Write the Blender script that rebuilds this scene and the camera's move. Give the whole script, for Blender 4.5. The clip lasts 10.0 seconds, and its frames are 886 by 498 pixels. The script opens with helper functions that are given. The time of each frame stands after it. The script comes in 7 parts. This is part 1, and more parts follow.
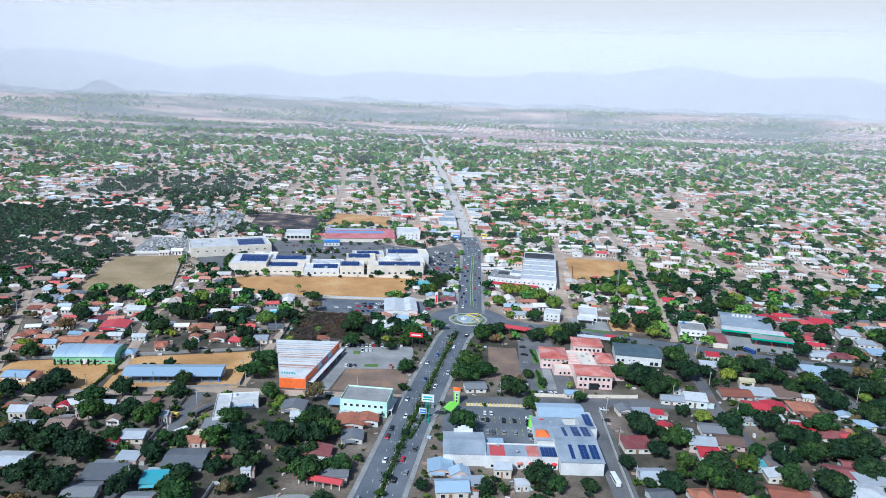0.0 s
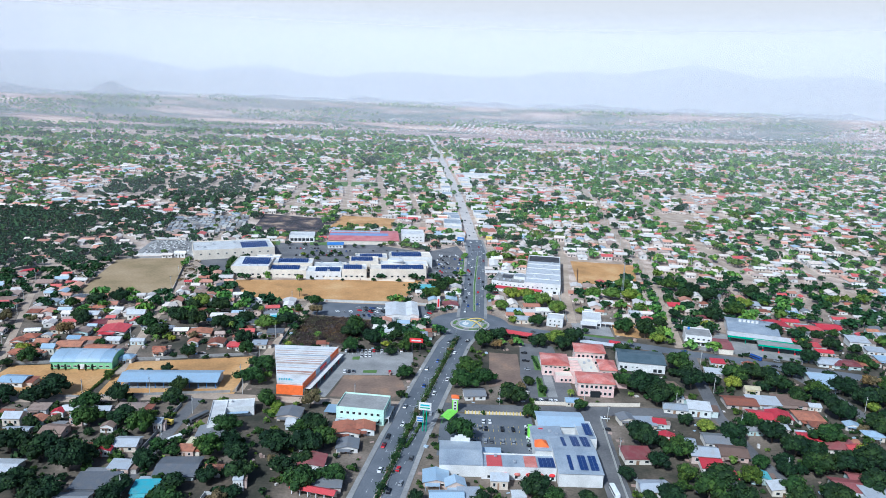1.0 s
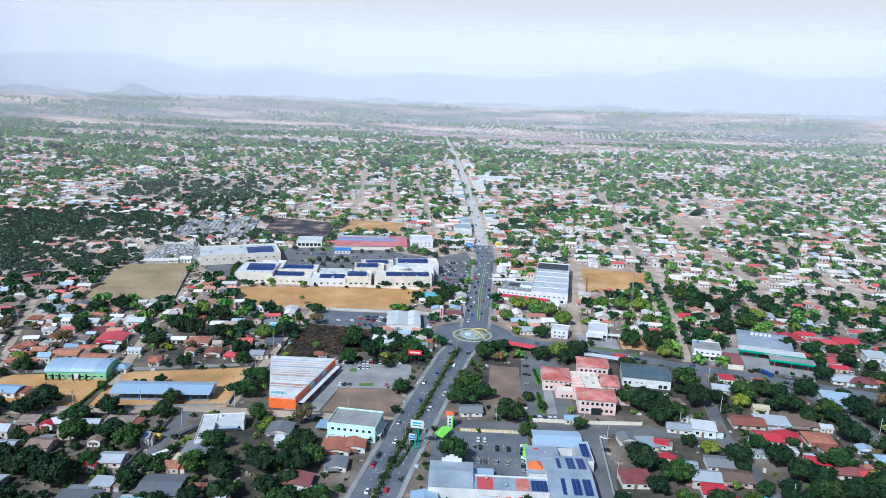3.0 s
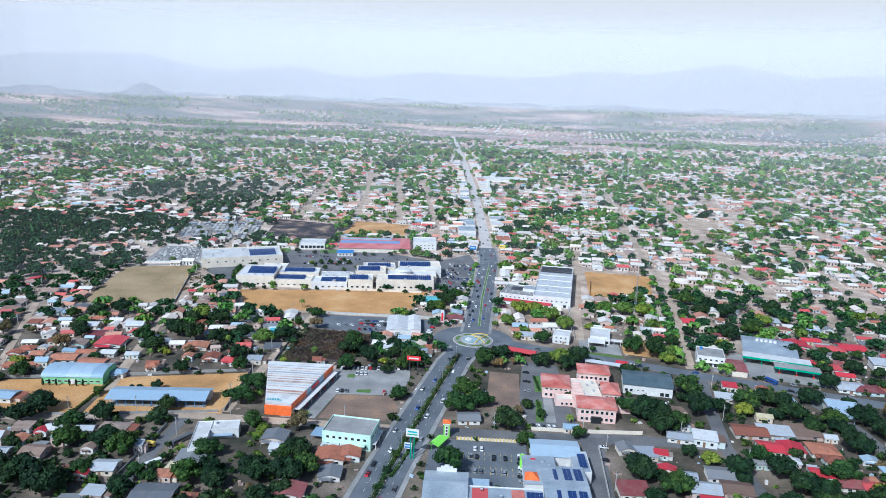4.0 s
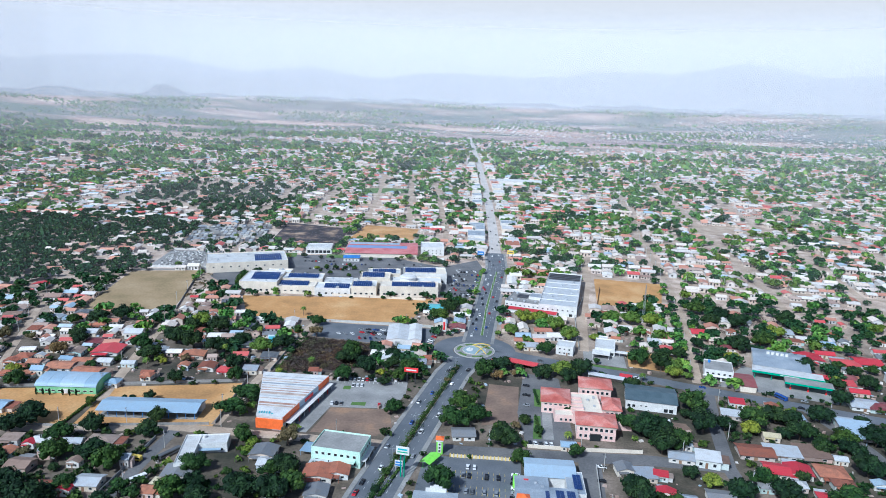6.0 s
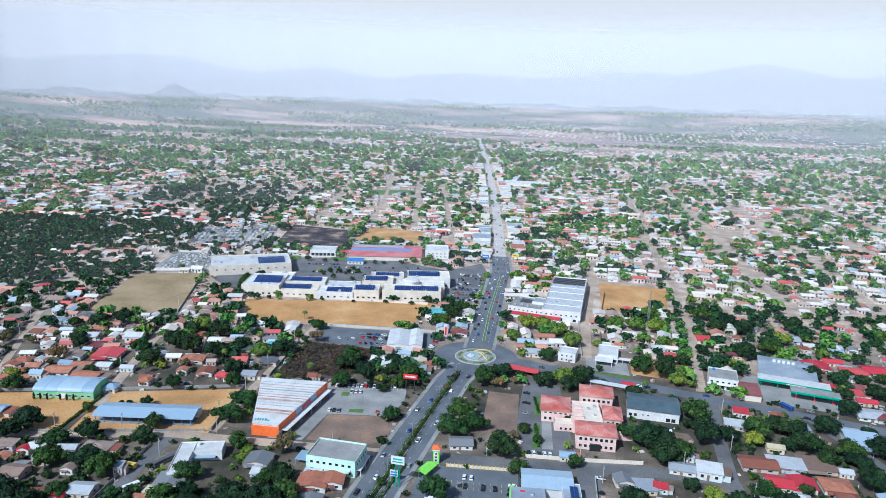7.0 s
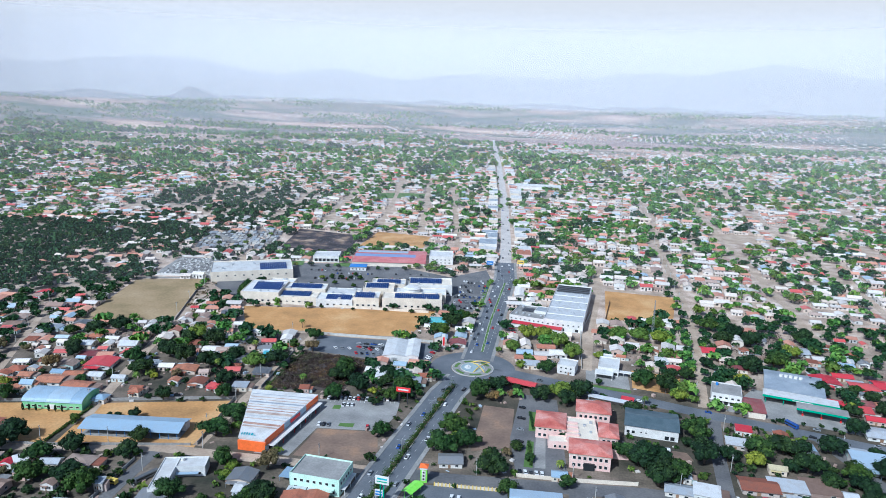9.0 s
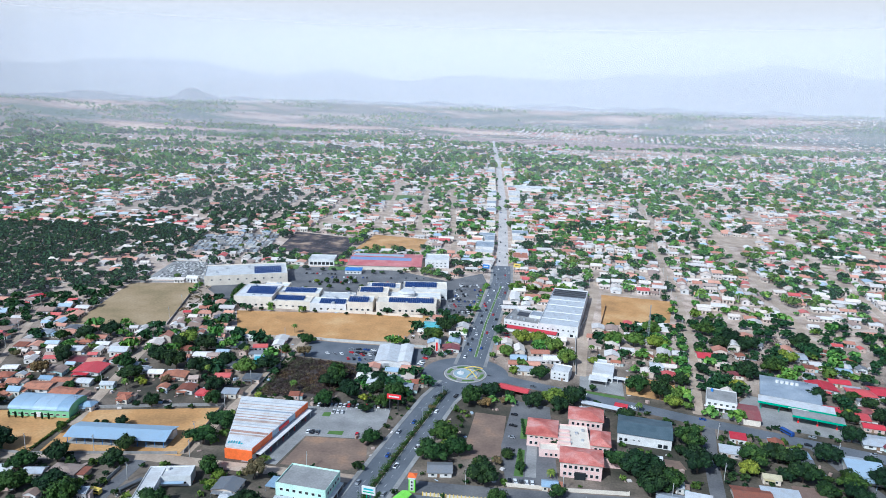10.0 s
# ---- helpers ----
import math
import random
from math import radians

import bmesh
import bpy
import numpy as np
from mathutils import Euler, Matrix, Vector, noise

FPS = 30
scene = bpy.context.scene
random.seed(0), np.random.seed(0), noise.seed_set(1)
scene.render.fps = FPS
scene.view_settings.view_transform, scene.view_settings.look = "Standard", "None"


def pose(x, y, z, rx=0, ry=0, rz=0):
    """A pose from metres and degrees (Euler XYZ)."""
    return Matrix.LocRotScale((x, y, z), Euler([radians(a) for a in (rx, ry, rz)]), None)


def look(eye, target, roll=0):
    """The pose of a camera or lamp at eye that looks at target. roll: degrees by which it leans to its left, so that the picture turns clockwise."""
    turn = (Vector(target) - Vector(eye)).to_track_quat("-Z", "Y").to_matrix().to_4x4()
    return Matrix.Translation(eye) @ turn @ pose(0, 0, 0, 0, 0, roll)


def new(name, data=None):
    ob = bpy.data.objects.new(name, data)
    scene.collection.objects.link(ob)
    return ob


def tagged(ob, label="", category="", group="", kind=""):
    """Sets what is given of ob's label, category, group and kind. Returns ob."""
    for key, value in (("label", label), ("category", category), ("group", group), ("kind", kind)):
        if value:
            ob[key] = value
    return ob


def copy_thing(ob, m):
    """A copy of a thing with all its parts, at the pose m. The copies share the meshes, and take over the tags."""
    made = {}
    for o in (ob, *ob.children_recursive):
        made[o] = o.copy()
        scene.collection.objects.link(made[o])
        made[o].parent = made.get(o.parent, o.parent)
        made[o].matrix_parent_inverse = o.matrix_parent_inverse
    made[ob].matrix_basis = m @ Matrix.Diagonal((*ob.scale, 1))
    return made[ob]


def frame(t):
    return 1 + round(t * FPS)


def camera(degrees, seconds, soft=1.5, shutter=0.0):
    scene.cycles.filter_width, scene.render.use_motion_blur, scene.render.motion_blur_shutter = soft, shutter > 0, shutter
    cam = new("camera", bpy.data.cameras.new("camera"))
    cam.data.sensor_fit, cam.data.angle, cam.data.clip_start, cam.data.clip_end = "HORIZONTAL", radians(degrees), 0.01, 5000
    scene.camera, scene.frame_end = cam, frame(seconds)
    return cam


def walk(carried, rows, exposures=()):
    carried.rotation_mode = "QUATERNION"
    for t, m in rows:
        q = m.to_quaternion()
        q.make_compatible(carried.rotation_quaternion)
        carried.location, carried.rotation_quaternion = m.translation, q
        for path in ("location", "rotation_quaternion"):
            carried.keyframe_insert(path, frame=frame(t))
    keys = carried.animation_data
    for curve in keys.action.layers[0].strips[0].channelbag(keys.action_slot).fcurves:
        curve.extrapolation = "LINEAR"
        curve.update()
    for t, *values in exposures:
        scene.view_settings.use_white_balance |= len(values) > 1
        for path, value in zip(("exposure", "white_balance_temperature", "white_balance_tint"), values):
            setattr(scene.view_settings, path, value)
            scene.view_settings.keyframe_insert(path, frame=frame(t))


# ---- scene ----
cam = camera(66.0, 10.0, 0.8)
PATH = [
    (0, (-31.788, -529.441, 178.368), (-31.754, -527.491, 177.926), 2.1),
    (0.5, (-28.493, -526.208, 179.327), (-28.472, -524.258, 178.884), 2.1),
    (1, (-25.137, -523.08, 180.394), (-25.132, -521.129, 179.951), 2.0),
    (1.5, (-21.839, -520.092, 181.693), (-21.848, -518.142, 181.25), 2.0),
    (2, (-18.259, -516.948, 182.932), (-18.283, -514.998, 182.488), 1.9),
    (2.5, (-14.62, -513.836, 184.015), (-14.66, -511.886, 183.571), 1.9),
    (4, (-5.073, -504.951, 188.076), (-5.153, -503.003, 187.629), 1.9),
    (4.5, (-1.713, -501.916, 189.117), (-1.807, -499.969, 188.67), 1.8),
    (5, (1.61, -498.758, 190.219), (1.501, -496.812, 189.77), 1.8),
    (5.5, (4.817, -495.73, 191.268), (4.695, -493.785, 190.819), 1.8),
    (7, (14.616, -486.579, 195.217), (14.449, -484.637, 194.767), 1.8),
    (7.5, (17.699, -483.535, 196.201), (17.519, -481.595, 195.751), 1.8),
    (8, (21.606, -480.311, 197.351), (21.412, -478.372, 196.902), 1.8),
    (8.5, (24.851, -477.138, 198.598), (24.646, -475.2, 198.148), 1.8),
    (9, (28.093, -473.953, 199.801), (27.877, -472.016, 199.351), 1.7),
    (9.5, (31.343, -470.798, 200.818), (31.122, -468.862, 200.369), 1.7),
    (10, (34.497, -467.867, 201.792), (34.275, -465.93, 201.344), 1.6),
]
walk(cam, [(t, look(eye, target, roll)) for t, eye, target, roll in PATH], [(0.0, -0.18, 4900, 4), (10.0, -0.18, 4900, 4)])
# ---- light ----
SUN_DIR = Vector((-0.45, -0.72, 0.82)).normalized()
world = bpy.data.worlds.new("world")
scene.world = world
world.use_nodes = True
wn = world.node_tree.nodes
sky = wn.new("ShaderNodeTexSky")
sky.sky_type = "NISHITA"
sky.sun_disc = False
sky.sun_elevation = math.asin(SUN_DIR.z)
sky.sun_rotation = math.atan2(SUN_DIR.x, SUN_DIR.y)
sky.altitude = 0
sky.air_density = 1.0
sky.dust_density = 3.0
sky.ozone_density = 3.0
wn["Background"].inputs["Strength"].default_value = 0.095
# dusty air: the sky pales evenly towards the horizon all round
wl = world.node_tree.links
ray = wn.new("ShaderNodeTexCoord")
split = wn.new("ShaderNodeSeparateXYZ")
wl.new(ray.outputs["Generated"], split.inputs[0])
low = wn.new("ShaderNodeMapRange")
low.inputs["From Min"].default_value, low.inputs["From Max"].default_value = 0.13, 0.36
low.inputs["To Min"].default_value, low.inputs["To Max"].default_value = 1.0, 0.0
low.interpolation_type = "SMOOTHSTEP"
wl.new(split.outputs["Z"], low.inputs["Value"])
pale = wn.new("ShaderNodeMix")
pale.data_type = "RGBA"
pale.inputs["B"].default_value = (10.4, 9.1, 7.9, 1)
wl.new(low.outputs["Result"], pale.inputs["Factor"])
wl.new(sky.outputs[0], pale.inputs["A"])
wl.new(pale.outputs["Result"], wn["Background"].inputs["Color"])
sun = new("sun", bpy.data.lights.new("sun", "SUN"))
sun.data.energy = 5.0
sun.data.angle = radians(0.6)
sun.data.color = (1.0, 0.91, 0.78)
sun.matrix_world = look(SUN_DIR * 900, (0, 0, 0))


# ---- materials ----
def nodes_of(name):
    m = bpy.data.materials.new(name)
    m.use_nodes = True
    t = m.node_tree
    return m, t.nodes, t.links, t.nodes["Principled BSDF"]


def noise_tex(nd, lk, scale, detail=4.0, vec=None):
    n = nd.new("ShaderNodeTexNoise")
    n.inputs["Scale"].default_value = scale
    n.inputs["Detail"].default_value = detail
    if vec is not None:
        lk.new(vec, n.inputs["Vector"])
    return n


def ramp(nd, lk, fac, stops):
    r = nd.new("ShaderNodeValToRGB")
    while len(r.color_ramp.elements) < len(stops):
        r.color_ramp.elements.new(0.5)
    for e, (p, c) in zip(r.color_ramp.elements, stops):
        e.position, e.color = p, (*c, 1)
    lk.new(fac, r.inputs["Fac"])
    return r


def mixed(nd, lk, fac, a, b, mode="MIX"):
    m = nd.new("ShaderNodeMix")
    m.data_type, m.blend_type = "RGBA", mode
    for sock, v in ((m.inputs["Factor"], fac), (m.inputs["A"], a), (m.inputs["B"], b)):
        if isinstance(v, (int, float)):
            sock.default_value = v
        elif isinstance(v, tuple):
            sock.default_value = (*v, 1)
        else:
            lk.new(v, sock)
    return m.outputs["Result"]


def surface(name, stops, coarse=0.15, fine=3.0, rough=0.8, metal=0.0, bump=0.3, pick="", ribs=0.0, stain=(0.3, 0.25, 0.2), stained=0.35):
    """A plain weathered surface: two scales of noise, a choice of colours by object or by island, and stains."""
    m, nd, lk, bsdf = nodes_of(name)
    pos = nd.new("ShaderNodeNewGeometry")
    big = noise_tex(nd, lk, coarse, 5, pos.outputs["Position"])
    small = noise_tex(nd, lk, fine, 3, pos.outputs["Position"])
    if pick == "object":
        src = nd.new("ShaderNodeObjectInfo").outputs["Random"]
    elif pick == "island":
        src = pos.outputs["Random Per Island"]
    else:
        src = big.outputs["Fac"]
    col = ramp(nd, lk, src, stops).outputs["Color"]
    if pick in ("object", "island"):
        f = ramp(nd, lk, big.outputs["Fac"], [(0.45, (0, 0, 0)), (0.75, (stained,) * 3)])
        col = mixed(nd, lk, f.outputs["Color"], col, stain)
    f2 = ramp(nd, lk, small.outputs["Fac"], [(0.3, (0.82, 0.82, 0.82)), (0.7, (1.08, 1.08, 1.08))])
    col = mixed(nd, lk, 1.0, col, f2.outputs["Color"], "MULTIPLY")
    h = small.outputs["Fac"]
    if ribs:
        co = nd.new("ShaderNodeTexCoord")
        w = nd.new("ShaderNodeTexWave")
        w.inputs["Scale"].default_value = ribs
        w.inputs["Distortion"].default_value = 0.4
        lk.new(co.outputs["Object"], w.inputs["Vector"])
        f3 = ramp(nd, lk, w.outputs["Fac"], [(0.1, (0.84, 0.84, 0.84)), (0.6, (1, 1, 1))])
        col = mixed(nd, lk, 1.0, col, f3.outputs["Color"], "MULTIPLY")
        h = w.outputs["Fac"]
    lk.new(col, bsdf.inputs["Base Color"])
    b = nd.new("ShaderNodeBump")
    b.inputs["Strength"].default_value = bump
    b.inputs["Distance"].default_value = 0.1
    lk.new(h, b.inputs["Height"])
    lk.new(b.outputs["Normal"], bsdf.inputs["Normal"])
    bsdf.inputs["Roughness"].default_value = rough
    bsdf.inputs["Metallic"].default_value = metal
    return m


def paint(name, c, rough=0.5, metal=0.0, var=0.12):
    return surface(name, [(0.3, tuple(v * (1 - var) for v in c)), (0.7, tuple(min(1, v * (1 + var)) for v in c))], 0.5, 6, rough, metal, 0.1)


def foliage(name, stops, pick="island"):
    m, nd, lk, bsdf = nodes_of(name)
    geo = nd.new("ShaderNodeNewGeometry")
    info = nd.new("ShaderNodeObjectInfo")
    col = ramp(nd, lk, geo.outputs["Random Per Island"], stops).outputs["Color"]
    tree_hue = noise_tex(nd, lk, 0.045, 2, geo.outputs["Position"])
    hue = ramp(nd, lk, tree_hue.outputs["Fac"], [(0.3, (0.75, 0.9, 0.8)), (0.5, (1, 1, 1)), (0.7, (1.35, 1.12, 0.75))])
    col = mixed(nd, lk, 1.0, col, hue.outputs["Color"], "MULTIPLY")
    one = ramp(nd, lk, info.outputs["Random"], [(0.0, (0.7, 0.8, 0.8)), (0.6, (1, 1, 1)), (1.0, (1.5, 1.25, 0.85))])
    col = mixed(nd, lk, 1.0, col, one.outputs["Color"], "MULTIPLY")
    lk.new(col, bsdf.inputs["Base Color"])
    bsdf.inputs["Roughness"].default_value = 0.75
    bsdf.inputs["Specular IOR Level"].default_value = 0.2
    return m


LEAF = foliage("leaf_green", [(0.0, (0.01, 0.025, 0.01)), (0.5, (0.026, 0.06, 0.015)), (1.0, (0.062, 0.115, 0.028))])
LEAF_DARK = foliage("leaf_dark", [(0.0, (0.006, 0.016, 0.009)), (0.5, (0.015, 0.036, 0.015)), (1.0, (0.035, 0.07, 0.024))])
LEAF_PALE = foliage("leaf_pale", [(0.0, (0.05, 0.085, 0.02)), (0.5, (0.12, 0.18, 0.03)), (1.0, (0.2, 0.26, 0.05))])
# leaf copies for the far town, with its sunlight painted into the green
LEAF_FAR = foliage("leaf_far_painted_sun", [(0.0, (0.035, 0.09, 0.024)), (0.5, (0.1, 0.22, 0.046)), (1.0, (0.21, 0.36, 0.075))])
LEAF_FAR_DARK = foliage("leaf_far_dark_and_shaded", [(0.0, (0.01, 0.032, 0.016)), (0.5, (0.026, 0.07, 0.028)), (1.0, (0.06, 0.12, 0.04))])
LEAF_DRY = foliage("leaf_dry", [(0.0, (0.05, 0.045, 0.028)), (0.5, (0.1, 0.085, 0.05)), (1.0, (0.17, 0.14, 0.09))])
TWIGS = foliage("bare_twigs", [(0.0, (0.03, 0.022, 0.024)), (0.5, (0.06, 0.045, 0.045)), (1.0, (0.11, 0.08, 0.075))])
BARK = surface("bark", [(0.3, (0.08, 0.06, 0.045)), (0.7, (0.17, 0.13, 0.1))], 0.8, 8)
ASPHALT = surface("asphalt", [(0.3, (0.1, 0.112, 0.13)), (0.7, (0.17, 0.18, 0.2))], 0.06, 1.2, 0.85)
ASPHALT_PALE = surface("worn_asphalt", [(0.3, (0.1, 0.1, 0.107)), (0.7, (0.19, 0.185, 0.185))], 0.05, 0.8, 0.9)
CONCRETE = surface("concrete_paving", [(0.3, (0.22, 0.215, 0.21)), (0.7, (0.36, 0.35, 0.335))], 0.08, 0.9, 0.9)
PALE_ROAD = surface("sun_bleached_road", [(0.3, (0.48, 0.44, 0.41)), (0.7, (0.62, 0.57, 0.53))], 0.05, 0.8, 0.9)
DIRT = surface("dirt_road", [(0.3, (0.32, 0.24, 0.175)), (0.7, (0.54, 0.43, 0.33))], 0.06, 0.7, 0.95)
DRY = surface("dry_grass", [(0.25, (0.3, 0.17, 0.065)), (0.5, (0.52, 0.28, 0.1)), (0.75, (0.64, 0.41, 0.19))], 0.035, 0.6, 0.95)
DRY_PALE = surface("dry_field", [(0.25, (0.22, 0.17, 0.08)), (0.5, (0.34, 0.245, 0.13)), (0.75, (0.43, 0.32, 0.19))], 0.03, 0.5, 0.95)
BURNT = surface("burnt_ground", [(0.38, (0.02, 0.018, 0.024)), (0.52, (0.06, 0.045, 0.05)), (0.6, (0.2, 0.14, 0.1)), (0.7, (0.4, 0.29, 0.2))], 0.05, 0.4, 0.95)
SOIL = surface("bare_soil", [(0.3, (0.16, 0.11, 0.085)), (0.55, (0.24, 0.165, 0.12)), (0.75, (0.36, 0.22, 0.13))], 0.06, 0.6, 0.95)
LEAF_LITTER = surface("dark_leaf_litter", [(0.3, (0.045, 0.035, 0.032)), (0.7, (0.1, 0.078, 0.068))], 0.1, 1.0, 0.95)
MAUVE_SOIL = surface("mauve_soil", [(0.3, (0.24, 0.16, 0.15)), (0.55, (0.34, 0.24, 0.21)), (0.75, (0.5, 0.38, 0.31))], 0.012, 0.2, 0.95)
LAWN = surface("lawn", [(0.3, (0.07, 0.14, 0.03)), (0.7, (0.13, 0.22, 0.05))], 0.15, 2, 0.9)
KERB = paint("kerb_stone", (0.5, 0.49, 0.46), 0.85)
WHITE_LINE = paint("road_paint_white", (0.75, 0.75, 0.73), 0.6)
YELLOW = paint("yellow_paint", (0.75, 0.55, 0.1), 0.6)
WHITE = surface("white_plaster", [(0.3, (0.6, 0.59, 0.57)), (0.7, (0.78, 0.77, 0.75))], 0.15, 2, 0.8)
CREAM = surface("cream_plaster", [(0.3, (0.66, 0.58, 0.48)), (0.7, (0.8, 0.72, 0.6))], 0.15, 2, 0.8)
PINK = surface("pink_plaster", [(0.3, (0.7, 0.46, 0.41)), (0.7, (0.8, 0.6, 0.54))], 0.15, 2, 0.8)
PINK_TILE = surface("salmon_roof_tile", [(0.3, (0.42, 0.09, 0.07)), (0.5, (0.58, 0.19, 0.15)), (0.72, (0.7, 0.4, 0.35))], 0.12, 1.5, 0.75, ribs=1.2)
MINT = surface("mint_plaster", [(0.3, (0.5, 0.72, 0.6)), (0.7, (0.65, 0.83, 0.72))], 0.15, 2, 0.8)
GREEN_WALL = surface("green_wall", [(0.3, (0.2, 0.5, 0.24)), (0.7, (0.3, 0.6, 0.33))], 0.15, 2, 0.75)
LIME = paint("lime_paint", (0.3, 0.75, 0.08), 0.5)
ORANGE = paint("orange_cladding", (0.82, 0.16, 0.03), 0.5)
RED_PAINT = paint("red_paint", (0.7, 0.03, 0.035), 0.5)
TEAL = paint("teal_paint", (0.05, 0.42, 0.5), 0.5)
SIGN_GREEN = paint("sign_green", (0.02, 0.35, 0.2), 0.5)
FADED_RED = surface("faded_red_sheet", [(0.3, (0.5, 0.11, 0.12)), (0.7, (0.66, 0.26, 0.25))], 0.08, 1.5, 0.6, ribs=0.8)
FADED_BLUE = paint("faded_blue_paint", (0.22, 0.3, 0.5), 0.6)
BLUE_PAINT = paint("blue_paint", (0.05, 0.2, 0.55), 0.5)
STEEL = paint("galvanised_steel", (0.55, 0.57, 0.6), 0.4, 0.6)
DARK_STEEL = paint("dark_steel", (0.08, 0.08, 0.09), 0.5, 0.4)
ROOF = {
    # pale zinc, with the sky's blue reflection painted into the tones
    "w": surface("zinc_roof_pale_sky_tint", [(0.0, (0.36, 0.4, 0.46)), (0.5, (0.55, 0.58, 0.62)), (1.0, (0.76, 0.76, 0.76))], 0.3, 3, 0.5, 0.1, 0.4, "object", 1.6, (0.4, 0.33, 0.27), 0.4),
    "g": surface("zinc_roof_grey", [(0.0, (0.13, 0.14, 0.16)), (0.5, (0.22, 0.23, 0.25)), (1.0, (0.34, 0.34, 0.35))], 0.3, 3, 0.55, 0.1, 0.4, "object", 1.6),
    "t": surface("clay_tile_roof", [(0.0, (0.26, 0.09, 0.055)), (0.5, (0.42, 0.14, 0.08)), (1.0, (0.55, 0.24, 0.14))], 0.35, 3, 0.8, 0, 0.5, "object", 2.2, (0.16, 0.09, 0.07), 0.6),
    "r": surface("red_sheet_roof", [(0.0, (0.5, 0.03, 0.05)), (0.5, (0.62, 0.05, 0.07)), (1.0, (0.6, 0.1, 0.1))], 0.3, 3, 0.5, 0, 0.4, "object", 1.6, (0.45, 0.1, 0.09), 0.4),
    "n": surface("rusty_roof", [(0.0, (0.2, 0.13, 0.1)), (0.5, (0.33, 0.23, 0.18)), (1.0, (0.42, 0.33, 0.28))], 0.3, 3, 0.7, 0.1, 0.4, "object", 1.6, (0.15, 0.09, 0.06), 0.5),
    "b": surface("pale_blue_roof", [(0.0, (0.3, 0.43, 0.58)), (0.5, (0.42, 0.55, 0.68)), (1.0, (0.5, 0.62, 0.74))], 0.3, 3, 0.45, 0.15, 0.3, "object", 1.6, (0.4, 0.42, 0.45), 0.3),
    "m": surface("maroon_roof", [(0.0, (0.16, 0.035, 0.045)), (0.5, (0.24, 0.06, 0.065)), (1.0, (0.32, 0.1, 0.1))], 0.3, 3, 0.6, 0, 0.4, "object", 1.6),
    "c": surface("turquoise_roof", [(0.0, (0.08, 0.4, 0.48)), (0.5, (0.14, 0.5, 0.56)), (1.0, (0.2, 0.58, 0.6))], 0.3, 3, 0.5, 0, 0.3, "object", 1.6),
    "y": surface("sand_roof", [(0.0, (0.55, 0.48, 0.3)), (0.5, (0.62, 0.55, 0.38)), (1.0, (0.7, 0.6, 0.3))], 0.3, 3, 0.6, 0, 0.4, "object", 1.6),
    "s": surface("white_sheet_roof", [(0.0, (0.66, 0.66, 0.65)), (1.0, (0.76, 0.75, 0.74))], 0.12, 2, 0.5, 0, 0.2, "object", 0.6, (0.42, 0.38, 0.35), 0.6),
}
ROOF_WORD = {"w": "pale zinc", "g": "dark grey sheet", "t": "terracotta tile", "r": "bright red sheet", "n": "rusty brown sheet", "b": "pale blue sheet",
             "m": "maroon sheet", "c": "turquoise sheet", "y": "sand-coloured sheet", "s": "white sheet"}
HOUSE_WALL = surface("house_plaster", [(0.0, (0.72, 0.7, 0.66)), (0.3, (0.7, 0.62, 0.5)), (0.5, (0.6, 0.42, 0.36)), (0.65, (0.45, 0.6, 0.58)), (0.8, (0.78, 0.77, 0.74)), (1.0, (0.5, 0.46, 0.42))],
                     0.4, 3, 0.85, 0, 0.2, "object")
# grey zinc whose blue is sky reflection put into the base colour
ZINC = surface("zinc_roof_sky_tint", [(0.3, (0.3, 0.34, 0.4)), (0.5, (0.4, 0.45, 0.51)), (0.7, (0.5, 0.54, 0.58))], 0.1, 1.5, 0.45, 0.2, 0.3, ribs=1.0)
SEAM_TAN = surface("weathered_tan_sheet", [(0.3, (0.36, 0.26, 0.21)), (0.7, (0.6, 0.5, 0.43))], 0.2, 1.5, 0.7)
SEAM_RUST = surface("rust_streaked_sheet", [(0.3, (0.3, 0.15, 0.1)), (0.7, (0.5, 0.33, 0.26))], 0.2, 1.5, 0.75)
SLATE = surface("slate_blue_roof", [(0.3, (0.07, 0.105, 0.125)), (0.7, (0.12, 0.16, 0.185))], 0.2, 2, 0.5, ribs=1.0)
WINDOW_DARK, _nd, _lk, _b = nodes_of("window_glass")
_b.inputs["Base Color"].default_value = (0.02, 0.025, 0.03, 1)
_b.inputs["Roughness"].default_value = 0.12
DOOR_WOOD = surface("door_wood", [(0.0, (0.2, 0.11, 0.06)), (1.0, (0.32, 0.2, 0.12))], 1, 6, 0.6, pick="object")
SOLAR, _nd, _lk, _b = nodes_of("solar_cell")
_c = ramp(_nd, _lk, _nd.new("ShaderNodeNewGeometry").outputs["Random Per Island"], [(0.0, (0.012, 0.03, 0.11)), (1.0, (0.03, 0.06, 0.19))])
_lk.new(_c.outputs["Color"], _b.inputs["Base Color"])
_b.inputs["Roughness"].default_value = 0.3
WATER, _nd, _lk, _b = nodes_of("pool_water")
_b.inputs["Base Color"].default_value = (0.34, 0.42, 0.45, 1)
_b.inputs["Roughness"].default_value = 0.08
TYRE = paint("tyre_rubber", (0.02, 0.02, 0.022), 0.8)


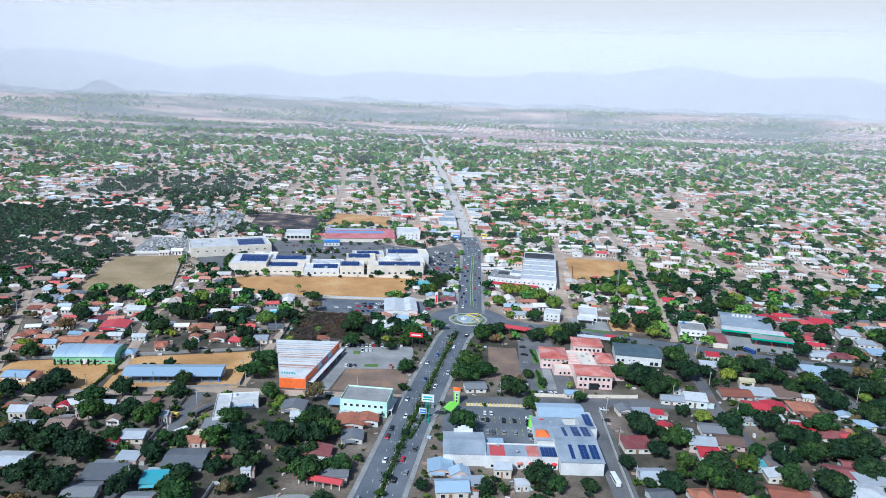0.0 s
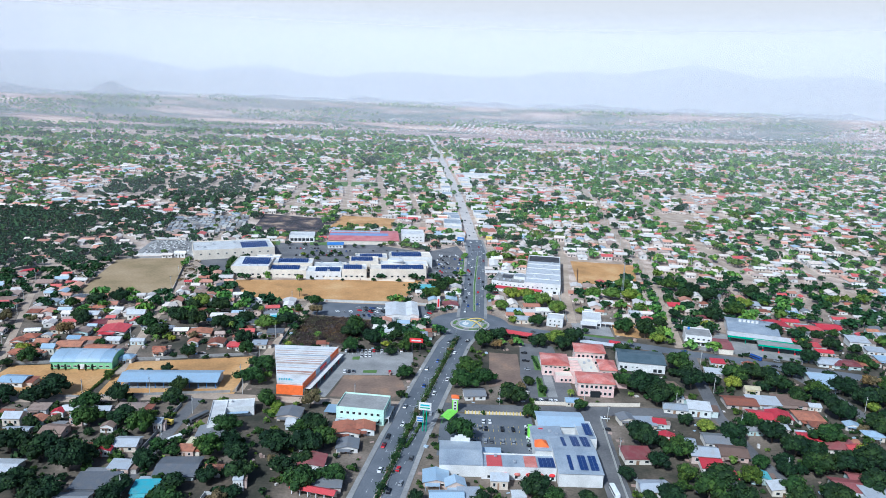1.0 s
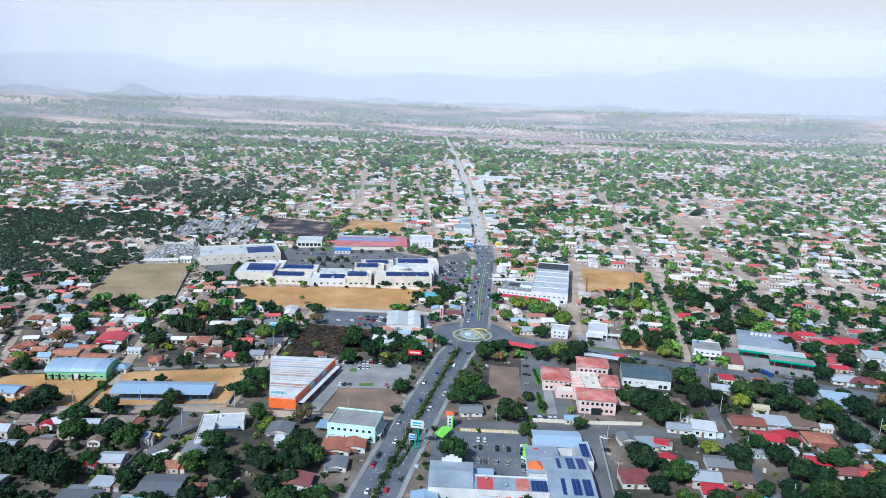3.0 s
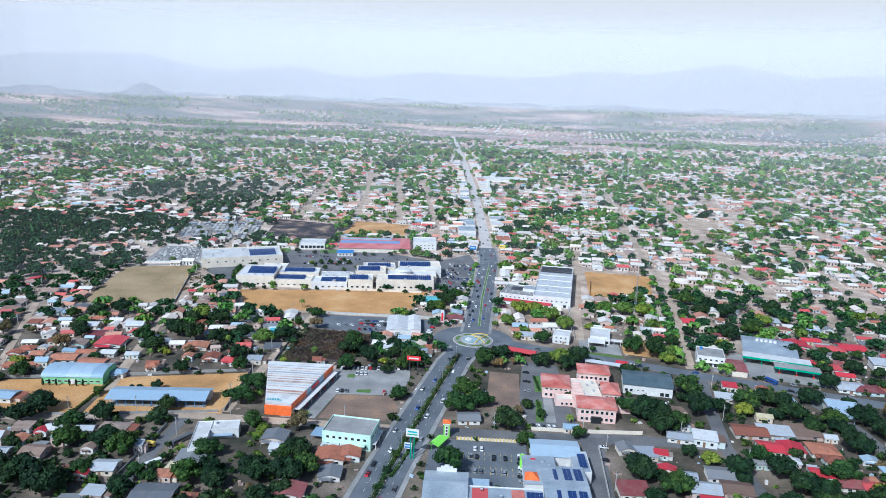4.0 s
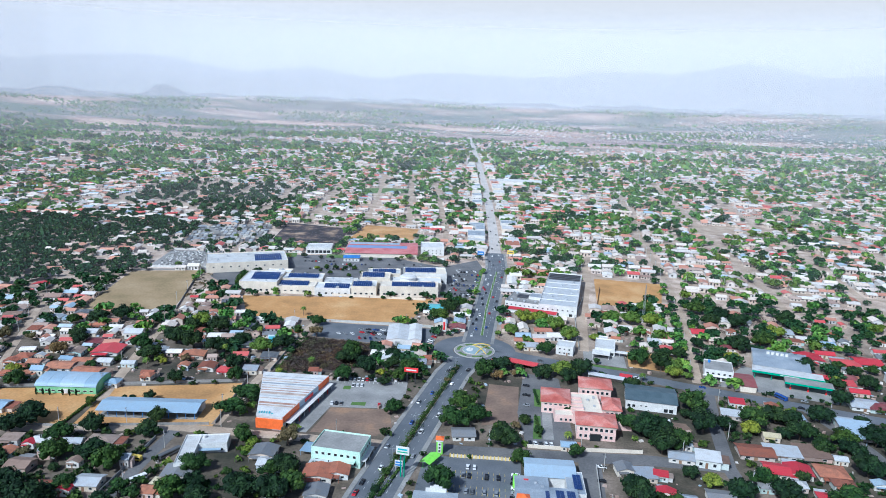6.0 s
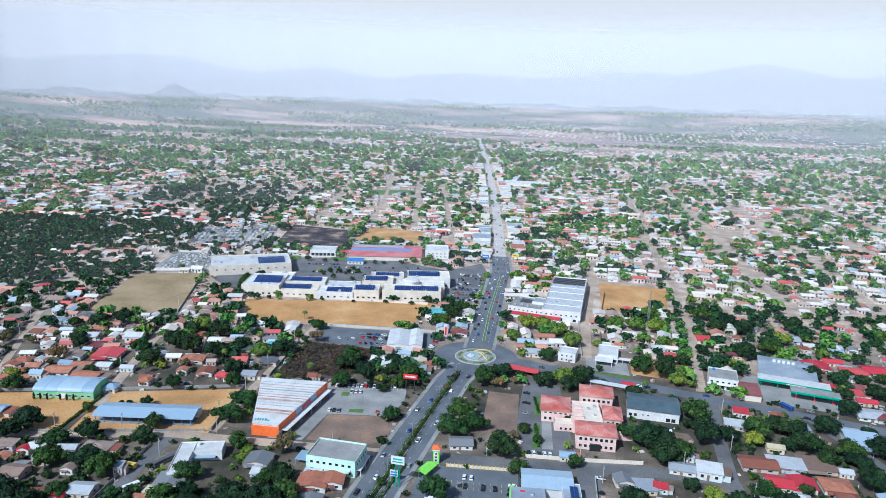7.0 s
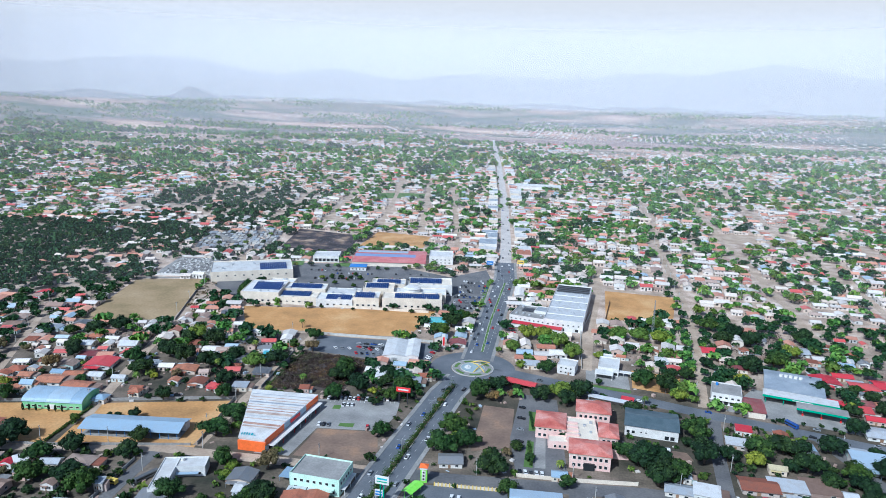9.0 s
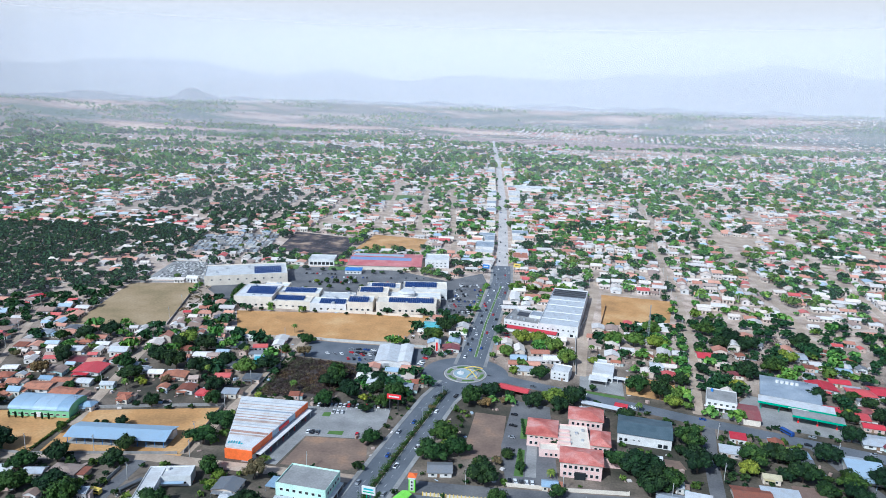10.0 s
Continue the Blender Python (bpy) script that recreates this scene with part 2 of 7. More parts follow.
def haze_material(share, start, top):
    """Stand-in sheet for dusty haze, thinning out with height: lets most light through and scatters the rest of the
    daylight.
    """
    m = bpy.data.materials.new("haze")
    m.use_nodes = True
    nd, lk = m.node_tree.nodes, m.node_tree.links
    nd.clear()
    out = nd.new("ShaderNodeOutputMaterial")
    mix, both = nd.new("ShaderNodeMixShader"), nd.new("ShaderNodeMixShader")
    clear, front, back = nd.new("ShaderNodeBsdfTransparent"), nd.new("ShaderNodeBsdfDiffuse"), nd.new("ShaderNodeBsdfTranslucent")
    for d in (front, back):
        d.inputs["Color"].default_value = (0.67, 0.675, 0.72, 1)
    # one fixed normal, turned near the sun, keeps all sheets equally bright
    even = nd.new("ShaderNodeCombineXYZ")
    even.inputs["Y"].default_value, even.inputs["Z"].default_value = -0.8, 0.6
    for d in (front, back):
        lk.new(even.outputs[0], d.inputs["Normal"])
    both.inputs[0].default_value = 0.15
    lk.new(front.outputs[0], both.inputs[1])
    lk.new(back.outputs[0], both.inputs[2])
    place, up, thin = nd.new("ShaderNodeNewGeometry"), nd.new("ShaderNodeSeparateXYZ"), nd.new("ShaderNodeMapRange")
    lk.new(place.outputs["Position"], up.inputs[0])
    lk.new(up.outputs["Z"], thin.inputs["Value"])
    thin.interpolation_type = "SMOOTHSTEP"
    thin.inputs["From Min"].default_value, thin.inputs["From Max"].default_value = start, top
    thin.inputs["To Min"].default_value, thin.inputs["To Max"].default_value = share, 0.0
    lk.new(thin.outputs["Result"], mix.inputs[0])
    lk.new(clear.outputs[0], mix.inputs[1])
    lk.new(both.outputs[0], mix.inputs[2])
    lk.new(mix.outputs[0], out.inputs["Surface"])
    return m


def ground_material():
    m, nd, lk, bsdf = nodes_of("town_ground")
    geo = nd.new("ShaderNodeNewGeometry")
    p = geo.outputs["Position"]
    patch = noise_tex(nd, lk, 0.011, 5, p)
    mid = noise_tex(nd, lk, 0.06, 5, p)
    fine = noise_tex(nd, lk, 0.7, 4, p)
    earth = ramp(nd, lk, mid.outputs["Fac"], [(0.3, (0.32, 0.24, 0.18)), (0.5, (0.56, 0.43, 0.34)), (0.7, (0.72, 0.6, 0.5))]).outputs["Color"]
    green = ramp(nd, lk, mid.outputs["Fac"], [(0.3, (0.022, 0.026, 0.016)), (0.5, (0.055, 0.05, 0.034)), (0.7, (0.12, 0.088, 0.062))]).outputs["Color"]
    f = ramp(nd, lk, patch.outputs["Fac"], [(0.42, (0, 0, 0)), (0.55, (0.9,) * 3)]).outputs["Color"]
    # near yards leafy, with cloud shade painted in dark; bare earth beyond
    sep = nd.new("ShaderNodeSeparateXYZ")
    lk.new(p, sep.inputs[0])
    near_shade = nd.new("ShaderNodeMapRange")
    near_shade.inputs["From Min"].default_value, near_shade.inputs["From Max"].default_value = -60, 140
    near_shade.inputs["To Min"].default_value, near_shade.inputs["To Max"].default_value = 1.0, 0.0
    lk.new(sep.outputs["Y"], near_shade.inputs["Value"])
    f = mixed(nd, lk, 0.75, f, near_shade.outputs["Result"])
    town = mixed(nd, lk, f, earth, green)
    # open country beyond the town: long dry fields, scrub and dark woods
    wide = nd.new("ShaderNodeMapping")
    wide.inputs["Scale"].default_value = (0.4, 1.0, 1.0)
    lk.new(p, wide.inputs["Vector"])
    strip = noise_tex(nd, lk, 0.0052, 7, wide.outputs["Vector"])
    large = noise_tex(nd, lk, 0.0019, 6, wide.outputs["Vector"])
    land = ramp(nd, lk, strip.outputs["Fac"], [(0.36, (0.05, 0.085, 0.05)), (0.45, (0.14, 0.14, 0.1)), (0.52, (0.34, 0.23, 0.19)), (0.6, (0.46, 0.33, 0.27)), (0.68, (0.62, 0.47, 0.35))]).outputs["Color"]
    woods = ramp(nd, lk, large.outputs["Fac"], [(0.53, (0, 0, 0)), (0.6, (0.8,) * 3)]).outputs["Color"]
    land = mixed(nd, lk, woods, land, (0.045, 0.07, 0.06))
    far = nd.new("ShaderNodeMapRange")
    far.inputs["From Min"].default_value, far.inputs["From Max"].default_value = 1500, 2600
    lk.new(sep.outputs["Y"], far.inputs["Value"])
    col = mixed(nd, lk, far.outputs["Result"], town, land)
    grain = ramp(nd, lk, fine.outputs["Fac"], [(0.3, (0.7,) * 3), (0.7, (1.15,) * 3)]).outputs["Color"]
    col = mixed(nd, lk, 1.0, col, grain, "MULTIPLY")
    lk.new(col, bsdf.inputs["Base Color"])
    bsdf.inputs["Roughness"].default_value = 0.95
    b = nd.new("ShaderNodeBump")
    b.inputs["Strength"].default_value, b.inputs["Distance"].default_value = 0.4, 0.3
    lk.new(fine.outputs["Fac"], b.inputs["Height"])
    lk.new(b.outputs["Normal"], bsdf.inputs["Normal"])
    return m


# ---- mesh helpers ----
rng = np.random.default_rng(7)


def part(name, bm, material, parent, label=""):
    """Link a bmesh as one mesh object under a thing or a part."""
    me = bpy.data.meshes.new(name)
    bm.to_mesh(me)
    bm.free()
    me.materials.append(material)
    ob = new(name, me)
    ob.parent = parent
    return tagged(ob, label)


def thing(name, m, label, category, group="", kind=""):
    ob = new(name)
    ob.empty_display_size = 0.5
    ob.matrix_world = m
    return tagged(ob, label, category, group, kind)


def slab(bm, x0, x1, y0, y1, z0, z1, bevel=0.0):
    r = bmesh.ops.create_cube(bm, size=1, matrix=Matrix.LocRotScale(((x0 + x1) / 2, (y0 + y1) / 2, (z0 + z1) / 2), None, (x1 - x0, y1 - y0, z1 - z0)))
    if bevel:
        bmesh.ops.bevel(bm, geom=list({e for v in r["verts"] for e in v.link_edges}), offset=bevel, segments=1, affect="EDGES", profile=0.5)
    return r["verts"]


def cyl(bm, x, y, z0, z1, r0, r1=None, n=10):
    bmesh.ops.create_cone(bm, segments=n, cap_ends=True, radius1=r0, radius2=r0 if r1 is None else r1, depth=z1 - z0, matrix=Matrix.Translation((x, y, (z0 + z1) / 2)))


def beam(bm, a, b, r, n=6, r1=None):
    a, b = Vector(a), Vector(b)
    d = b - a
    bmesh.ops.create_cone(bm, segments=n, cap_ends=True, radius1=r, radius2=r if r1 is None else r1, depth=d.length,
                          matrix=Matrix.Translation((a + b) / 2) @ d.to_track_quat("Z", "Y").to_matrix().to_4x4())


def poly_prism(bm, pts, z0, z1):
    low = [bm.verts.new((x, y, z0)) for x, y in pts]
    top = [bm.verts.new((x, y, z1)) for x, y in pts]
    n = len(pts)
    bm.faces.new(top)
    bm.faces.new(low[::-1])
    for i in range(n):
        bm.faces.new((low[i], low[(i + 1) % n], top[(i + 1) % n], top[i]))
    bmesh.ops.recalc_face_normals(bm, faces=bm.faces[:])


def extrude_profile(bm, prof, x0, x1):
    """A closed profile of (y, z) pairs drawn out along x."""
    a = [bm.verts.new((x0, y, z)) for y, z in prof]
    b = [bm.verts.new((x1, y, z)) for y, z in prof]
    n = len(prof)
    bm.faces.new(a[::-1])
    bm.faces.new(b)
    for i in range(n):
        bm.faces.new((a[i], a[(i + 1) % n], b[(i + 1) % n], b[i]))
    bmesh.ops.recalc_face_normals(bm, faces=bm.faces[:])


def gable_roof(bm, w, d, h, rise, over=0.5, thick=0.18, x=0.0, y=0.0):
    """Two sloping slabs with the ridge along x."""
    e = rise * over / (d / 2)
    prof = [(y - d / 2 - over, h - e), (y, h + rise), (y + d / 2 + over, h - e), (y + d / 2 + over, h - e + thick), (y, h + rise + thick), (y - d / 2 - over, h - e + thick)]
    extrude_profile(bm, prof, x - w / 2 - over, x + w / 2 + over)


def gable_walls(bm, w, d, h, rise, x=0.0, y=0.0):
    prof = [(y - d / 2, 0), (y + d / 2, 0), (y + d / 2, h - 0.02), (y, h + rise - 0.02), (y - d / 2, h - 0.02)]
    extrude_profile(bm, prof, x - w / 2, x + w / 2)


def hip_roof(bm, w, d, h, rise, over=0.5, thick=0.2, x=0.0, y=0.0):
    w2, d2 = w / 2 + over, d / 2 + over
    k = max(0.3, w2 - d2) if w2 > d2 else 0.0
    j = max(0.3, d2 - w2) if d2 > w2 else 0.0
    low = [bm.verts.new((x + sx * w2, y + sy * d2, h)) for sx, sy in ((-1, -1), (1, -1), (1, 1), (-1, 1))]
    mid = [bm.verts.new((v.co.x, v.co.y, h + thick)) for v in low]
    if w2 >= d2:
        r0, r1 = bm.verts.new((x - k, y, h + rise)), bm.verts.new((x + k, y, h + rise))
        tops = [(mid[0], mid[1], r1, r0), (mid[1], mid[2], r1), (mid[2], mid[3], r0, r1), (mid[3], mid[0], r0)]
    else:
        r0, r1 = bm.verts.new((x, y - j, h + rise)), bm.verts.new((x, y + j, h + rise))
        tops = [(mid[0], mid[1], r0), (mid[1], mid[2], r1, r0), (mid[2], mid[3], r1), (mid[3], mid[0], r0, r1)]
    for f in tops:
        bm.faces.new(f)
    bm.faces.new(low[::-1])
    for i in range(4):
        bm.faces.new((low[i], low[(i + 1) % 4], mid[(i + 1) % 4], mid[i]))
    bmesh.ops.recalc_face_normals(bm, faces=bm.faces[:])


def arrays_mesh(name, verts, loops, totals, mats, mat_index=None):
    """A mesh straight from arrays."""
    me = bpy.data.meshes.new(name)
    me.vertices.add(len(verts))
    me.vertices.foreach_set("co", np.asarray(verts, np.float32).ravel())
    me.loops.add(len(loops))
    me.loops.foreach_set("vertex_index", np.asarray(loops, np.int32))
    me.polygons.add(len(totals))
    totals = np.asarray(totals, np.int32)
    me.polygons.foreach_set("loop_start", np.r_[0, np.cumsum(totals)[:-1]].astype(np.int32))
    if mat_index is not None:
        me.polygons.foreach_set("material_index", np.asarray(mat_index, np.int32))
    for m in mats:
        me.materials.append(m)
    me.update(calc_edges=True)
    me.shade_flat()
    return me


def tiled(name, tv, faces, fmat, pos, scale, rot, mats, shift=None):
    """Many transformed copies of a small template, joined in one mesh; shift moves each copy's material choice."""
    n, tv = len(pos), np.asarray(tv, float)
    loops = np.concatenate([np.asarray(f) for f in faces])
    totals = np.array([len(f) for f in faces])
    c, s = np.cos(rot)[:, None], np.sin(rot)[:, None]
    v = tv[None] * scale[:, None, :]
    out = np.stack([v[..., 0] * c - v[..., 1] * s, v[..., 0] * s + v[..., 1] * c, v[..., 2]], -1) + pos[:, None, :]
    lp = (loops[None] + (np.arange(n) * len(tv))[:, None]).ravel()
    fm = np.tile(fmat, (n, 1))
    if shift is not None:
        fm = np.where(fm > 0, fm + shift[:, None], fm)
    fm = np.where(fm < 0, len(mats) - 1, fm)
    return arrays_mesh(name, out.reshape(-1, 3), lp, np.tile(totals, n), mats, fm.ravel())


# ---- where things may stand ----
CELL, X0, Y0, NX, NY = 3.0, -1500.0, -420.0, 1100, 1090
taken = np.zeros((NX, NY), bool)
GX, GY = np.meshgrid(X0 + CELL * (np.arange(NX) + 0.5), Y0 + CELL * (np.arange(NY) + 0.5), indexing="ij")


def claim_line(pts, half):
    for (ax, ay), (bx, by) in zip(pts, pts[1:]):
        dx, dy = bx - ax, by - ay
        t = np.clip(((GX - ax) * dx + (GY - ay) * dy) / (dx * dx + dy * dy), 0, 1)
        taken[(GX - ax - t * dx) ** 2 + (GY - ay - t * dy) ** 2 < half * half] = True


def claim_box(x, y, w, d, rot=0.0, edge=1.0):
    c, s = math.cos(radians(rot)), math.sin(radians(rot))
    reach = math.hypot(w, d) / 2 + edge + CELL
    i0, i1 = max(0, int((x - reach - X0) / CELL)), max(0, int((x + reach - X0) / CELL) + 1)
    j0, j1 = max(0, int((y - reach - Y0) / CELL)), max(0, int((y + reach - Y0) / CELL) + 1)
    gx, gy = GX[i0:i1, j0:j1] - x, GY[i0:i1, j0:j1] - y
    taken[i0:i1, j0:j1] |= (abs(gx * c + gy * s) < w / 2 + edge) & (abs(gy * c - gx * s) < d / 2 + edge)


def claim_poly(pts):
    inside = np.zeros_like(taken)
    for (ax, ay), (bx, by) in zip(pts, pts[1:] + pts[:1]):
        cross = ((ay > GY) != (by > GY)) & (GX < (bx - ax) * (GY - ay) / ((by - ay) or 1e-9) + ax)
        inside ^= cross
    taken[inside] = True


def is_free(x, y):
    i, j = int((x - X0) / CELL), int((y - Y0) / CELL)
    return not (0 <= i < NX and 0 <= j < NY and taken[i, j])


# ---- ground, distance and haze ----
def land_height(x, y):
    """The plain is level under the town and climbs gently towards the hills."""
    u = np.clip((np.hypot(x, y + 500) - 3300) / 1600, 0, 1)
    return 140 * u * u * (3 - 2 * u) + 10 * u * np.sin(x * 0.0021 + 1) * np.sin(y * 0.003)


def make_ground():
    xs = np.concatenate([np.linspace(-5200, -1500, 38), np.linspace(-1400, 1400, 15), np.linspace(1500, 5200, 38)])
    ys = np.concatenate([np.linspace(-900, 2200, 16), np.linspace(2300, 5600, 70)])
    gx, gy = np.meshgrid(xs, ys, indexing="ij")
    z = land_height(gx, gy)
    nx, ny = gx.shape
    i, j = np.meshgrid(np.arange(nx - 1), np.arange(ny - 1), indexing="ij")
    a = (i * ny + j).ravel()
    loops = np.stack([a, a + ny, a + ny + 1, a + 1], 1).ravel()
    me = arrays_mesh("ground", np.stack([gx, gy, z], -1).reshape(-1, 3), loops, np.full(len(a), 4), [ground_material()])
    tagged(new("ground", me), "dry brown earth with green patches under the town", "ground", kind="structure")


make_ground()


def ridge(name, label, radius, base, heights, colour):
    """A far mountain ridge on an arc, seen as a low outline; its colour holds painted haze."""
    n = 140
    ang = np.linspace(radians(-48), radians(48), n)
    h = np.full(n, base, float)
    for a0, wide, tall in heights:
        h += tall * np.exp(-((np.degrees(ang) - a0) / wide) ** 2)
    h += 9 * np.sin(ang * 41) + 5 * np.sin(ang * 97 + 1) + 3 * np.sin(ang * 191 + 2)
    rows = []
    for rr, k in ((radius - 70, 0.0), (radius - 35, 0.55), (radius, 1.0), (radius + 40, 0.0)):
        rows.append(np.stack([rr * np.sin(ang), -500 + rr * np.cos(ang), h * k + (1 - k) * 20], -1))
    v = np.concatenate(rows)
    faces = [(r * n + i, r * n + i + 1, (r + 1) * n + i + 1, (r + 1) * n + i) for r in range(3) for i in range(n - 1)]
    me = bpy.data.meshes.new(name)
    me.from_pydata(v.tolist(), [], faces)
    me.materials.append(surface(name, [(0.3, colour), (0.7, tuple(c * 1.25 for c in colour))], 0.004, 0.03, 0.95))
    tagged(new(name, me), label, "mountain", kind="structure")


# the blue-grey of distant haze is painted into both ridge colours
ridge("backdrop_hills", "low hills on the horizon with haze painted into their grey", 4480, 124, [(-34, 5, 22), (-26.2, 1.1, 60), (-22, 3, 12), (-12, 3, 14), (-5, 5, 8), (6, 4, 10), (15, 6, 14), (29, 5, 14)], (0.2, 0.21, 0.24))
ridge("backdrop_mountains", "far mountains with haze blue painted into their colour", 4850, 205, [(-40, 6, 100), (-28, 7, 165), (-15, 5, 110), (-3, 6, 120), (8, 5, 130), (18, 6, 185), (30, 8, 150)], (0.1, 0.13, 0.19))


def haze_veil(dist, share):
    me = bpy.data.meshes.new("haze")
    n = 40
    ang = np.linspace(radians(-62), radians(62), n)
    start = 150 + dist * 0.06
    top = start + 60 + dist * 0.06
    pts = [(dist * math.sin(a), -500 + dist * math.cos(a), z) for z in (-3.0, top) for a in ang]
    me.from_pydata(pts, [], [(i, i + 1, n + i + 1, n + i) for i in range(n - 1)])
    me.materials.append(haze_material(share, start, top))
    tagged(new("backdrop_haze", me), "added see-through sheet standing in for haze over the plain", "haze", kind="structure")


# added sheets that stand in for the haze, thicker with distance
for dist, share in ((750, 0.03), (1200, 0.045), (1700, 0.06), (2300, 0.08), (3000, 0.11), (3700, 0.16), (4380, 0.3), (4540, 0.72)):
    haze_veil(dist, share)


# ---- roads ----
STRIPS = []


def ribbon(name, pts, width, z, material, label, category="road", claim=0.0):
    """A strip of even width along a line, with a small thickness."""
    STRIPS.append(name)
    z += 0.0025 * (len(STRIPS) % 40 if name == "road_street" else 0)
    p = [Vector((x, y, 0)) for x, y in pts]
    left, right = [], []
    for i, c in enumerate(p):
        a = (c - p[i - 1]).normalized() if i else (p[1] - c).normalized()
        b = (p[i + 1] - c).normalized() if i < len(p) - 1 else a
        t = (a + b).normalized()
        nrm = Vector((-t.y, t.x, 0)) / max(0.5, t.dot(b))
        left.append(c + nrm * width / 2)
        right.append(c - nrm * width / 2)
    n = len(p)
    v = [(q.x, q.y, z) for q in left + right] + [(q.x, q.y, -0.2) for q in left + right]
    f = []
    for i in range(n - 1):
        f += [(n + i, n + i + 1, i + 1, i), (i, i + 1, 2 * n + i + 1, 2 * n + i), (n + i + 1, n + i, 3 * n + i, 3 * n + i + 1)]
    me = bpy.data.meshes.new(name)
    me.from_pydata(v, [], f)
    me.materials.append(material)
    claim_line(pts, width / 2 + claim)
    return tagged(new(name, me), label, category, kind="structure")


def shifted(pts, off):
    """The line moved sideways, to the right of its direction."""
    out = []
    for i, (x, y) in enumerate(pts):
        a, b = pts[max(0, i - 1)], pts[min(len(pts) - 1, i + 1)]
        d = math.hypot(b[0] - a[0], b[1] - a[1])
        out.append((x + off * (b[1] - a[1]) / d, y - off * (b[0] - a[0]) / d))
    return out


LOWER = [(-80, -400), (-61, -300), (-52, -252), (-42, -190), (-27, -112), (-14, -46), (-5, -18)]
UPPER = [(2, 16), (8, 113), (17, 262), (15, 330)]
FARTHER = [(15, 330), (12, 450), (4, 680), (-6, 911), (-44, 1609), (-103, 2546)]
CROSS = [(10, 4), (40, -8), (78, -21), (119, -34), (156, -48), (203, -63), (251, -79), (420, -135)]
ribbon("road_main_south", LOWER, 21, 0.15, ASPHALT, "grey asphalt dual carriageway leading to the roundabout", claim=3)
ribbon("road_main_north", UPPER, 20, 0.155, ASPHALT, "worn asphalt avenue running out through the town", claim=2)
ribbon("road_main_far", FARTHER, 14, 0.16, PALE_ROAD, "straight pale avenue running to the edge of town", claim=2)
ribbon("road_cross", CROSS, 12, 0.17, ASPHALT, "worn grey asphalt side avenue with dusty verges", claim=2)
for s, side in ((-11.9, LOWER), (11.9, LOWER), (-11.4, UPPER), (11.4, UPPER)):
    ribbon("pavement", shifted(side, s), 2.6, 0.27, CONCRETE, "pale concrete pavement beside the avenue", "pavement")
MEDIAN = shifted(LOWER, 0.5)[:-1] + [(-10.5, -34)]
ribbon("trim_median", MEDIAN, 3.4, 0.32, KERB, "pale kerb of the central reservation", "kerb")
ribbon("ground_median", MEDIAN, 2.8, 0.35, SOIL, "dusty soil strip of the central reservation", "verge")
MEDIAN_N = [(5, 34), (8, 113), (17, 240)]
ribbon("trim_median", MEDIAN_N, 2.4, 0.3, KERB, "pale kerb of the narrow central reservation", "kerb")
ribbon("ground_median", MEDIAN_N, 1.8, 0.33, LAWN, "narrow grass strip of the central reservation", "verge")


def dashes(pts, width, gap, length, material, name, label):
    """Painted marks along a line, in one sheet."""
    bm = bmesh.new()
    for (ax, ay), (bx, by) in zip(pts, pts[1:]):
        d = math.hypot(bx - ax, by - ay)
        ux, uy = (bx - ax) / d, (by - ay) / d
        s = 0.0
        while s + length < d:
            q = [(ax + ux * (s + l) - uy * o, ay + uy * (s + l) + ux * o, 0.166) for l, o in ((0, -width / 2), (length, -width / 2), (length, width / 2), (0, width / 2))]
            bm.faces.new([bm.verts.new(c) for c in q])
            s += length + gap
    me = bpy.data.meshes.new(name)
    bm.to_mesh(me)
    bm.free()
    me.materials.append(material)
    tagged(new(name, me), label, "road marking", kind="structure")


for s in (-5.6, 6.2):
    dashes(shifted(LOWER, s), 0.13, 7, 2.5, WHITE_LINE, "trim_lane_marks", "dashed white lane marks on the asphalt")
for s in (-5.8, 5.8):
    dashes(shifted(UPPER, s), 0.2, 5, 3, WHITE_LINE, "trim_lane_marks", "dashed white lane marks on the asphalt")

for y0 in (-191, -186, -177, -172):
    dashes([(-10, y0), (22, y0 - 1)], 2.6, 2.7, 0.15, YELLOW, "trim_bay_marks", "yellow painted parking bay lines")
dashes([(-88, -71.5), (-46, -67)], 3.6, 2.65, 0.15, WHITE_LINE, "trim_bay_marks", "white painted parking bay lines")

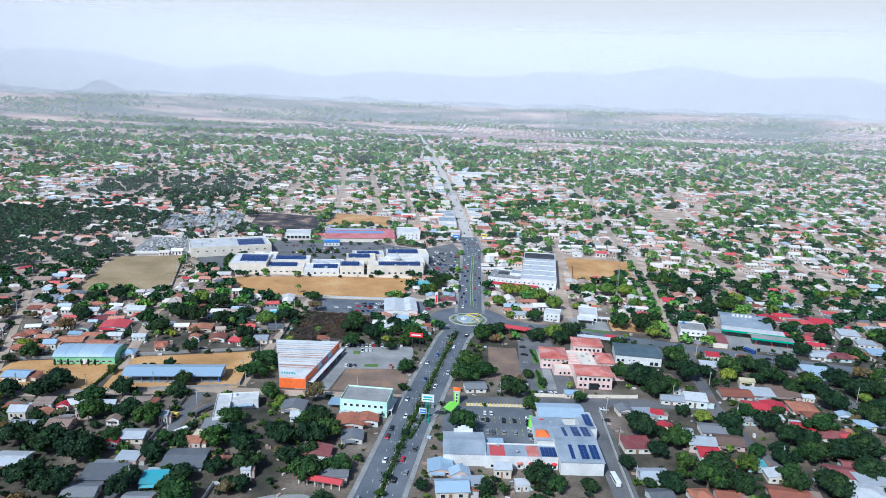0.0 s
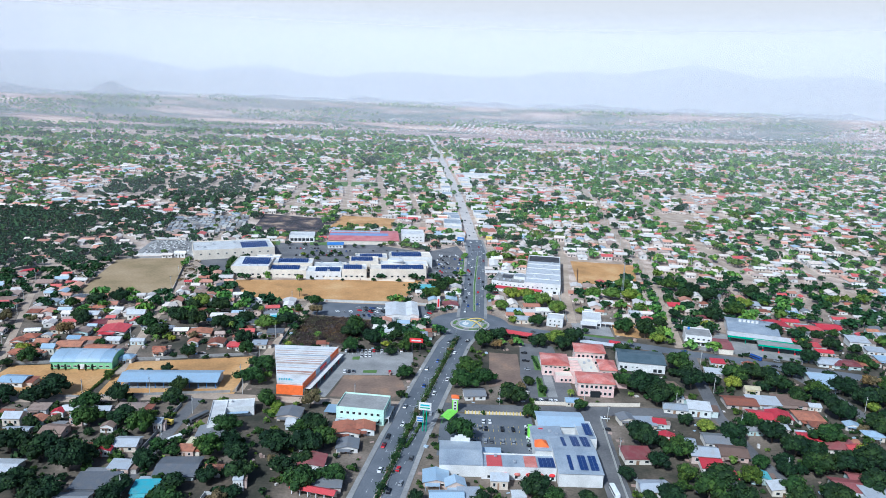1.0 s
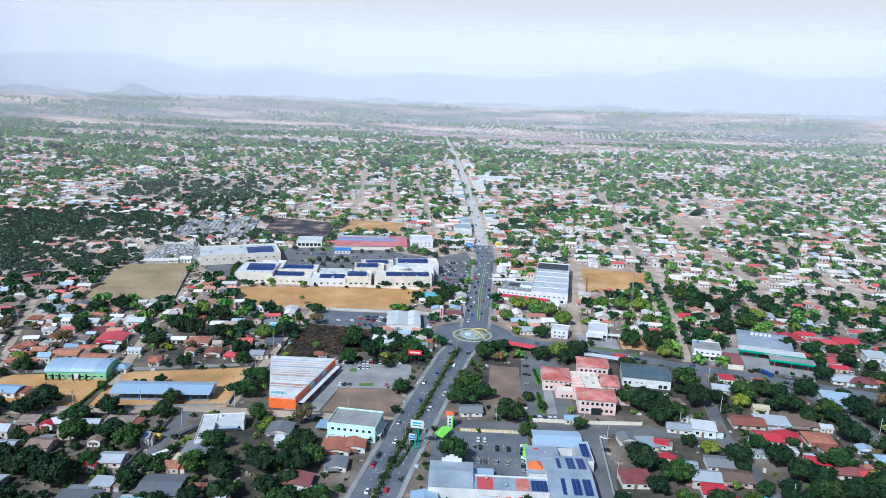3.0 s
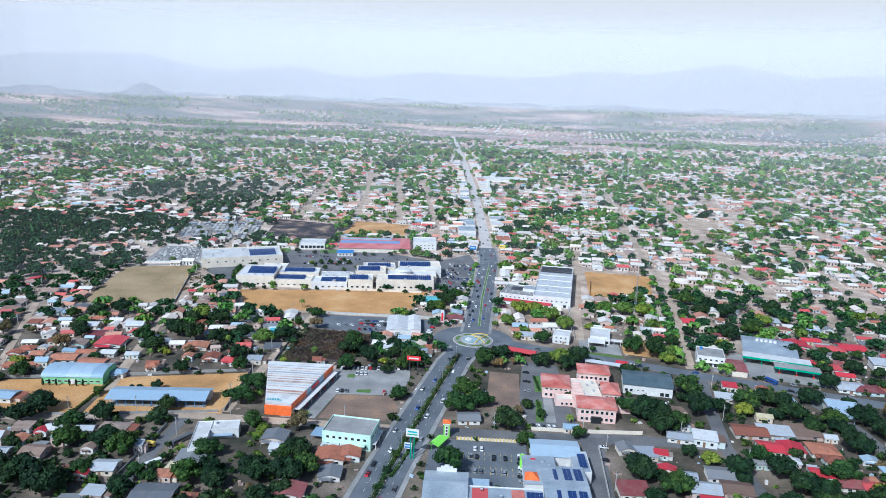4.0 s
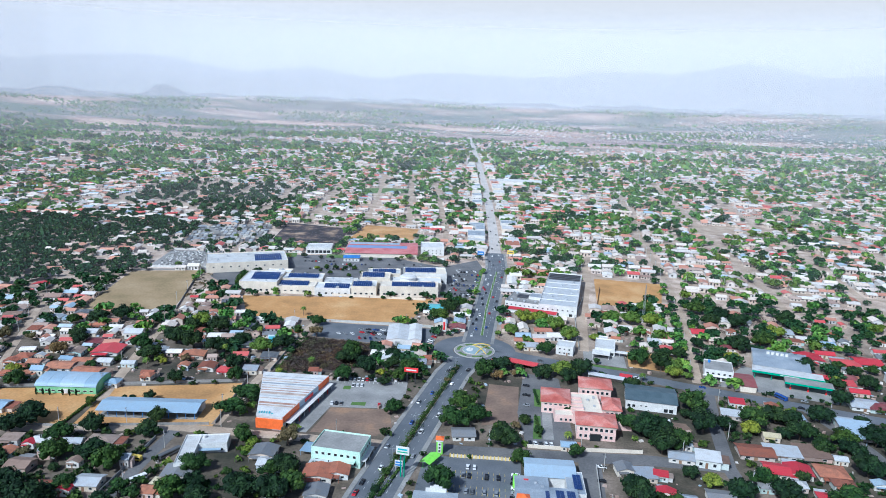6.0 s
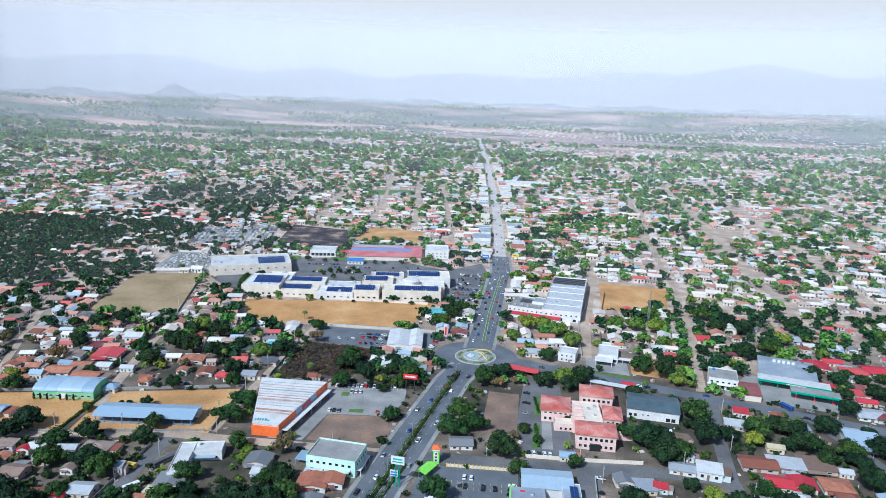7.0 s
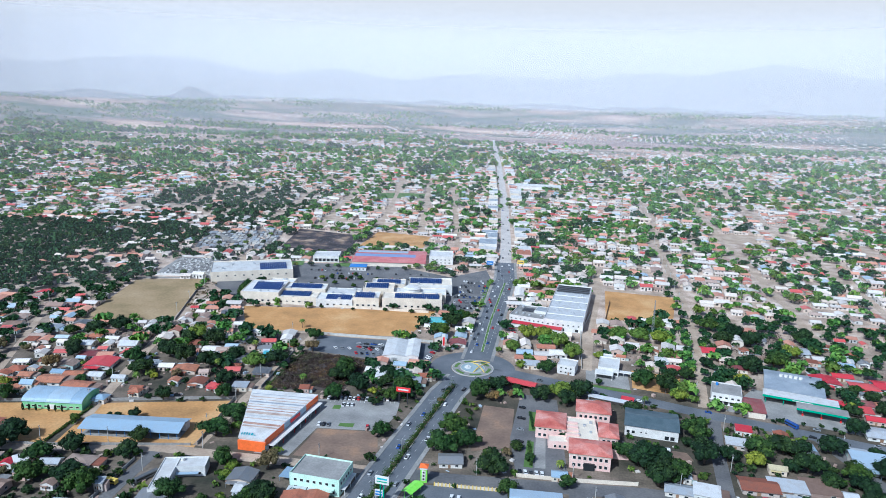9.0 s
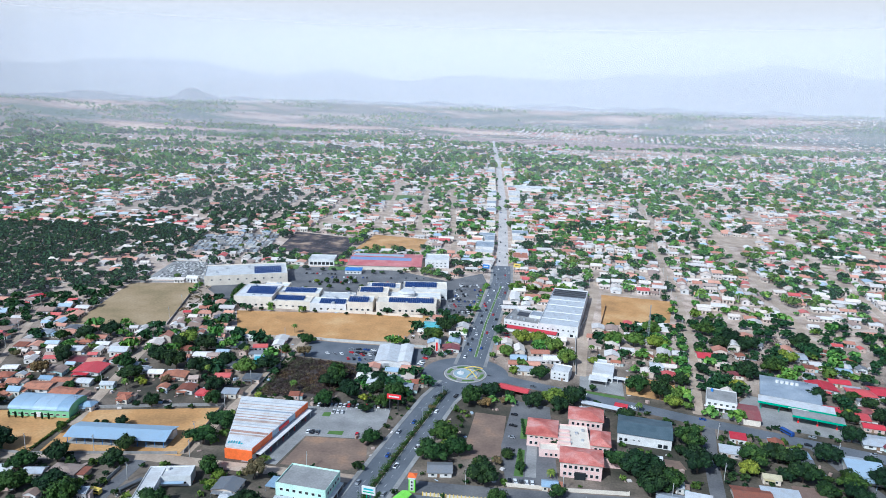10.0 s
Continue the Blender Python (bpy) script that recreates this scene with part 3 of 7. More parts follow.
STREETS_NEAR = (
    ([(-430, -170), (-330, -160), (-252, -158), (-161, -146), (-93, -148), (-41, -149)], 8, DIRT, "pale dirt street past the school and the store"),
    ([(-30, -149), (-6, -151), (45, -150), (100, -148), (143, -150)], 11, ASPHALT_PALE, "worn asphalt street behind the pink offices"),
    ([(68, -143), (63, -219), (60, -300)], 12, ASPHALT_PALE, "grey concrete street beside the supermarket"),
    ([(160, -50), (150, -98), (142, -150), (143, -197), (152, -245), (165, -300)], 8, ASPHALT_PALE, "narrow worn asphalt street between trees"),
    ([(-166, -150), (-167, -190), (-168, -231), (-172, -300)], 7, ASPHALT_PALE, "narrow asphalt lane between leafy yards"),
    ([(-146, -140), (-143, -64), (-140, -13), (-135, 52)], 6, DIRT, "dirt lane beside the scrub lot"),
    ([(-228, -120), (-249, -16), (-279, 143), (-294, 281), (-300, 330)], 7, DIRT, "dusty street between small houses"),
    ([(-300, -130), (-345, -30), (-389, 67), (-420, 150)], 5, DIRT, "narrow street on the edge of the quarter"),
    ([(84, 12), (92, 90), (116, 240), (122, 330)], 9, DIRT, "wide orange dirt lane"),
    ([(157, -38), (168, 20), (184, 113), (200, 232), (214, 420), (240, 650), (262, 900)], 7, DIRT, "long straight pale street"),
    ([(215, -66), (230, -120), (235, -190), (262, -240), (300, -280)], 8, ASPHALT_PALE, "street curving off beside the filling station"),
    ([(-40, 52), (-100, 48), (-135, 52), (-200, 44)], 6, DIRT, "dirt lane along the open field"),
    ([(124, 236), (200, 228), (300, 214), (385, 205), (560, 180)], 7, DIRT, "dusty cross street"),
)
for pts, wd, mt, lb in STREETS_NEAR:
    ribbon("road_street", pts, wd, 0.045, mt, lb, claim=1.0)
for k in range(9):
    x = 288 + 93 * k
    ribbon("road_street", [(x, 110 + 12 * k), (x + 20, 330), (x + 60, 800), (x + 90, 1150)], 7.5, 0.045, DIRT, "straight dusty street between rows of houses", claim=3.0)
for x, y in ((-50, 395), (-112, 480), (-176, 500), (-260, 480), (-345, 520), (-430, 540), (-520, 560), (-610, 560)):
    ribbon("road_street", [(x, y), (x - 26, y + 240), (x - 62, y + 560)], 7.0, 0.045, DIRT, "straight dusty street between rows of houses", claim=3.0)
for k in range(8):
    y = 330 + 108 * k
    ribbon("road_street", [(24, y), (300, y - 16), (700, y - 50), (1000, y - 80)], 6.5, 0.04, DIRT, "dusty cross street between rows of houses", claim=1.5)
    if k > 1:
        ribbon("road_street", [(-10, y - 20), (-300, y + 4), (-700, y + 40)], 6.5, 0.04, DIRT, "dusty cross street between rows of houses", claim=1.5)


def lot(name, pts, z, material, label, category="ground"):
    bm = bmesh.new()
    poly_prism(bm, pts, -0.2, z)
    me = bpy.data.meshes.new(name)
    bm.to_mesh(me)
    bm.free()
    me.materials.append(material)
    claim_poly(list(pts))
    tagged(new(name, me), label, category, kind="structure")


lot("ground_bare_field", [(-342, 42), (-364, 172), (-297, 186), (-264, 56)], 0.03, DRY_PALE, "bare pale brown playing field", "field")
lot("ground_dry_field", [(-222, 108), (-44, 128), (-58, 56), (-196, 49)], 0.03, DRY, "dry orange-brown grass field", "field")
lot("ground_school_yard", [(-231, -100), (-150, -82), (-147, -143), (-226, -150)], 0.03, DRY, "dry grass yard of the school", "field")
lot("ground_hall_yard", [(-300, -112), (-236, -100), (-231, -152), (-300, -154)], 0.03, DRY, "dry grass yard round the green hall", "field")
lot("pavement_store_parking", [(-99, -70), (-43, -64), (-42, -84), (-48, -106), (-86, -108), (-92, -142), (-112, -142)], 0.06, CONCRETE, "pale concrete car park of the store", "car park")
lot("ground_store_plot", [(-85, -109), (-49, -107), (-44, -130), (-52, -141), (-90, -141)], 0.035, SOIL, "bare reddish soil plot beside the car park", "plot")
lot("ground_scrub_lot", [(-132, 10), (-74, 2), (-84, -54), (-138, -62)], 0.03, LEAF_LITTER, "brown soil under leafless scrub", "plot")
lot("pavement_yard", [(-130, 46), (-34, 44), (-32, 6), (-74, 4), (-130, 12)], 0.05, ASPHALT, "dark asphalt yard with parked vehicles", "car park")
lot("pavement_mall_parking", [(-38, 130), (-10, 132), (2, 250), (-6, 290), (-44, 250)], 0.05, ASPHALT_PALE, "mall car park of dark asphalt", "car park")
lot("pavement_mall_apron", [(-240, 128), (-60, 136), (-44, 250), (-120, 290), (-300, 262), (-300, 190)], 0.045, ASPHALT_PALE, "worn asphalt apron round the mall", "car park")
lot("ground_burnt", [(-272, 345), (-286, 466), (-190, 440), (-182, 322)], 0.03, BURNT, "black burnt grass plot", "field")
lot("ground_soil_plot", [(-178, 372), (-172, 474), (-94, 458), (-94, 385)], 0.03, DRY, "bare orange soil plot", "field")
lot("pavement_cemetery", [(-357, 190), (-367, 268), (-318, 276), (-294, 198)], 0.05, CONCRETE, "pale paved cemetery ground", "cemetery")
lot("pavement_offices", [(36, -38), (60, -44), (62, -142), (34, -142), (30, -100)], 0.06, ASPHALT_PALE, "grey asphalt car park before the pink offices", "car park")
lot("ground_offices_plot", [(12, -60), (32, -62), (30, -112), (8, -120)], 0.035, SOIL, "bare brown soil plot under trees", "plot")
lot("pavement_supermarket", [(-22, -158), (30, -158), (30, -202), (-24, -206)], 0.06, ASPHALT, "dark asphalt supermarket car park", "car park")
lot("pavement_station", [(170, -40), (250, -62), (246, -30), (200, 0)], 0.07, CONCRETE, "oil-stained concrete filling station forecourt", "forecourt")
lot("ground_dirt_plot", [(122, 232), (192, 222), (176, 152), (112, 132)], 0.03, DRY, "bare sunlit dirt plot", "plot")
lot("ground_dry_plot", [(118, 18), (152, 12), (146, -22), (114, -14)], 0.03, DRY, "dry grass plot with a few cars", "plot")
lot("pavement_diner", [(84, 14), (114, 10), (112, -18), (82, -10)], 0.06, CONCRETE, "concrete forecourt of the white diner", "car park")
lot("ground_verge", [(84, -13), (112, -19), (112, -23), (82, -18)], 0.09, LAWN, "bright green lawn strip", "lawn")
lot("ground_garden", [(-128, -262), (-88, -252), (-86, -262), (-130, -274)], 0.06, LAWN, "trimmed green lawn beside a curved drive", "lawn")


lot("ground_islet", [(-84, -77), (-79, -76), (-79, -82), (-84, -82)], 0.12, LAWN, "small bright green lawn in the car park", "lawn")
lot("ground_islet", [(-74, -100), (-65, -99), (-65, -104), (-74, -104)], 0.12, LAWN, "small bright green lawn in the car park", "lawn")
lot("ground_hedge_strip", [(42, -64), (46, -64), (46, -90), (41, -90)], 0.12, LAWN, "green planted strip in the car park", "lawn")
lot("ground_hedge_strip", [(40, -103), (44, -103), (43, -132), (38, -132)], 0.12, LAWN, "green planted strip in the car park", "lawn")
lot("pavement_offices_path", [(46.5, -62), (52, -64), (50, -132), (44, -132)], 0.1, CONCRETE, "pale concrete strip along the offices", "pavement")
for fx, fy, fw, fd in ((-1380, 1600, 260, 90), (-1050, 1950, 300, 110), (-1250, 2150, 240, 120), (1450, 2050, 420, 110), (1250, 1500, 160, 60), (760, 330, 90, 50), (640, 250, 110, 60), (330, 560, 60, 60)):
    lot("ground_far_field", [(fx - fw / 2, fy - fd / 2), (fx + fw / 2, fy - fd / 2 - 20), (fx + fw / 2 + 30, fy + fd / 2), (fx - fw / 2 + 20, fy + fd / 2)], 0.03, DIRT, "bare tan field at the edge of town", "field")
lot("ground_pitch", [(-250, 846), (-160, 870), (-154, 806), (-240, 782)], 0.05, LAWN, "bright green sports pitch among houses", "pitch")
lot("ground_plain", [(-330, 2380), (500, 2300), (900, 2420), (700, 2740), (-260, 2760)], 0.03, MAUVE_SOIL, "bare mauve-brown plain round the airstrip", "field")
lot("ground_mall_lawn", [(-182, 268), (-146, 272), (-148, 288), (-184, 284)], 0.07, LAWN, "green lawn behind the mall", "lawn")
lot("ground_mall_lawn", [(-232, 262), (-216, 264), (-220, 284), (-236, 280)], 0.07, LAWN, "green lawn beside the mall drive", "lawn")
lot("ground_verge", [(-6, 150), (-2, 150), (2, 244), (-2, 244)], 0.1, LAWN, "grass verge between car park and avenue", "lawn")
lot("pavement_drive", [(-116, -268), (-111, -259), (-100, -254), (-86, -253), (-72, -258), (-72, -262), (-88, -258), (-102, -261), (-108, -268)], 0.08, CONCRETE, "pale curved drive of a walled garden", "drive")
ribbon("road_airstrip", [(-300, 2820), (380, 2560)], 40, 0.1, DIRT, "long pale dirt airstrip beyond the town")


def yard_wall(pts, height, material, label):
    """A free-standing masonry wall along a line."""
    left, right = shifted(pts, -0.12), shifted(pts, 0.12)
    bm = bmesh.new()
    poly_prism(bm, right + left[::-1], -0.3, height)
    for x, y in pts:
        slab(bm, x - 0.2, x + 0.2, y - 0.2, y + 0.2, -0.3, height + 0.2)
    me = bpy.data.meshes.new("boundary_wall")
    bm.to_mesh(me)
    bm.free()
    me.materials.append(material)
    tagged(new("boundary_wall", me), label, "wall")


for pts, hh, mt, lb in (([(-300, -155.5), (-231, -154), (-200, -148.5), (-150, -140.5)], 1.6, CONCRETE, "low grey block wall along the dirt street"),
                        ([(-300, -110), (-231, -97), (-150, -79), (-146.5, -139)], 2.0, CONCRETE, "grey block wall round the school yard"),
                        ([(-139, 8), (-139.5, -60)], 1.8, CONCRETE, "grey block wall beside the scrub lot"),
                        ([(-128, 48), (-36, 46.5)], 2.2, KERB, "pale wall behind the vehicle yard"),
                        ([(34, -142.6), (62, -142.8), (98, -141)], 2.2, CREAM, "cream wall behind the offices"),
                        ([(81, 14), (86, 92), (100, 150)], 2.2, KERB, "pale wall along the dirt lane"),
                        ([(97, 12), (104, 92), (122, 190)], 2.2, SOIL, "brown earth wall along the dirt lane"),
                        ([(-345, 40), (-262, 54)], 1.6, CONCRETE, "low grey wall before the playing field"),
                        ([(-366, 174), (-297, 188), (-263, 58)], 1.8, CONCRETE, "grey wall round the playing field"),
                        ([(-360, 188), (-293, 196.5)], 2.4, WHITE, "white cemetery wall"),
                        ([(-370, 270), (-316, 278)], 2.4, WHITE, "white rear cemetery wall"),
                        ([(70, -160), (66, -219), (64, -260)], 2.2, KERB, "pale wall along the concrete street"),
                        ([(-172, -160), (-173, -231)], 1.8, CONCRETE, "grey block wall along the lane"),
                        ([(-130, -275), (-128, -248), (-112, -243)], 2.0, WHITE, "white garden wall")):
    yard_wall(pts, hh, mt, lb)


def make_roundabout():
    m = pose(0, 0, 0.15)
    ring = thing("roundabout_island", m, "round paved island with a fountain pool and yellow arches", "roundabout")
    bm = bmesh.new()
    for r0, r1, z0, z1 in ((15.0, 15.6, -0.1, 0.28), (8.6, 9.1, 0, 0.7)):
        n = 48
        prof = [(r0, z0), (r1, z0), (r1, z1), (r0, z1)]
        vs = [[bm.verts.new((r * math.cos(2 * math.pi * i / n), r * math.sin(2 * math.pi * i / n), z)) for r, z in prof] for i in range(n)]
        for i in range(n):
            for k in range(4):
                bm.faces.new((vs[i][k], vs[(i + 1) % n][k], vs[(i + 1) % n][(k + 1) % 4], vs[i][(k + 1) % 4]))
    bmesh.ops.recalc_face_normals(bm, faces=bm.faces[:])
    part("kerb", bm, KERB, ring, "pale round kerbs")
    bm = bmesh.new()
    cyl(bm, 0, 0, -0.1, 0.18, 15.0, n=48)
    part("paving", bm, CONCRETE, ring)
    bm = bmesh.new()
    cyl(bm, 0, 0, 0.18, 0.45, 8.6, n=40)
    part("water", bm, WATER, ring, "still grey-green pool water")
    for k in range(6):
        bm = bmesh.new()
        a = radians(60 * k + 20)
        pts = []
        for i in range(9):
            b = radians(4 + 40 * i / 8) + a
            pts.append((11.2 * math.cos(b), 11.2 * math.sin(b)))
        for i in range(8, -1, -1):
            b = radians(4 + 40 * i / 8) + a
            pts.append((13.6 * math.cos(b), 13.6 * math.sin(b)))
        poly_prism(bm, pts[::-1], 0.16, 0.34)
        part("flower_bed", bm, LAWN, ring)
    bm = bmesh.new()
    cyl(bm, -3.5, 0, 0.2, 1.0, 2.6, n=20)
    cyl(bm, -3.5, 0, 1.0, 2.6, 0.5, 0.3)
    part("fountain", bm, WHITE, ring)
    for a, b in (((1, -9, 0.4), (10, 10, 0.4)), ((9, -7, 0.4), (0, 9, 0.4)), ((-2, 9.5, 0.4), (12, 11.5, 0.4))):
        bm = bmesh.new()
        prev = None
        for i in range(9):
            t = i / 8
            q = Vector(a).lerp(Vector(b), t) + Vector((0, 0, 1.5 * math.sin(math.pi * t)))
            if prev is not None:
                beam(bm, prev, q, 0.36, 6)
            prev = q
        part("arch", bm, YELLOW, ring, "yellow-painted concrete arch")
    claim_line([(0, 0), (0.1, 0)], 26)


ribbon("road_roundabout", [(24 * math.cos(a), 24 * math.sin(a)) for a in np.linspace(0, 2 * math.pi, 33)], 15.5, 0.18, ASPHALT, "asphalt ring road of the roundabout")
make_roundabout()


# ---- buildings ----
def shared_part(name, me, parent, m, label=""):
    ob = new(name, me)
    ob.parent = parent
    ob.matrix_parent_inverse = Matrix.Identity(4)
    ob.matrix_basis = m
    return tagged(ob, label)


def window_mesh(w, h):
    """A dark pane set in a raised pale frame, facing -y."""
    bm = bmesh.new()
    for x0, x1, z0, z1 in ((-w / 2, -w / 2 + 0.12, 0, h), (w / 2 - 0.12, w / 2, 0, h), (-w / 2, w / 2, 0, 0.12), (-w / 2, w / 2, h - 0.12, h)):
        slab(bm, x0, x1, -0.1, 0.05, z0, z1)
    frame_faces = len(bm.faces)
    slab(bm, -w / 2 + 0.1, w / 2 - 0.1, -0.04, 0.04, 0.1, h - 0.1)
    bm.faces.ensure_lookup_table()
    for f in bm.faces[frame_faces:]:
        f.material_index = 1
    me = bpy.data.meshes.new("window")
    bm.to_mesh(me)
    bm.free()
    me.materials.append(WHITE)
    me.materials.append(WINDOW_DARK)
    return me


WINDOWS = {}


def put_window(parent, m, w=1.4, h=1.3, name="window"):
    key = (w, h)
    if key not in WINDOWS:
        WINDOWS[key] = window_mesh(w, h)
    return shared_part(name, WINDOWS[key], parent, m)


def window_rows(parent, side, w, d, n, rows, size=(1.4, 1.3), first=1.0, storey=3.2, inset=1.5):
    """Rows of windows on the side facing -y (front), +x (right), -x (left)."""
    length = w if side == "front" else d
    for k in range(rows):
        for i in range(n):
            s = -length / 2 + inset + (length - 2 * inset) * ((i + 0.5) / n)
            z = first + storey * k
            if side == "front":
                put_window(parent, pose(s, -d / 2, z), *size)
            elif side == "right":
                put_window(parent, pose(w / 2, s, z, 0, 0, 90), *size)
            else:
                put_window(parent, pose(-w / 2, -s, z, 0, 0, -90), *size)


PANEL = {}


def panels(parent, x, y, z, cols, rows, tilt=0.0, rot=0.0, pw=2.0, pd=1.05, single=False):
    """A solar array on rails: single panels where they can be told apart, else one joined sheet."""
    base = pose(x, y, z, tilt, 0, rot)
    spots = [((i - cols / 2) * pw, (j - rows / 2) * (pd + 0.05)) for i in range(cols) for j in range(rows)]
    if single:
        if "me" not in PANEL:
            bm = bmesh.new()
            slab(bm, 0.06, pw - 0.06, 0.03, pd - 0.03, 0.12, 0.17, 0.01)
            PANEL["me"] = bpy.data.meshes.new("solar_panel")
            bm.to_mesh(PANEL["me"])
            bm.free()
            PANEL["me"].materials.append(SOLAR)
        for u, v in spots:
            shared_part("solar_panel", PANEL["me"], parent, base @ Matrix.Translation((u, v, 0)))
    else:
        bm = bmesh.new()
        for u, v in spots:
            slab(bm, u + 0.06, u + pw - 0.06, v + 0.03, v + pd - 0.03, 0.12, 0.17)
        ob = part("solar_sheet", bm, SOLAR, parent, "dark blue solar panels in rows")
        tagged(ob, kind="stuff")
        ob.matrix_basis = base
    for v in (-rows * 0.28, rows * 0.28):
        bm = bmesh.new()
        slab(bm, -cols * pw / 2, cols * pw / 2, v - 0.05, v + 0.05, -0.05, 0.12)
        rail = part("rail", bm, STEEL, parent, "steel mounting rail")
        rail.matrix_basis = base


def flat_block(parent, x, y, w, d, h, material, parapet=0.6, deck=None, name="wall"):
    """Walls with a parapet round a flat roof deck."""
    bm = bmesh.new()
    slab(bm, x - w / 2, x + w / 2, y - d / 2, y + d / 2, -0.3, h)
    t = 0.25
    for x0, x1, y0, y1 in ((-w / 2, w / 2, -d / 2, -d / 2 + t), (-w / 2, w / 2, d / 2 - t, d / 2), (-w / 2, -w / 2 + t, -d / 2 + t, d / 2 - t), (w / 2 - t, w / 2, -d / 2 + t, d / 2 - t)):
        slab(bm, x + x0, x + x1, y + y0, y + y1, h, h + parapet)
    part(name, bm, material, parent)
    bm = bmesh.new()
    slab(bm, x - w / 2 + t, x + w / 2 - t, y - d / 2 + t, y + d / 2 - t, h, h + 0.08)
    part("roof", bm, deck or ROOF["s"], parent)


def gable_block(parent, x, y, w, d, h, rise, wall, roof, over=0.5, name="wall"):
    bm = bmesh.new()
    gable_walls(bm, w, d, h, rise, x, y)
    part(name, bm, wall, parent)
    bm = bmesh.new()
    gable_roof(bm, w, d, h, rise, over, 0.18, x, y)
    part("roof", bm, roof, parent)


def hip_block(parent, x, y, w, d, h, rise, wall, roof, over=0.6):
    bm = bmesh.new()
    slab(bm, x - w / 2, x + w / 2, y - d / 2, y + d / 2, -0.3, h + 0.05)
    part("wall", bm, wall, parent)
    bm = bmesh.new()
    hip_roof(bm, w, d, h, rise, over, 0.25, x, y)
    part("roof", bm, roof, parent)


def doorway(parent, x, y, w=1.2, h=2.1, material=None):
    bm = bmesh.new()
    slab(bm, x - w / 2, x + w / 2, y - 0.08, y + 0.05, 0, h, 0.03)
    part("door", bm, material or DOOR_WOOD, parent)


def rooftop_units(parent, spots, z):
    for x, y, s in spots:
        bm = bmesh.new()
        slab(bm, x - s / 2, x + s / 2, y - s / 2, y + s / 2, z, z + s * 0.7, 0.08)
        slab(bm, x - s * 0.3, x + s * 0.3, y - s * 0.3, y + s * 0.3, z + s * 0.7, z + s * 0.8)
        part("air_conditioner", bm, STEEL, parent)


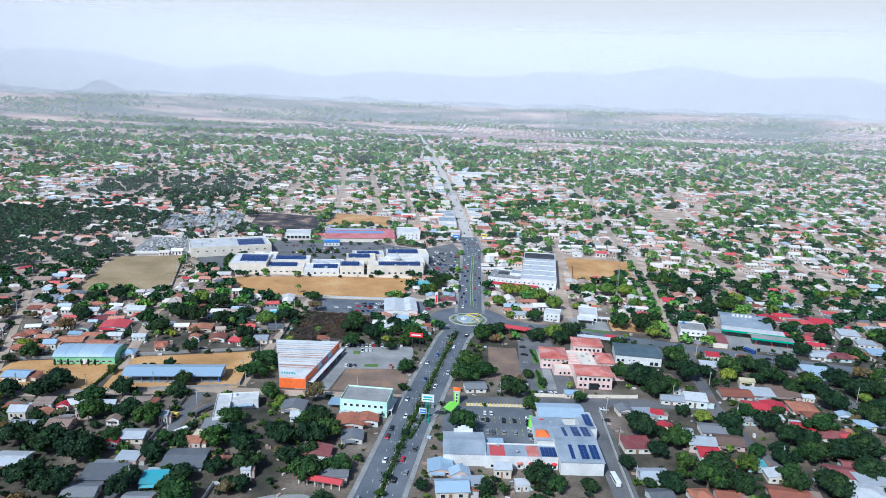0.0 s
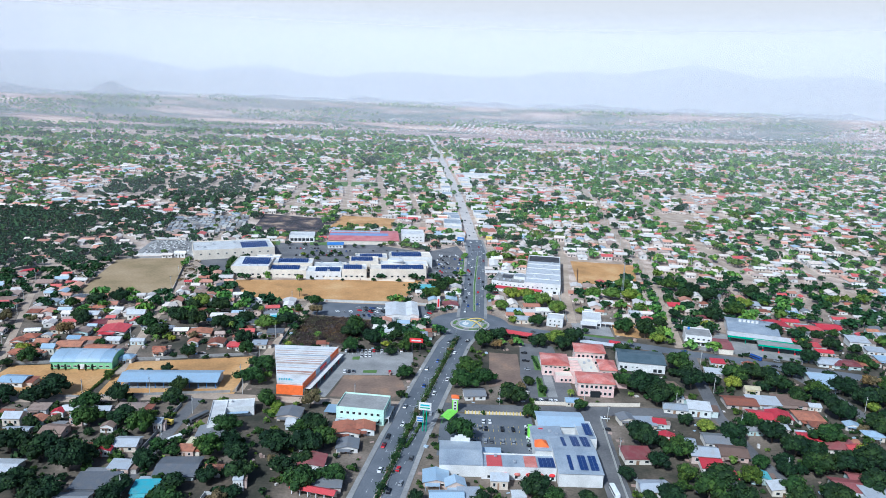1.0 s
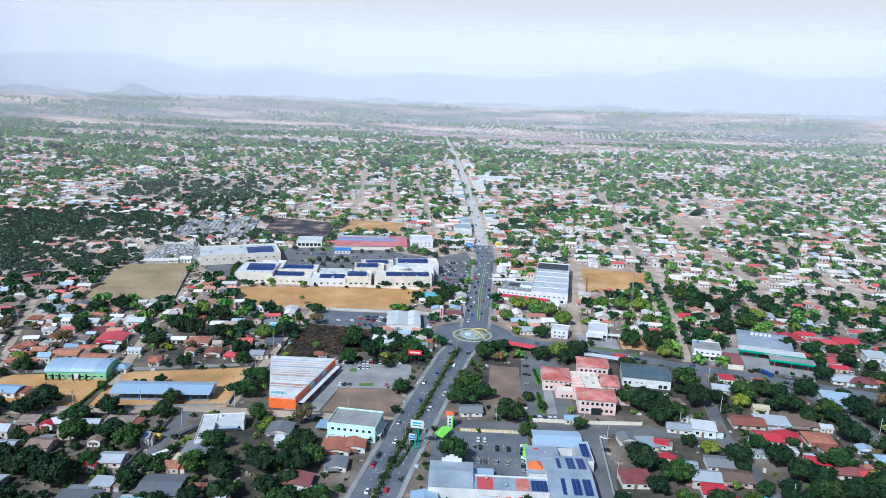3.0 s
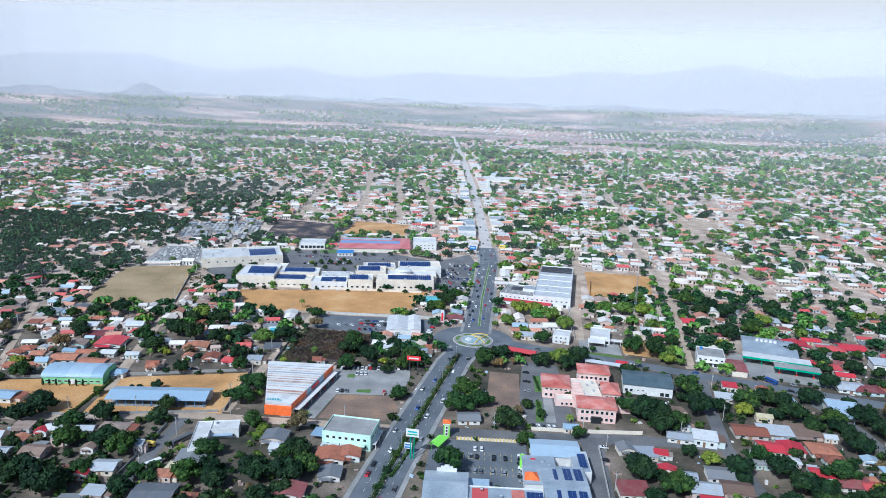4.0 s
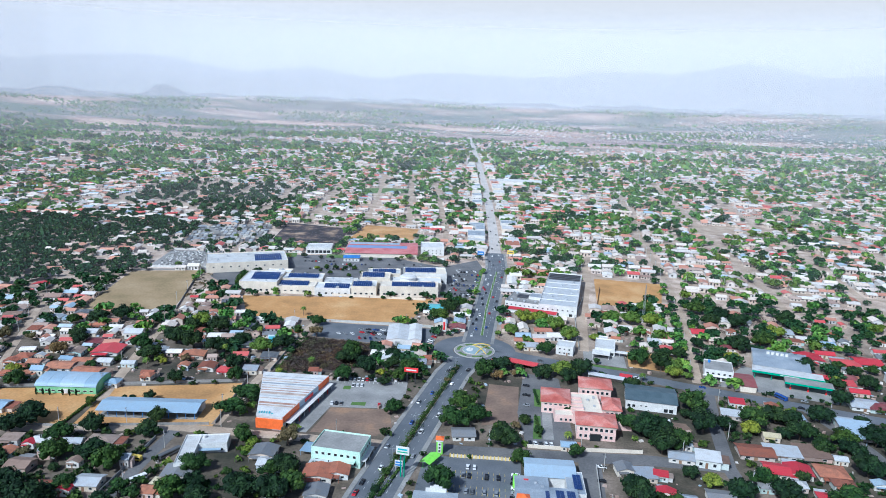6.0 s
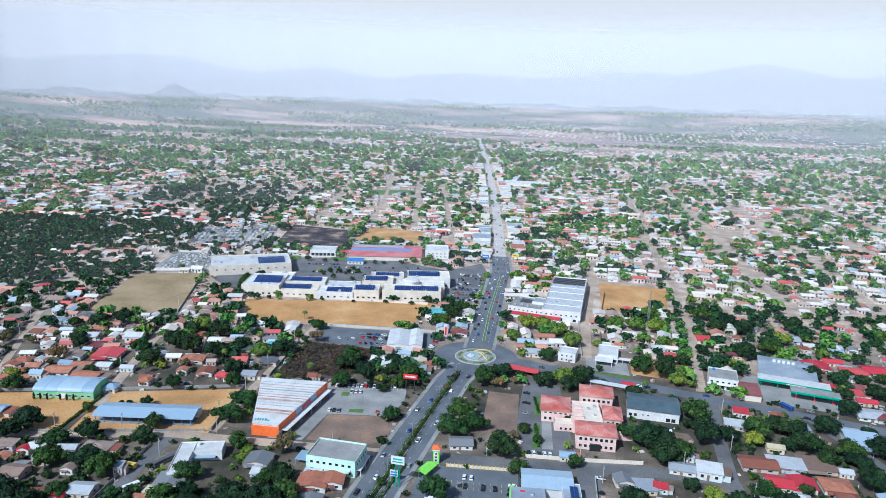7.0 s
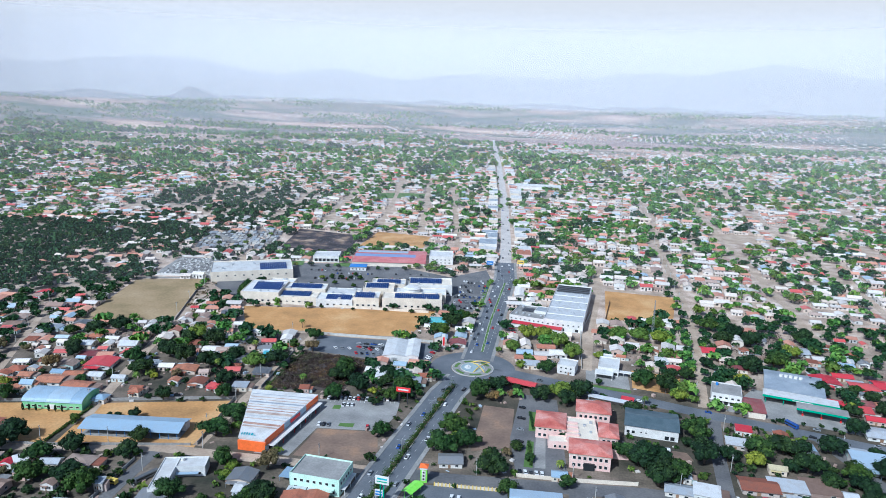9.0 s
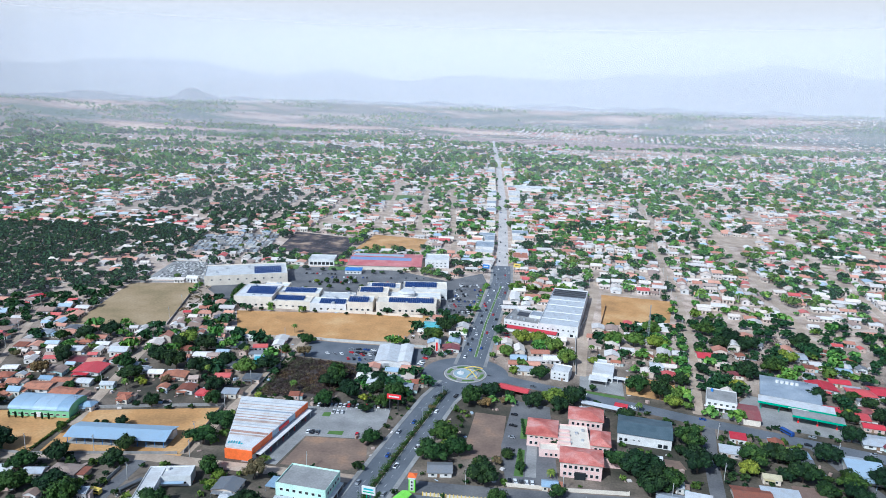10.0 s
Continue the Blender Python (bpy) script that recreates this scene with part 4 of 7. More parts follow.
def make_store():
    """The wedge-shaped store with an orange base and a wide white roof."""
    b = thing("store", pose(0, 0, 0.06), "wedge-shaped store with white ribbed roof and orange front", "store")
    base = [(-121.5, -139.5), (-106, -140.5), (-94, -80), (-137.5, -79.5)]
    cx, cy = sum(p[0] for p in base) / 4, sum(p[1] for p in base) / 4
    bm = bmesh.new()
    poly_prism(bm, base, -0.3, 6.8)
    part("wall", bm, WHITE, b)
    bm = bmesh.new()
    z = [7.8] * 4
    grow = [(cx + (x - cx) * 1.015, cy + (y - cy) * 1.015) for x, y in base]
    low = [bm.verts.new((x, y, 6.8)) for x, y in grow]
    top = [bm.verts.new((x, y, q)) for (x, y), q in zip(grow, z)]
    bm.faces.new(top)
    bm.faces.new(low[::-1])
    for i in range(4):
        bm.faces.new((low[i], low[(i + 1) % 4], top[(i + 1) % 4], top[i]))
    bmesh.ops.recalc_face_normals(bm, faces=bm.faces[:])
    part("roof", bm, ROOF["s"], b)
    # rust-brown seams and a long brown strip across the roof
    for f, th, mat in ((0.2, 1.6, SEAM_TAN), (0.25, 2.2, SEAM_RUST), (0.36, 0.8, SEAM_TAN), (0.41, 1.0, ROOF["w"]), (0.47, 2.6, SEAM_TAN), (0.55, 0.7, SEAM_RUST), (0.6, 1.2, SEAM_TAN), (0.66, 0.5, SEAM_TAN),
                       (0.71, 1.4, ROOF["w"]), (0.77, 0.6, SEAM_TAN), (0.83, 0.9, SEAM_TAN), (0.9, 0.5, ROOF["w"])):
        ax, ay = base[0][0] + (base[3][0] - base[0][0]) * f, base[0][1] + (base[3][1] - base[0][1]) * f
        bx, by = base[1][0] + (base[2][0] - base[1][0]) * f, base[1][1] + (base[2][1] - base[1][1]) * f
        za = zb = 7.7
        bm = bmesh.new()
        vs = [bm.verts.new(q) for q in ((ax, ay, za + 0.25), (bx, by, zb + 0.25), (bx, by + th, zb + 0.25), (ax, ay + th, za + 0.25))]
        lo = [bm.verts.new((v.co.x, v.co.y, v.co.z - 0.4)) for v in vs]
        bm.faces.new(vs)
        for i in range(4):
            bm.faces.new((lo[i], lo[(i + 1) % 4], vs[(i + 1) % 4], vs[i]))
        bmesh.ops.recalc_face_normals(bm, faces=bm.faces[:])
        part("roof_seam", bm, mat, b, "weathered brown roof seam")
    bm = bmesh.new()
    poly_prism(bm, [(-122, -140.2), (-105.6, -141.3), (-105.9, -140.6), (-121.6, -139.4)], 0, 6.0)
    part("front_cladding", bm, ORANGE, b, "orange front cladding")
    # right side: orange, white and orange bands over a dark shopfront, with a canopy
    d = Vector((12, 60.5, 0)).normalized()
    nrm = Vector((d.y, -d.x, 0))
    a0 = Vector((-106, -140.5, 0))
    for s0, s1, z0, z1, out, mat, nm, lb in ((0, 20, 3.8, 7.6, 0.5, ORANGE, "side_cladding", "orange side cladding"), (20, 46, 4.2, 7.5, 0.5, ROOF["b"], "side_cladding", "pale grey-blue side cladding"),
                                             (46, 61.5, 3.8, 7.6, 0.5, ORANGE, "side_cladding", "orange side cladding"), (4, 60, 0, 3.4, 0.15, WINDOW_DARK, "shopfront", "dark glass shopfront"),
                                             (2, 60, 3.4, 3.8, 4.5, WHITE, "canopy", "white entrance canopy"), (27, 38, 4.8, 6.8, 0.8, RED_PAINT, "sign", "red and blue shop sign without readable words")):
        bm = bmesh.new()
        p = [a0 + d * s0, a0 + d * s0 + nrm * out, a0 + d * s1 + nrm * out, a0 + d * s1]
        poly_prism(bm, [(q.x, q.y) for q in p], z0, z1)
        part(nm, bm, mat, b, lb)
    for k in range(9):
        q = a0 + d * (6 + 6.5 * k) + nrm * 4.1
        bm = bmesh.new()
        cyl(bm, q.x, q.y, 0, 3.4, 0.22)
        part("column", bm, RED_PAINT if k % 2 else WHITE, b)
    for k, (x, w, h) in enumerate(((-121, 0.5, 2.0), (-119.6, 0.5, 2.6), (-118.1, 0.5, 2.6), (-116.6, 0.5, 2.2), (-115.2, 0.9, 2.2), (-113.6, 1.1, 0.5))):
        bm = bmesh.new()
        poly_prism(bm, [(x, -137.5), (x + w, -137.6), (x + w - 0.3, -137.5 + h), (x - 0.3, -137.5 + h)], 7.95, 8.2)
        part("roof_mark", bm, TEAL, b, "teal bars of a painted roof mark")
    claim_poly(base)
    claim_box(cx, cy, 30, 60, 0, 2)


make_store()


def make_school_hall():
    b = thing("school_hall", pose(-189, -129.5, 0.03, 0, 0, 4), "long open hall under a pale blue metal roof", "hall")
    bm = bmesh.new()
    gable_roof(bm, 58, 17, 4.6, 2.0, 0.8, 0.2)
    part("roof", bm, ROOF["b"], b)
    bm = bmesh.new()
    slab(bm, -58 / 2, 58 / 2, 2, 8, 0, 4.5)
    part("wall", bm, WHITE, b)
    for k in range(12):
        bm = bmesh.new()
        cyl(bm, -28 + k * 5.1, -8, -0.3, 4.6, 0.18, n=8)
        part("column", bm, BLUE_PAINT, b)
    for k in range(11):
        put_window(b, pose(-25.5 + k * 5.1, 2, 1.2), 2.6, 1.6)
    bm = bmesh.new()
    slab(bm, -29, 29, -8.3, 2, -0.2, 0.25)
    part("floor_slab", bm, CONCRETE, b)
    claim_box(-186, -127, 60, 20, 4, 2)


def make_green_hall():
    b = thing("green_hall", pose(-254.5, -103, 0.03, 0, 0, 4), "green-walled hall with a curved pale metal roof", "hall")
    w, d, h = 38, 20, 4.6
    prof = [(-d / 2, -0.3), (d / 2, -0.3), (d / 2, h)] + [(d / 2 * math.cos(a), h + 3.4 * math.sin(a)) for a in np.linspace(0.25, math.pi - 0.25, 9)] + [(-d / 2, h)]
    bm = bmesh.new()
    extrude_profile(bm, prof, -w / 2, w / 2)
    part("wall", bm, GREEN_WALL, b)
    for k in range(5):
        bm = bmesh.new()
        out = [((d / 2 + 0.5) * math.cos(a), h + 0.1 + 3.6 * math.sin(a)) for a in np.linspace(0, math.pi, 13)]
        inn = [((d / 2 + 0.3) * math.cos(a), h + 3.45 * math.sin(a)) for a in np.linspace(math.pi, 0, 13)]
        x = -w / 2 - 0.5 + k * (w + 1) / 5
        extrude_profile(bm, out + inn, x + 0.06, x + (w + 1) / 5 - 0.06)
        part("roof", bm, ROOF["b"], b, "curved pale metal roof bay")
    for k in range(9):
        put_window(b, pose(-16 + k * 4, -d / 2, 1.2), 2.4, 1.2)
    bm = bmesh.new()
    slab(bm, -1.8, 1.8, -d / 2 - 0.12, -d / 2 + 0.05, 0, 3.2)
    part("door", bm, WHITE, b)
    for k in range(6):
        x = -17 + k * 4.2 + (4 if k > 2 else 0)
        cypress((b.matrix_world @ Vector((x, -13, 0))).x, (b.matrix_world @ Vector((x, -13, 0))).y, 4.2)
    claim_box(-251, -101, 40, 24, 4, 3)


def leaf_cards(centres, normals, size, jitter=0.5):
    """Small leaf clumps as bent squares at the given places."""
    n = len(centres)
    nr = normals + rng.normal(0, jitter, (n, 3))
    nr /= np.linalg.norm(nr, axis=1)[:, None] + 1e-9
    t = np.cross(nr, rng.normal(0, 1, (n, 3)))
    t /= np.linalg.norm(t, axis=1)[:, None] + 1e-9
    u = np.cross(nr, t)
    s = (size * rng.uniform(0.6, 1.3, n))[:, None]
    q = np.stack([centres - t * s - u * s * 0.7, centres + t * s - u * s * 0.7 + nr * s * 0.3, centres + t * s + u * s * 0.7, centres - t * s + u * s * 0.7 + nr * s * 0.3], 1)
    return q.reshape(-1, 3)


def crown_cloud(n, lobes, flat, seed):
    """Leaf places on many small lobes that make one uneven, well-filled crown of radius about 1."""
    r = np.random.default_rng(seed)
    c = r.normal(0, 1, (lobes, 3))
    c /= np.linalg.norm(c, axis=1)[:, None]
    c *= r.uniform(0.2, 0.74, (lobes, 1))
    c[:, 2] = np.abs(c[:, 2]) * 0.85 - 0.12
    rad = r.uniform(0.22, 0.4, lobes)
    pick = r.choice(lobes, n, p=rad ** 2 / np.sum(rad ** 2))
    d = r.normal(0, 1, (n, 3))
    d /= np.linalg.norm(d, axis=1)[:, None]
    d[:, 2] = np.where(d[:, 2] < -0.35, -d[:, 2], d[:, 2])
    p = c[pick] + d * (rad[pick] * r.uniform(0.55, 1.12, n))[:, None]
    p[:, 2] *= flat
    return c, rad, p, d


def crown_mesh(n, lobes, flat, seed, size, material):
    """Leaf clumps all over the lobes, and a rough twiggy core inside each lobe that closes the crown."""
    c, rad, p, d = crown_cloud(n, lobes, flat, seed)
    v = leaf_cards(p, d, size, 0.34)
    bm = bmesh.new()
    for q, r in zip(c, rad):
        bmesh.ops.create_icosphere(bm, subdivisions=1, radius=r * 0.84, matrix=Matrix.LocRotScale((q[0], q[1], q[2] * flat), Euler((q[0] * 9, q[1] * 9, 0)), (1, 1, flat)))
    core = np.array([w.co[:] for w in bm.verts])
    tri = np.array([[w.index for w in f.verts] for f in bm.faces])
    bm.free()
    loops = np.r_[np.arange(len(v)), tri.ravel() + len(v)]
    return arrays_mesh("crown", np.concatenate([v, core]), loops, np.r_[np.full(len(v) // 4, 4), np.full(len(tri), 3)], [material])


def trunk_mesh(top, spread, seed):
    r = random.Random(seed)
    bm = bmesh.new()
    beam(bm, (0, 0, -0.05), (0.02, 0.01, top * 0.55), 0.055, 7, 0.04)
    for k in range(5):
        a = k * 1.257 + r.uniform(-0.3, 0.3)
        e = (spread * math.cos(a), spread * math.sin(a), top * r.uniform(0.9, 1.25))
        beam(bm, (0.02, 0.01, top * 0.5), e, 0.032, 5, 0.012)
    me = bpy.data.meshes.new("trunk")
    bm.to_mesh(me)
    bm.free()
    me.materials.append(BARK)
    return me


TREE_KINDS = []
for seed, (n, lobes, flat, size, mat, lift, lab) in enumerate((
        (1350, 24, 0.85, 0.05, LEAF, 0.62, "broad leafy tree with a dense green crown"), (1350, 28, 0.8, 0.05, LEAF_DARK, 0.6, "dark green mango tree with a thick rounded crown"),
        (1350, 22, 0.95, 0.05, LEAF_DARK, 0.7, "tall dark green tree with a lumpy crown"), (1350, 26, 0.62, 0.05, LEAF, 0.66, "wide spreading shade tree with a flat crown"),
        (1350, 22, 0.85, 0.05, LEAF_PALE, 0.62, "yellow-green tree with a loose crown"), (800, 16, 0.85, 0.05, LEAF_DRY, 0.8, "thin dry tree with sparse brown-green leaves"))):
    TREE_KINDS.append((crown_mesh(n, lobes, flat, 40 + seed, size, mat), trunk_mesh(lift, 0.5, seed), lift, lab))


def tree(x, y, r, kind):
    crown, trunk, lift, lab = TREE_KINDS[kind]
    size = "small " if r < 3.5 else "large " if r > 8 else ""
    t = thing("tree", pose(x, y, 0, 0, 0, random.uniform(0, 360)) @ Matrix.Diagonal((r, r, r * random.uniform(0.85, 1.1), 1)), size + lab, "tree", "trees between the houses")
    shared_part("trunk", trunk, t, Matrix.Identity(4))
    shared_part("crown", crown, t, Matrix.Translation((0, 0, lift)))
    claim_box(x, y, r * 1.2, r * 1.2, 0, 0)


def cypress(x, y, h):
    p = rng.normal(0, 1, (160, 3))
    p /= np.linalg.norm(p, axis=1)[:, None]
    q = p * np.array([0.55, 0.55, h / 2]) * rng.uniform(0.8, 1.05, (160, 1)) + np.array([0, 0, h / 2 + 0.3])
    t = thing("cypress", pose(x, y, 0.03), "slim dark green cypress in dry grass", "tree", "cypresses by the hall")
    v = leaf_cards(q, p, 0.28)
    me = arrays_mesh("crown", v, np.arange(len(v)), np.full(len(v) // 4, 4), [LEAF_DARK])
    shared_part("crown", me, t, Matrix.Identity(4))
    bm = bmesh.new()
    cyl(bm, 0, 0, -0.1, 1.5, 0.09, 0.05, 6)
    part("trunk", bm, BARK, t)


PALM = []


def palm(x, y, h):
    if not PALM:
        v = []
        for k in range(18):
            a = k * 2.4
            up = 0.5 - 0.06 * k
            pts = [Vector((math.cos(a) * s * 3.0, math.sin(a) * s * 3.0, up * s * 2.2 - 2.2 * s * s)) for s in (0, 0.35, 0.7, 1.0)]
            side = Vector((-math.sin(a), math.cos(a), 0))
            for i in range(3):
                w0, w1 = (0.15, 0.55, 0.5, 0.1)[i], (0.15, 0.55, 0.5, 0.1)[i + 1]
                v += [pts[i] - side * w0, pts[i] + side * w0, pts[i + 1] + side * w1, pts[i + 1] - side * w1]
        PALM.append(arrays_mesh("frond_crown", [tuple(q) for q in v], np.arange(len(v)), np.full(len(v) // 4, 4), [LEAF_PALE]))
    t = thing("palm", pose(x, y, 0, 0, 0, random.uniform(0, 360)), "palm with arching yellow-green fronds", "palm", "palms in the yards")
    bm = bmesh.new()
    beam(bm, (0, 0, -0.1), (0.3, 0.1, h), 0.22, 7, 0.14)
    part("trunk", bm, BARK, t)
    shared_part("crown", PALM[0], t, Matrix.Translation((0.3, 0.1, h)))


make_school_hall()
make_green_hall()


def make_offices():
    b = thing("pink_offices", pose(0, 0, 0), "pink three-block office building with salmon tiled roofs", "office building")
    for x, y, w, d, h, r in ((74.5, -121, 22, 16, 9, -4), (81, -70, 20, 16, 9.5, -5), (54, -88, 17, 20, 7.5, -4), (87, -99, 10, 17, 9, -5)):
        blk = new("block")
        blk.parent = b
        blk.matrix_basis = pose(x, y, 0, 0, 0, r)
        bm = bmesh.new()
        slab(bm, -w / 2, w / 2, -d / 2, d / 2, -0.3, h)
        part("wall", bm, PINK, blk)
        bm = bmesh.new()
        slab(bm, -w / 2 - 0.3, w / 2 + 0.3, -d / 2 - 0.3, d / 2 + 0.3, h - 0.9, h - 0.2)
        part("cornice", bm, CREAM, blk, "cream cornice")
        bm = bmesh.new()
        hip_roof(bm, w, d, h, 2.6, 0.9, 0.3)
        part("roof", bm, PINK_TILE, blk, "salmon tiled hip roof")
        n = max(3, int(w / 2.9))
        window_rows(blk, "front", w, d, n, 2, (1.8, 2.0), 1.3, 4.2, 1.0)
        window_rows(blk, "right", w, d, 4, 2, (1.8, 2.0), 1.3, 4.2, 1.5)
        window_rows(blk, "left", w, d, 4, 2, (1.8, 2.0), 1.3, 4.2, 1.5)
    bm = bmesh.new()
    slab(bm, 70.5, 76.5, -130.2, -128.5, 0, 4.0)
    part("entrance", bm, WINDOW_DARK, b, "dark glazed entrance")
    for x, y, w, d, h in ((72, -95, 18, 30, 6.0), (60, -105, 16, 8, 4.0), (92, -111, 10, 8, 4.5)):
        flat_block(b, x, y, w, d, h, PINK, 0.8, CREAM)
    for k in range(5):
        bm = bmesh.new()
        slab(bm, 62, 70, -109 + k * 5, -107.6 + k * 5, 6.2, 7.4)
        part("pergola_beam", bm, PINK, b)
    rooftop_units(b, ((74, -90, 1.6), (78, -86, 1.6), (70, -102, 1.4), (77, -98, 1.4)), 6.08)
    for x, y, n in ((60, -109.1, 4),):
        for i in range(n):
            put_window(b, pose(x - 4 + i * 2.8, y, 1.0), 1.5, 1.7)
    claim_box(72, -97, 46, 74, -3, 2)


make_offices()


def make_grey_hall():
    b = thing("warehouse", pose(116, -75, 0, 0, 0, -9), "white warehouse with a dark blue-grey metal roof", "warehouse")
    gable_block(b, 0, 0, 31, 24, 6.5, 1.8, WHITE, SLATE, 0.6)
    for i, (w, h) in enumerate(((2.6, 2.6), (2.6, 2.6))):
        put_window(b, pose(9 + i * 3.2, -12, 0.4), w, h)
        put_window(b, pose(-13.5 + i * 3, -12, 1.6), 2.0, 2.0)
    put_window(b, pose(-6, -12, 2.6), 1.5, 0.9)
    put_window(b, pose(-3, -12, 2.6), 1.5, 0.9)
    claim_box(116, -75, 32, 26, -9, 3)
    lot("pavement_warehouse_yard", [(98, -96), (132, -101), (134, -110), (98, -108)], 0.05, SOIL, "brown dirt yard before the warehouse", "yard")


make_grey_hall()


def make_supermarket():
    b = thing("supermarket", pose(0, 0, 0.04), "white supermarket with ribbed roofs, solar panels and red tiled strip", "supermarket")
    # front wing with a stepped gable
    gable_block(b, -12, -213.5, 21, 23, 6.2, 1.6, WHITE, ZINC, 0.2, "wall")
    bm = bmesh.new()
    slab(bm, -17, -7, -202.4, -201.7, 0, 8.2)
    slab(bm, -15, -9, -202.45, -201.65, 8.2, 9.2)
    slab(bm, -13.2, -10.8, -202.5, -201.6, 9.2, 9.9)
    part("gable_parapet", bm, WHITE, b, "stepped white gable parapet")
    # low street wing
    flat_block(b, 16, -220, 36, 13, 6.0, WHITE, 0.7, ZINC)
    for x0, x1, mat, lb in ((0.5, 8, PINK_TILE, "red tiled roof strip"), (19, 25, PINK_TILE, "red tiled roof strip")):
        bm = bmesh.new()
        slab(bm, x0, x1, -225, -215, 6.1, 6.35)
        part("tiled_strip", bm, ROOF["r"] if x0 < 1 else mat, b, lb)
    panels(b, 30, -220.5, 6.25, 4, 8, single=True)
    for k in range(6):
        bm = bmesh.new()
        x = 4 + k * 5.6
        bmesh.ops.create_uvsphere(bm, u_segments=12, v_segments=6, radius=1.6, matrix=Matrix.LocRotScale((x, -226.4, 3.0), None, (1, 0.7, 0.55)))
        part("awning", bm, RED_PAINT if k % 2 else PINK_TILE, b, "small red rounded awning")
    for k in range(8):
        put_window(b, pose(1.5 + k * 4.4, -226.5, 0.6), 1.6, 1.6)
    # large hall with solar panels
    gable_block(b, 45, -212, 21, 38, 7.0, 1.6, WHITE, ZINC, 0.4)
    for y, t in ((-222.5, 4.8), (-201.5, -4.8)):
        for x, n in ((41, 1), (47, 2), (52.2, 2)):
            panels(b, x, y, 7.95, n, 11, t, single=True)
    gable_block(b, 34, -196, 16, 26, 6.4, 1.2, WHITE, ZINC, 0.4)
    gable_block(b, 44, -173, 25, 17, 6.0, 1.6, WHITE, ROOF["b"], 0.6)
    panels(b, 56.5, -186, 7.0, 2, 12, 0, single=True)
    flat_block(b, 55.5, -186, 9, 20, 6.2, WHITE, 0.4, ZINC)
    # lime-green entrance and orange pyramid
    bm = bmesh.new()
    slab(bm, 26, 34, -185, -182, 0, 5.2)
    slab(bm, 25.2, 27.2, -186, -181.6, 0, 6.6)
    part("entrance", bm, LIME, b, "lime green entrance")
    bm = bmesh.new()
    slab(bm, 30.2, 32.6, -189.5, -186, 5.0, 7.0)
    part("red_panel", bm, RED_PAINT, b)
    bm = bmesh.new()
    hip_roof(bm, 6, 6, 6.8, 2.6, 0.6, 0.2, 29.5, -203)
    part("pyramid_roof", bm, ORANGE, b, "orange pyramid roof")
    bm = bmesh.new()
    slab(bm, 26.5, 32.5, -206, -200, -0.2, 6.82)
    part("corner_tower", bm, WHITE, b)
    rooftop_units(b, ((36, -190, 1.6), (39, -193, 1.4), (5, -217, 1.3), (14, -222, 1.3)), 6.9)
    bm = bmesh.new()
    slab(bm, -1, 9, -208, -202, 3.1, 3.35)
    for x in (-0.6, 8.6):
        cyl(bm, x, -202.5, 0, 3.1, 0.12)
    part("canopy", bm, ROOF["b"], b, "pale blue canopy")
    for x, y, w, d in ((-12, -213.5, 21, 23), (16, -220, 36, 13), (45, -205, 28, 62), (34, -196, 16, 26)):
        claim_box(x, y, w, d, 0, 2)


make_supermarket()


def make_mint_building():
    b = thing("mint_building", pose(-66, -165, 0.03, 0, 0, -7), "two-storey mint green building with flat pale roof", "building")
    flat_block(b, 0, 0, 27, 19, 8.4, MINT, 0.9, CONCRETE)
    window_rows(b, "front", 27, 19, 7, 2, (1.8, 1.6), 1.2, 4.0, 1.5)
    window_rows(b, "right", 27, 19, 5, 2, (2.0, 1.8), 1.2, 4.0, 1.5)
    bm = bmesh.new()
    slab(bm, 1, 11, -12.5, -9.5, 3.6, 4.0)
    slab(bm, 1, 11, -12.5, -12.3, 4.0, 5.0)
    part("balcony", bm, MINT, b)
    bm = bmesh.new()
    slab(bm, 13.5, 16, -8, 8, 3.4, 3.7)
    for y in (-7.6, 0, 7.6):
        slab(bm, 15.6, 15.9, y - 0.15, y + 0.15, 0, 3.4)
    part("porch", bm, WHITE, b)
    bm = bmesh.new()
    slab(bm, -22, -13.6, -5, 5, 2.8, 3.0)
    for x in (-21.5, -14.2):
        for y in (-4.6, 4.6):
            cyl(bm, x, y, -0.3, 2.8, 0.1, n=6)
    part("carport", bm, ROOF["b"], b, "grey-blue sheet carport")
    claim_box(-68, -165, 38, 22, -7, 2)


def make_l_building():
    b = thing("l_shaped_building", pose(-138, -172, 0.03, 0, 0, 12), "L-shaped white flat-roofed building with an inner court", "building")
    flat_block(b, -8, -4, 8, 30, 5.2, WHITE, 0.6)
    flat_block(b, 3.5, 6, 15, 10, 5.2, WHITE, 0.6)
    bm = bmesh.new()
    cyl(bm, -2, 8, 5.3, 6.8, 1.0, n=14)
    part("water_tank", bm, WHITE, b)
    for k in range(4):
        put_window(b, pose(-1 + k * 3, 1, 1.2), 1.6, 1.4)
    for k in range(6):
        put_window(b, pose(-4, -16 + k * 4, 1.2, 0, 0, 90), 1.6, 1.4)
    bm = bmesh.new()
    slab(bm, -3.5, 8, -2, 0.4, 2.9, 3.1)
    part("veranda", bm, ROOF["b"], b)
    claim_box(-138, -172, 26, 32, 12, 2)


make_mint_building()
make_l_building()


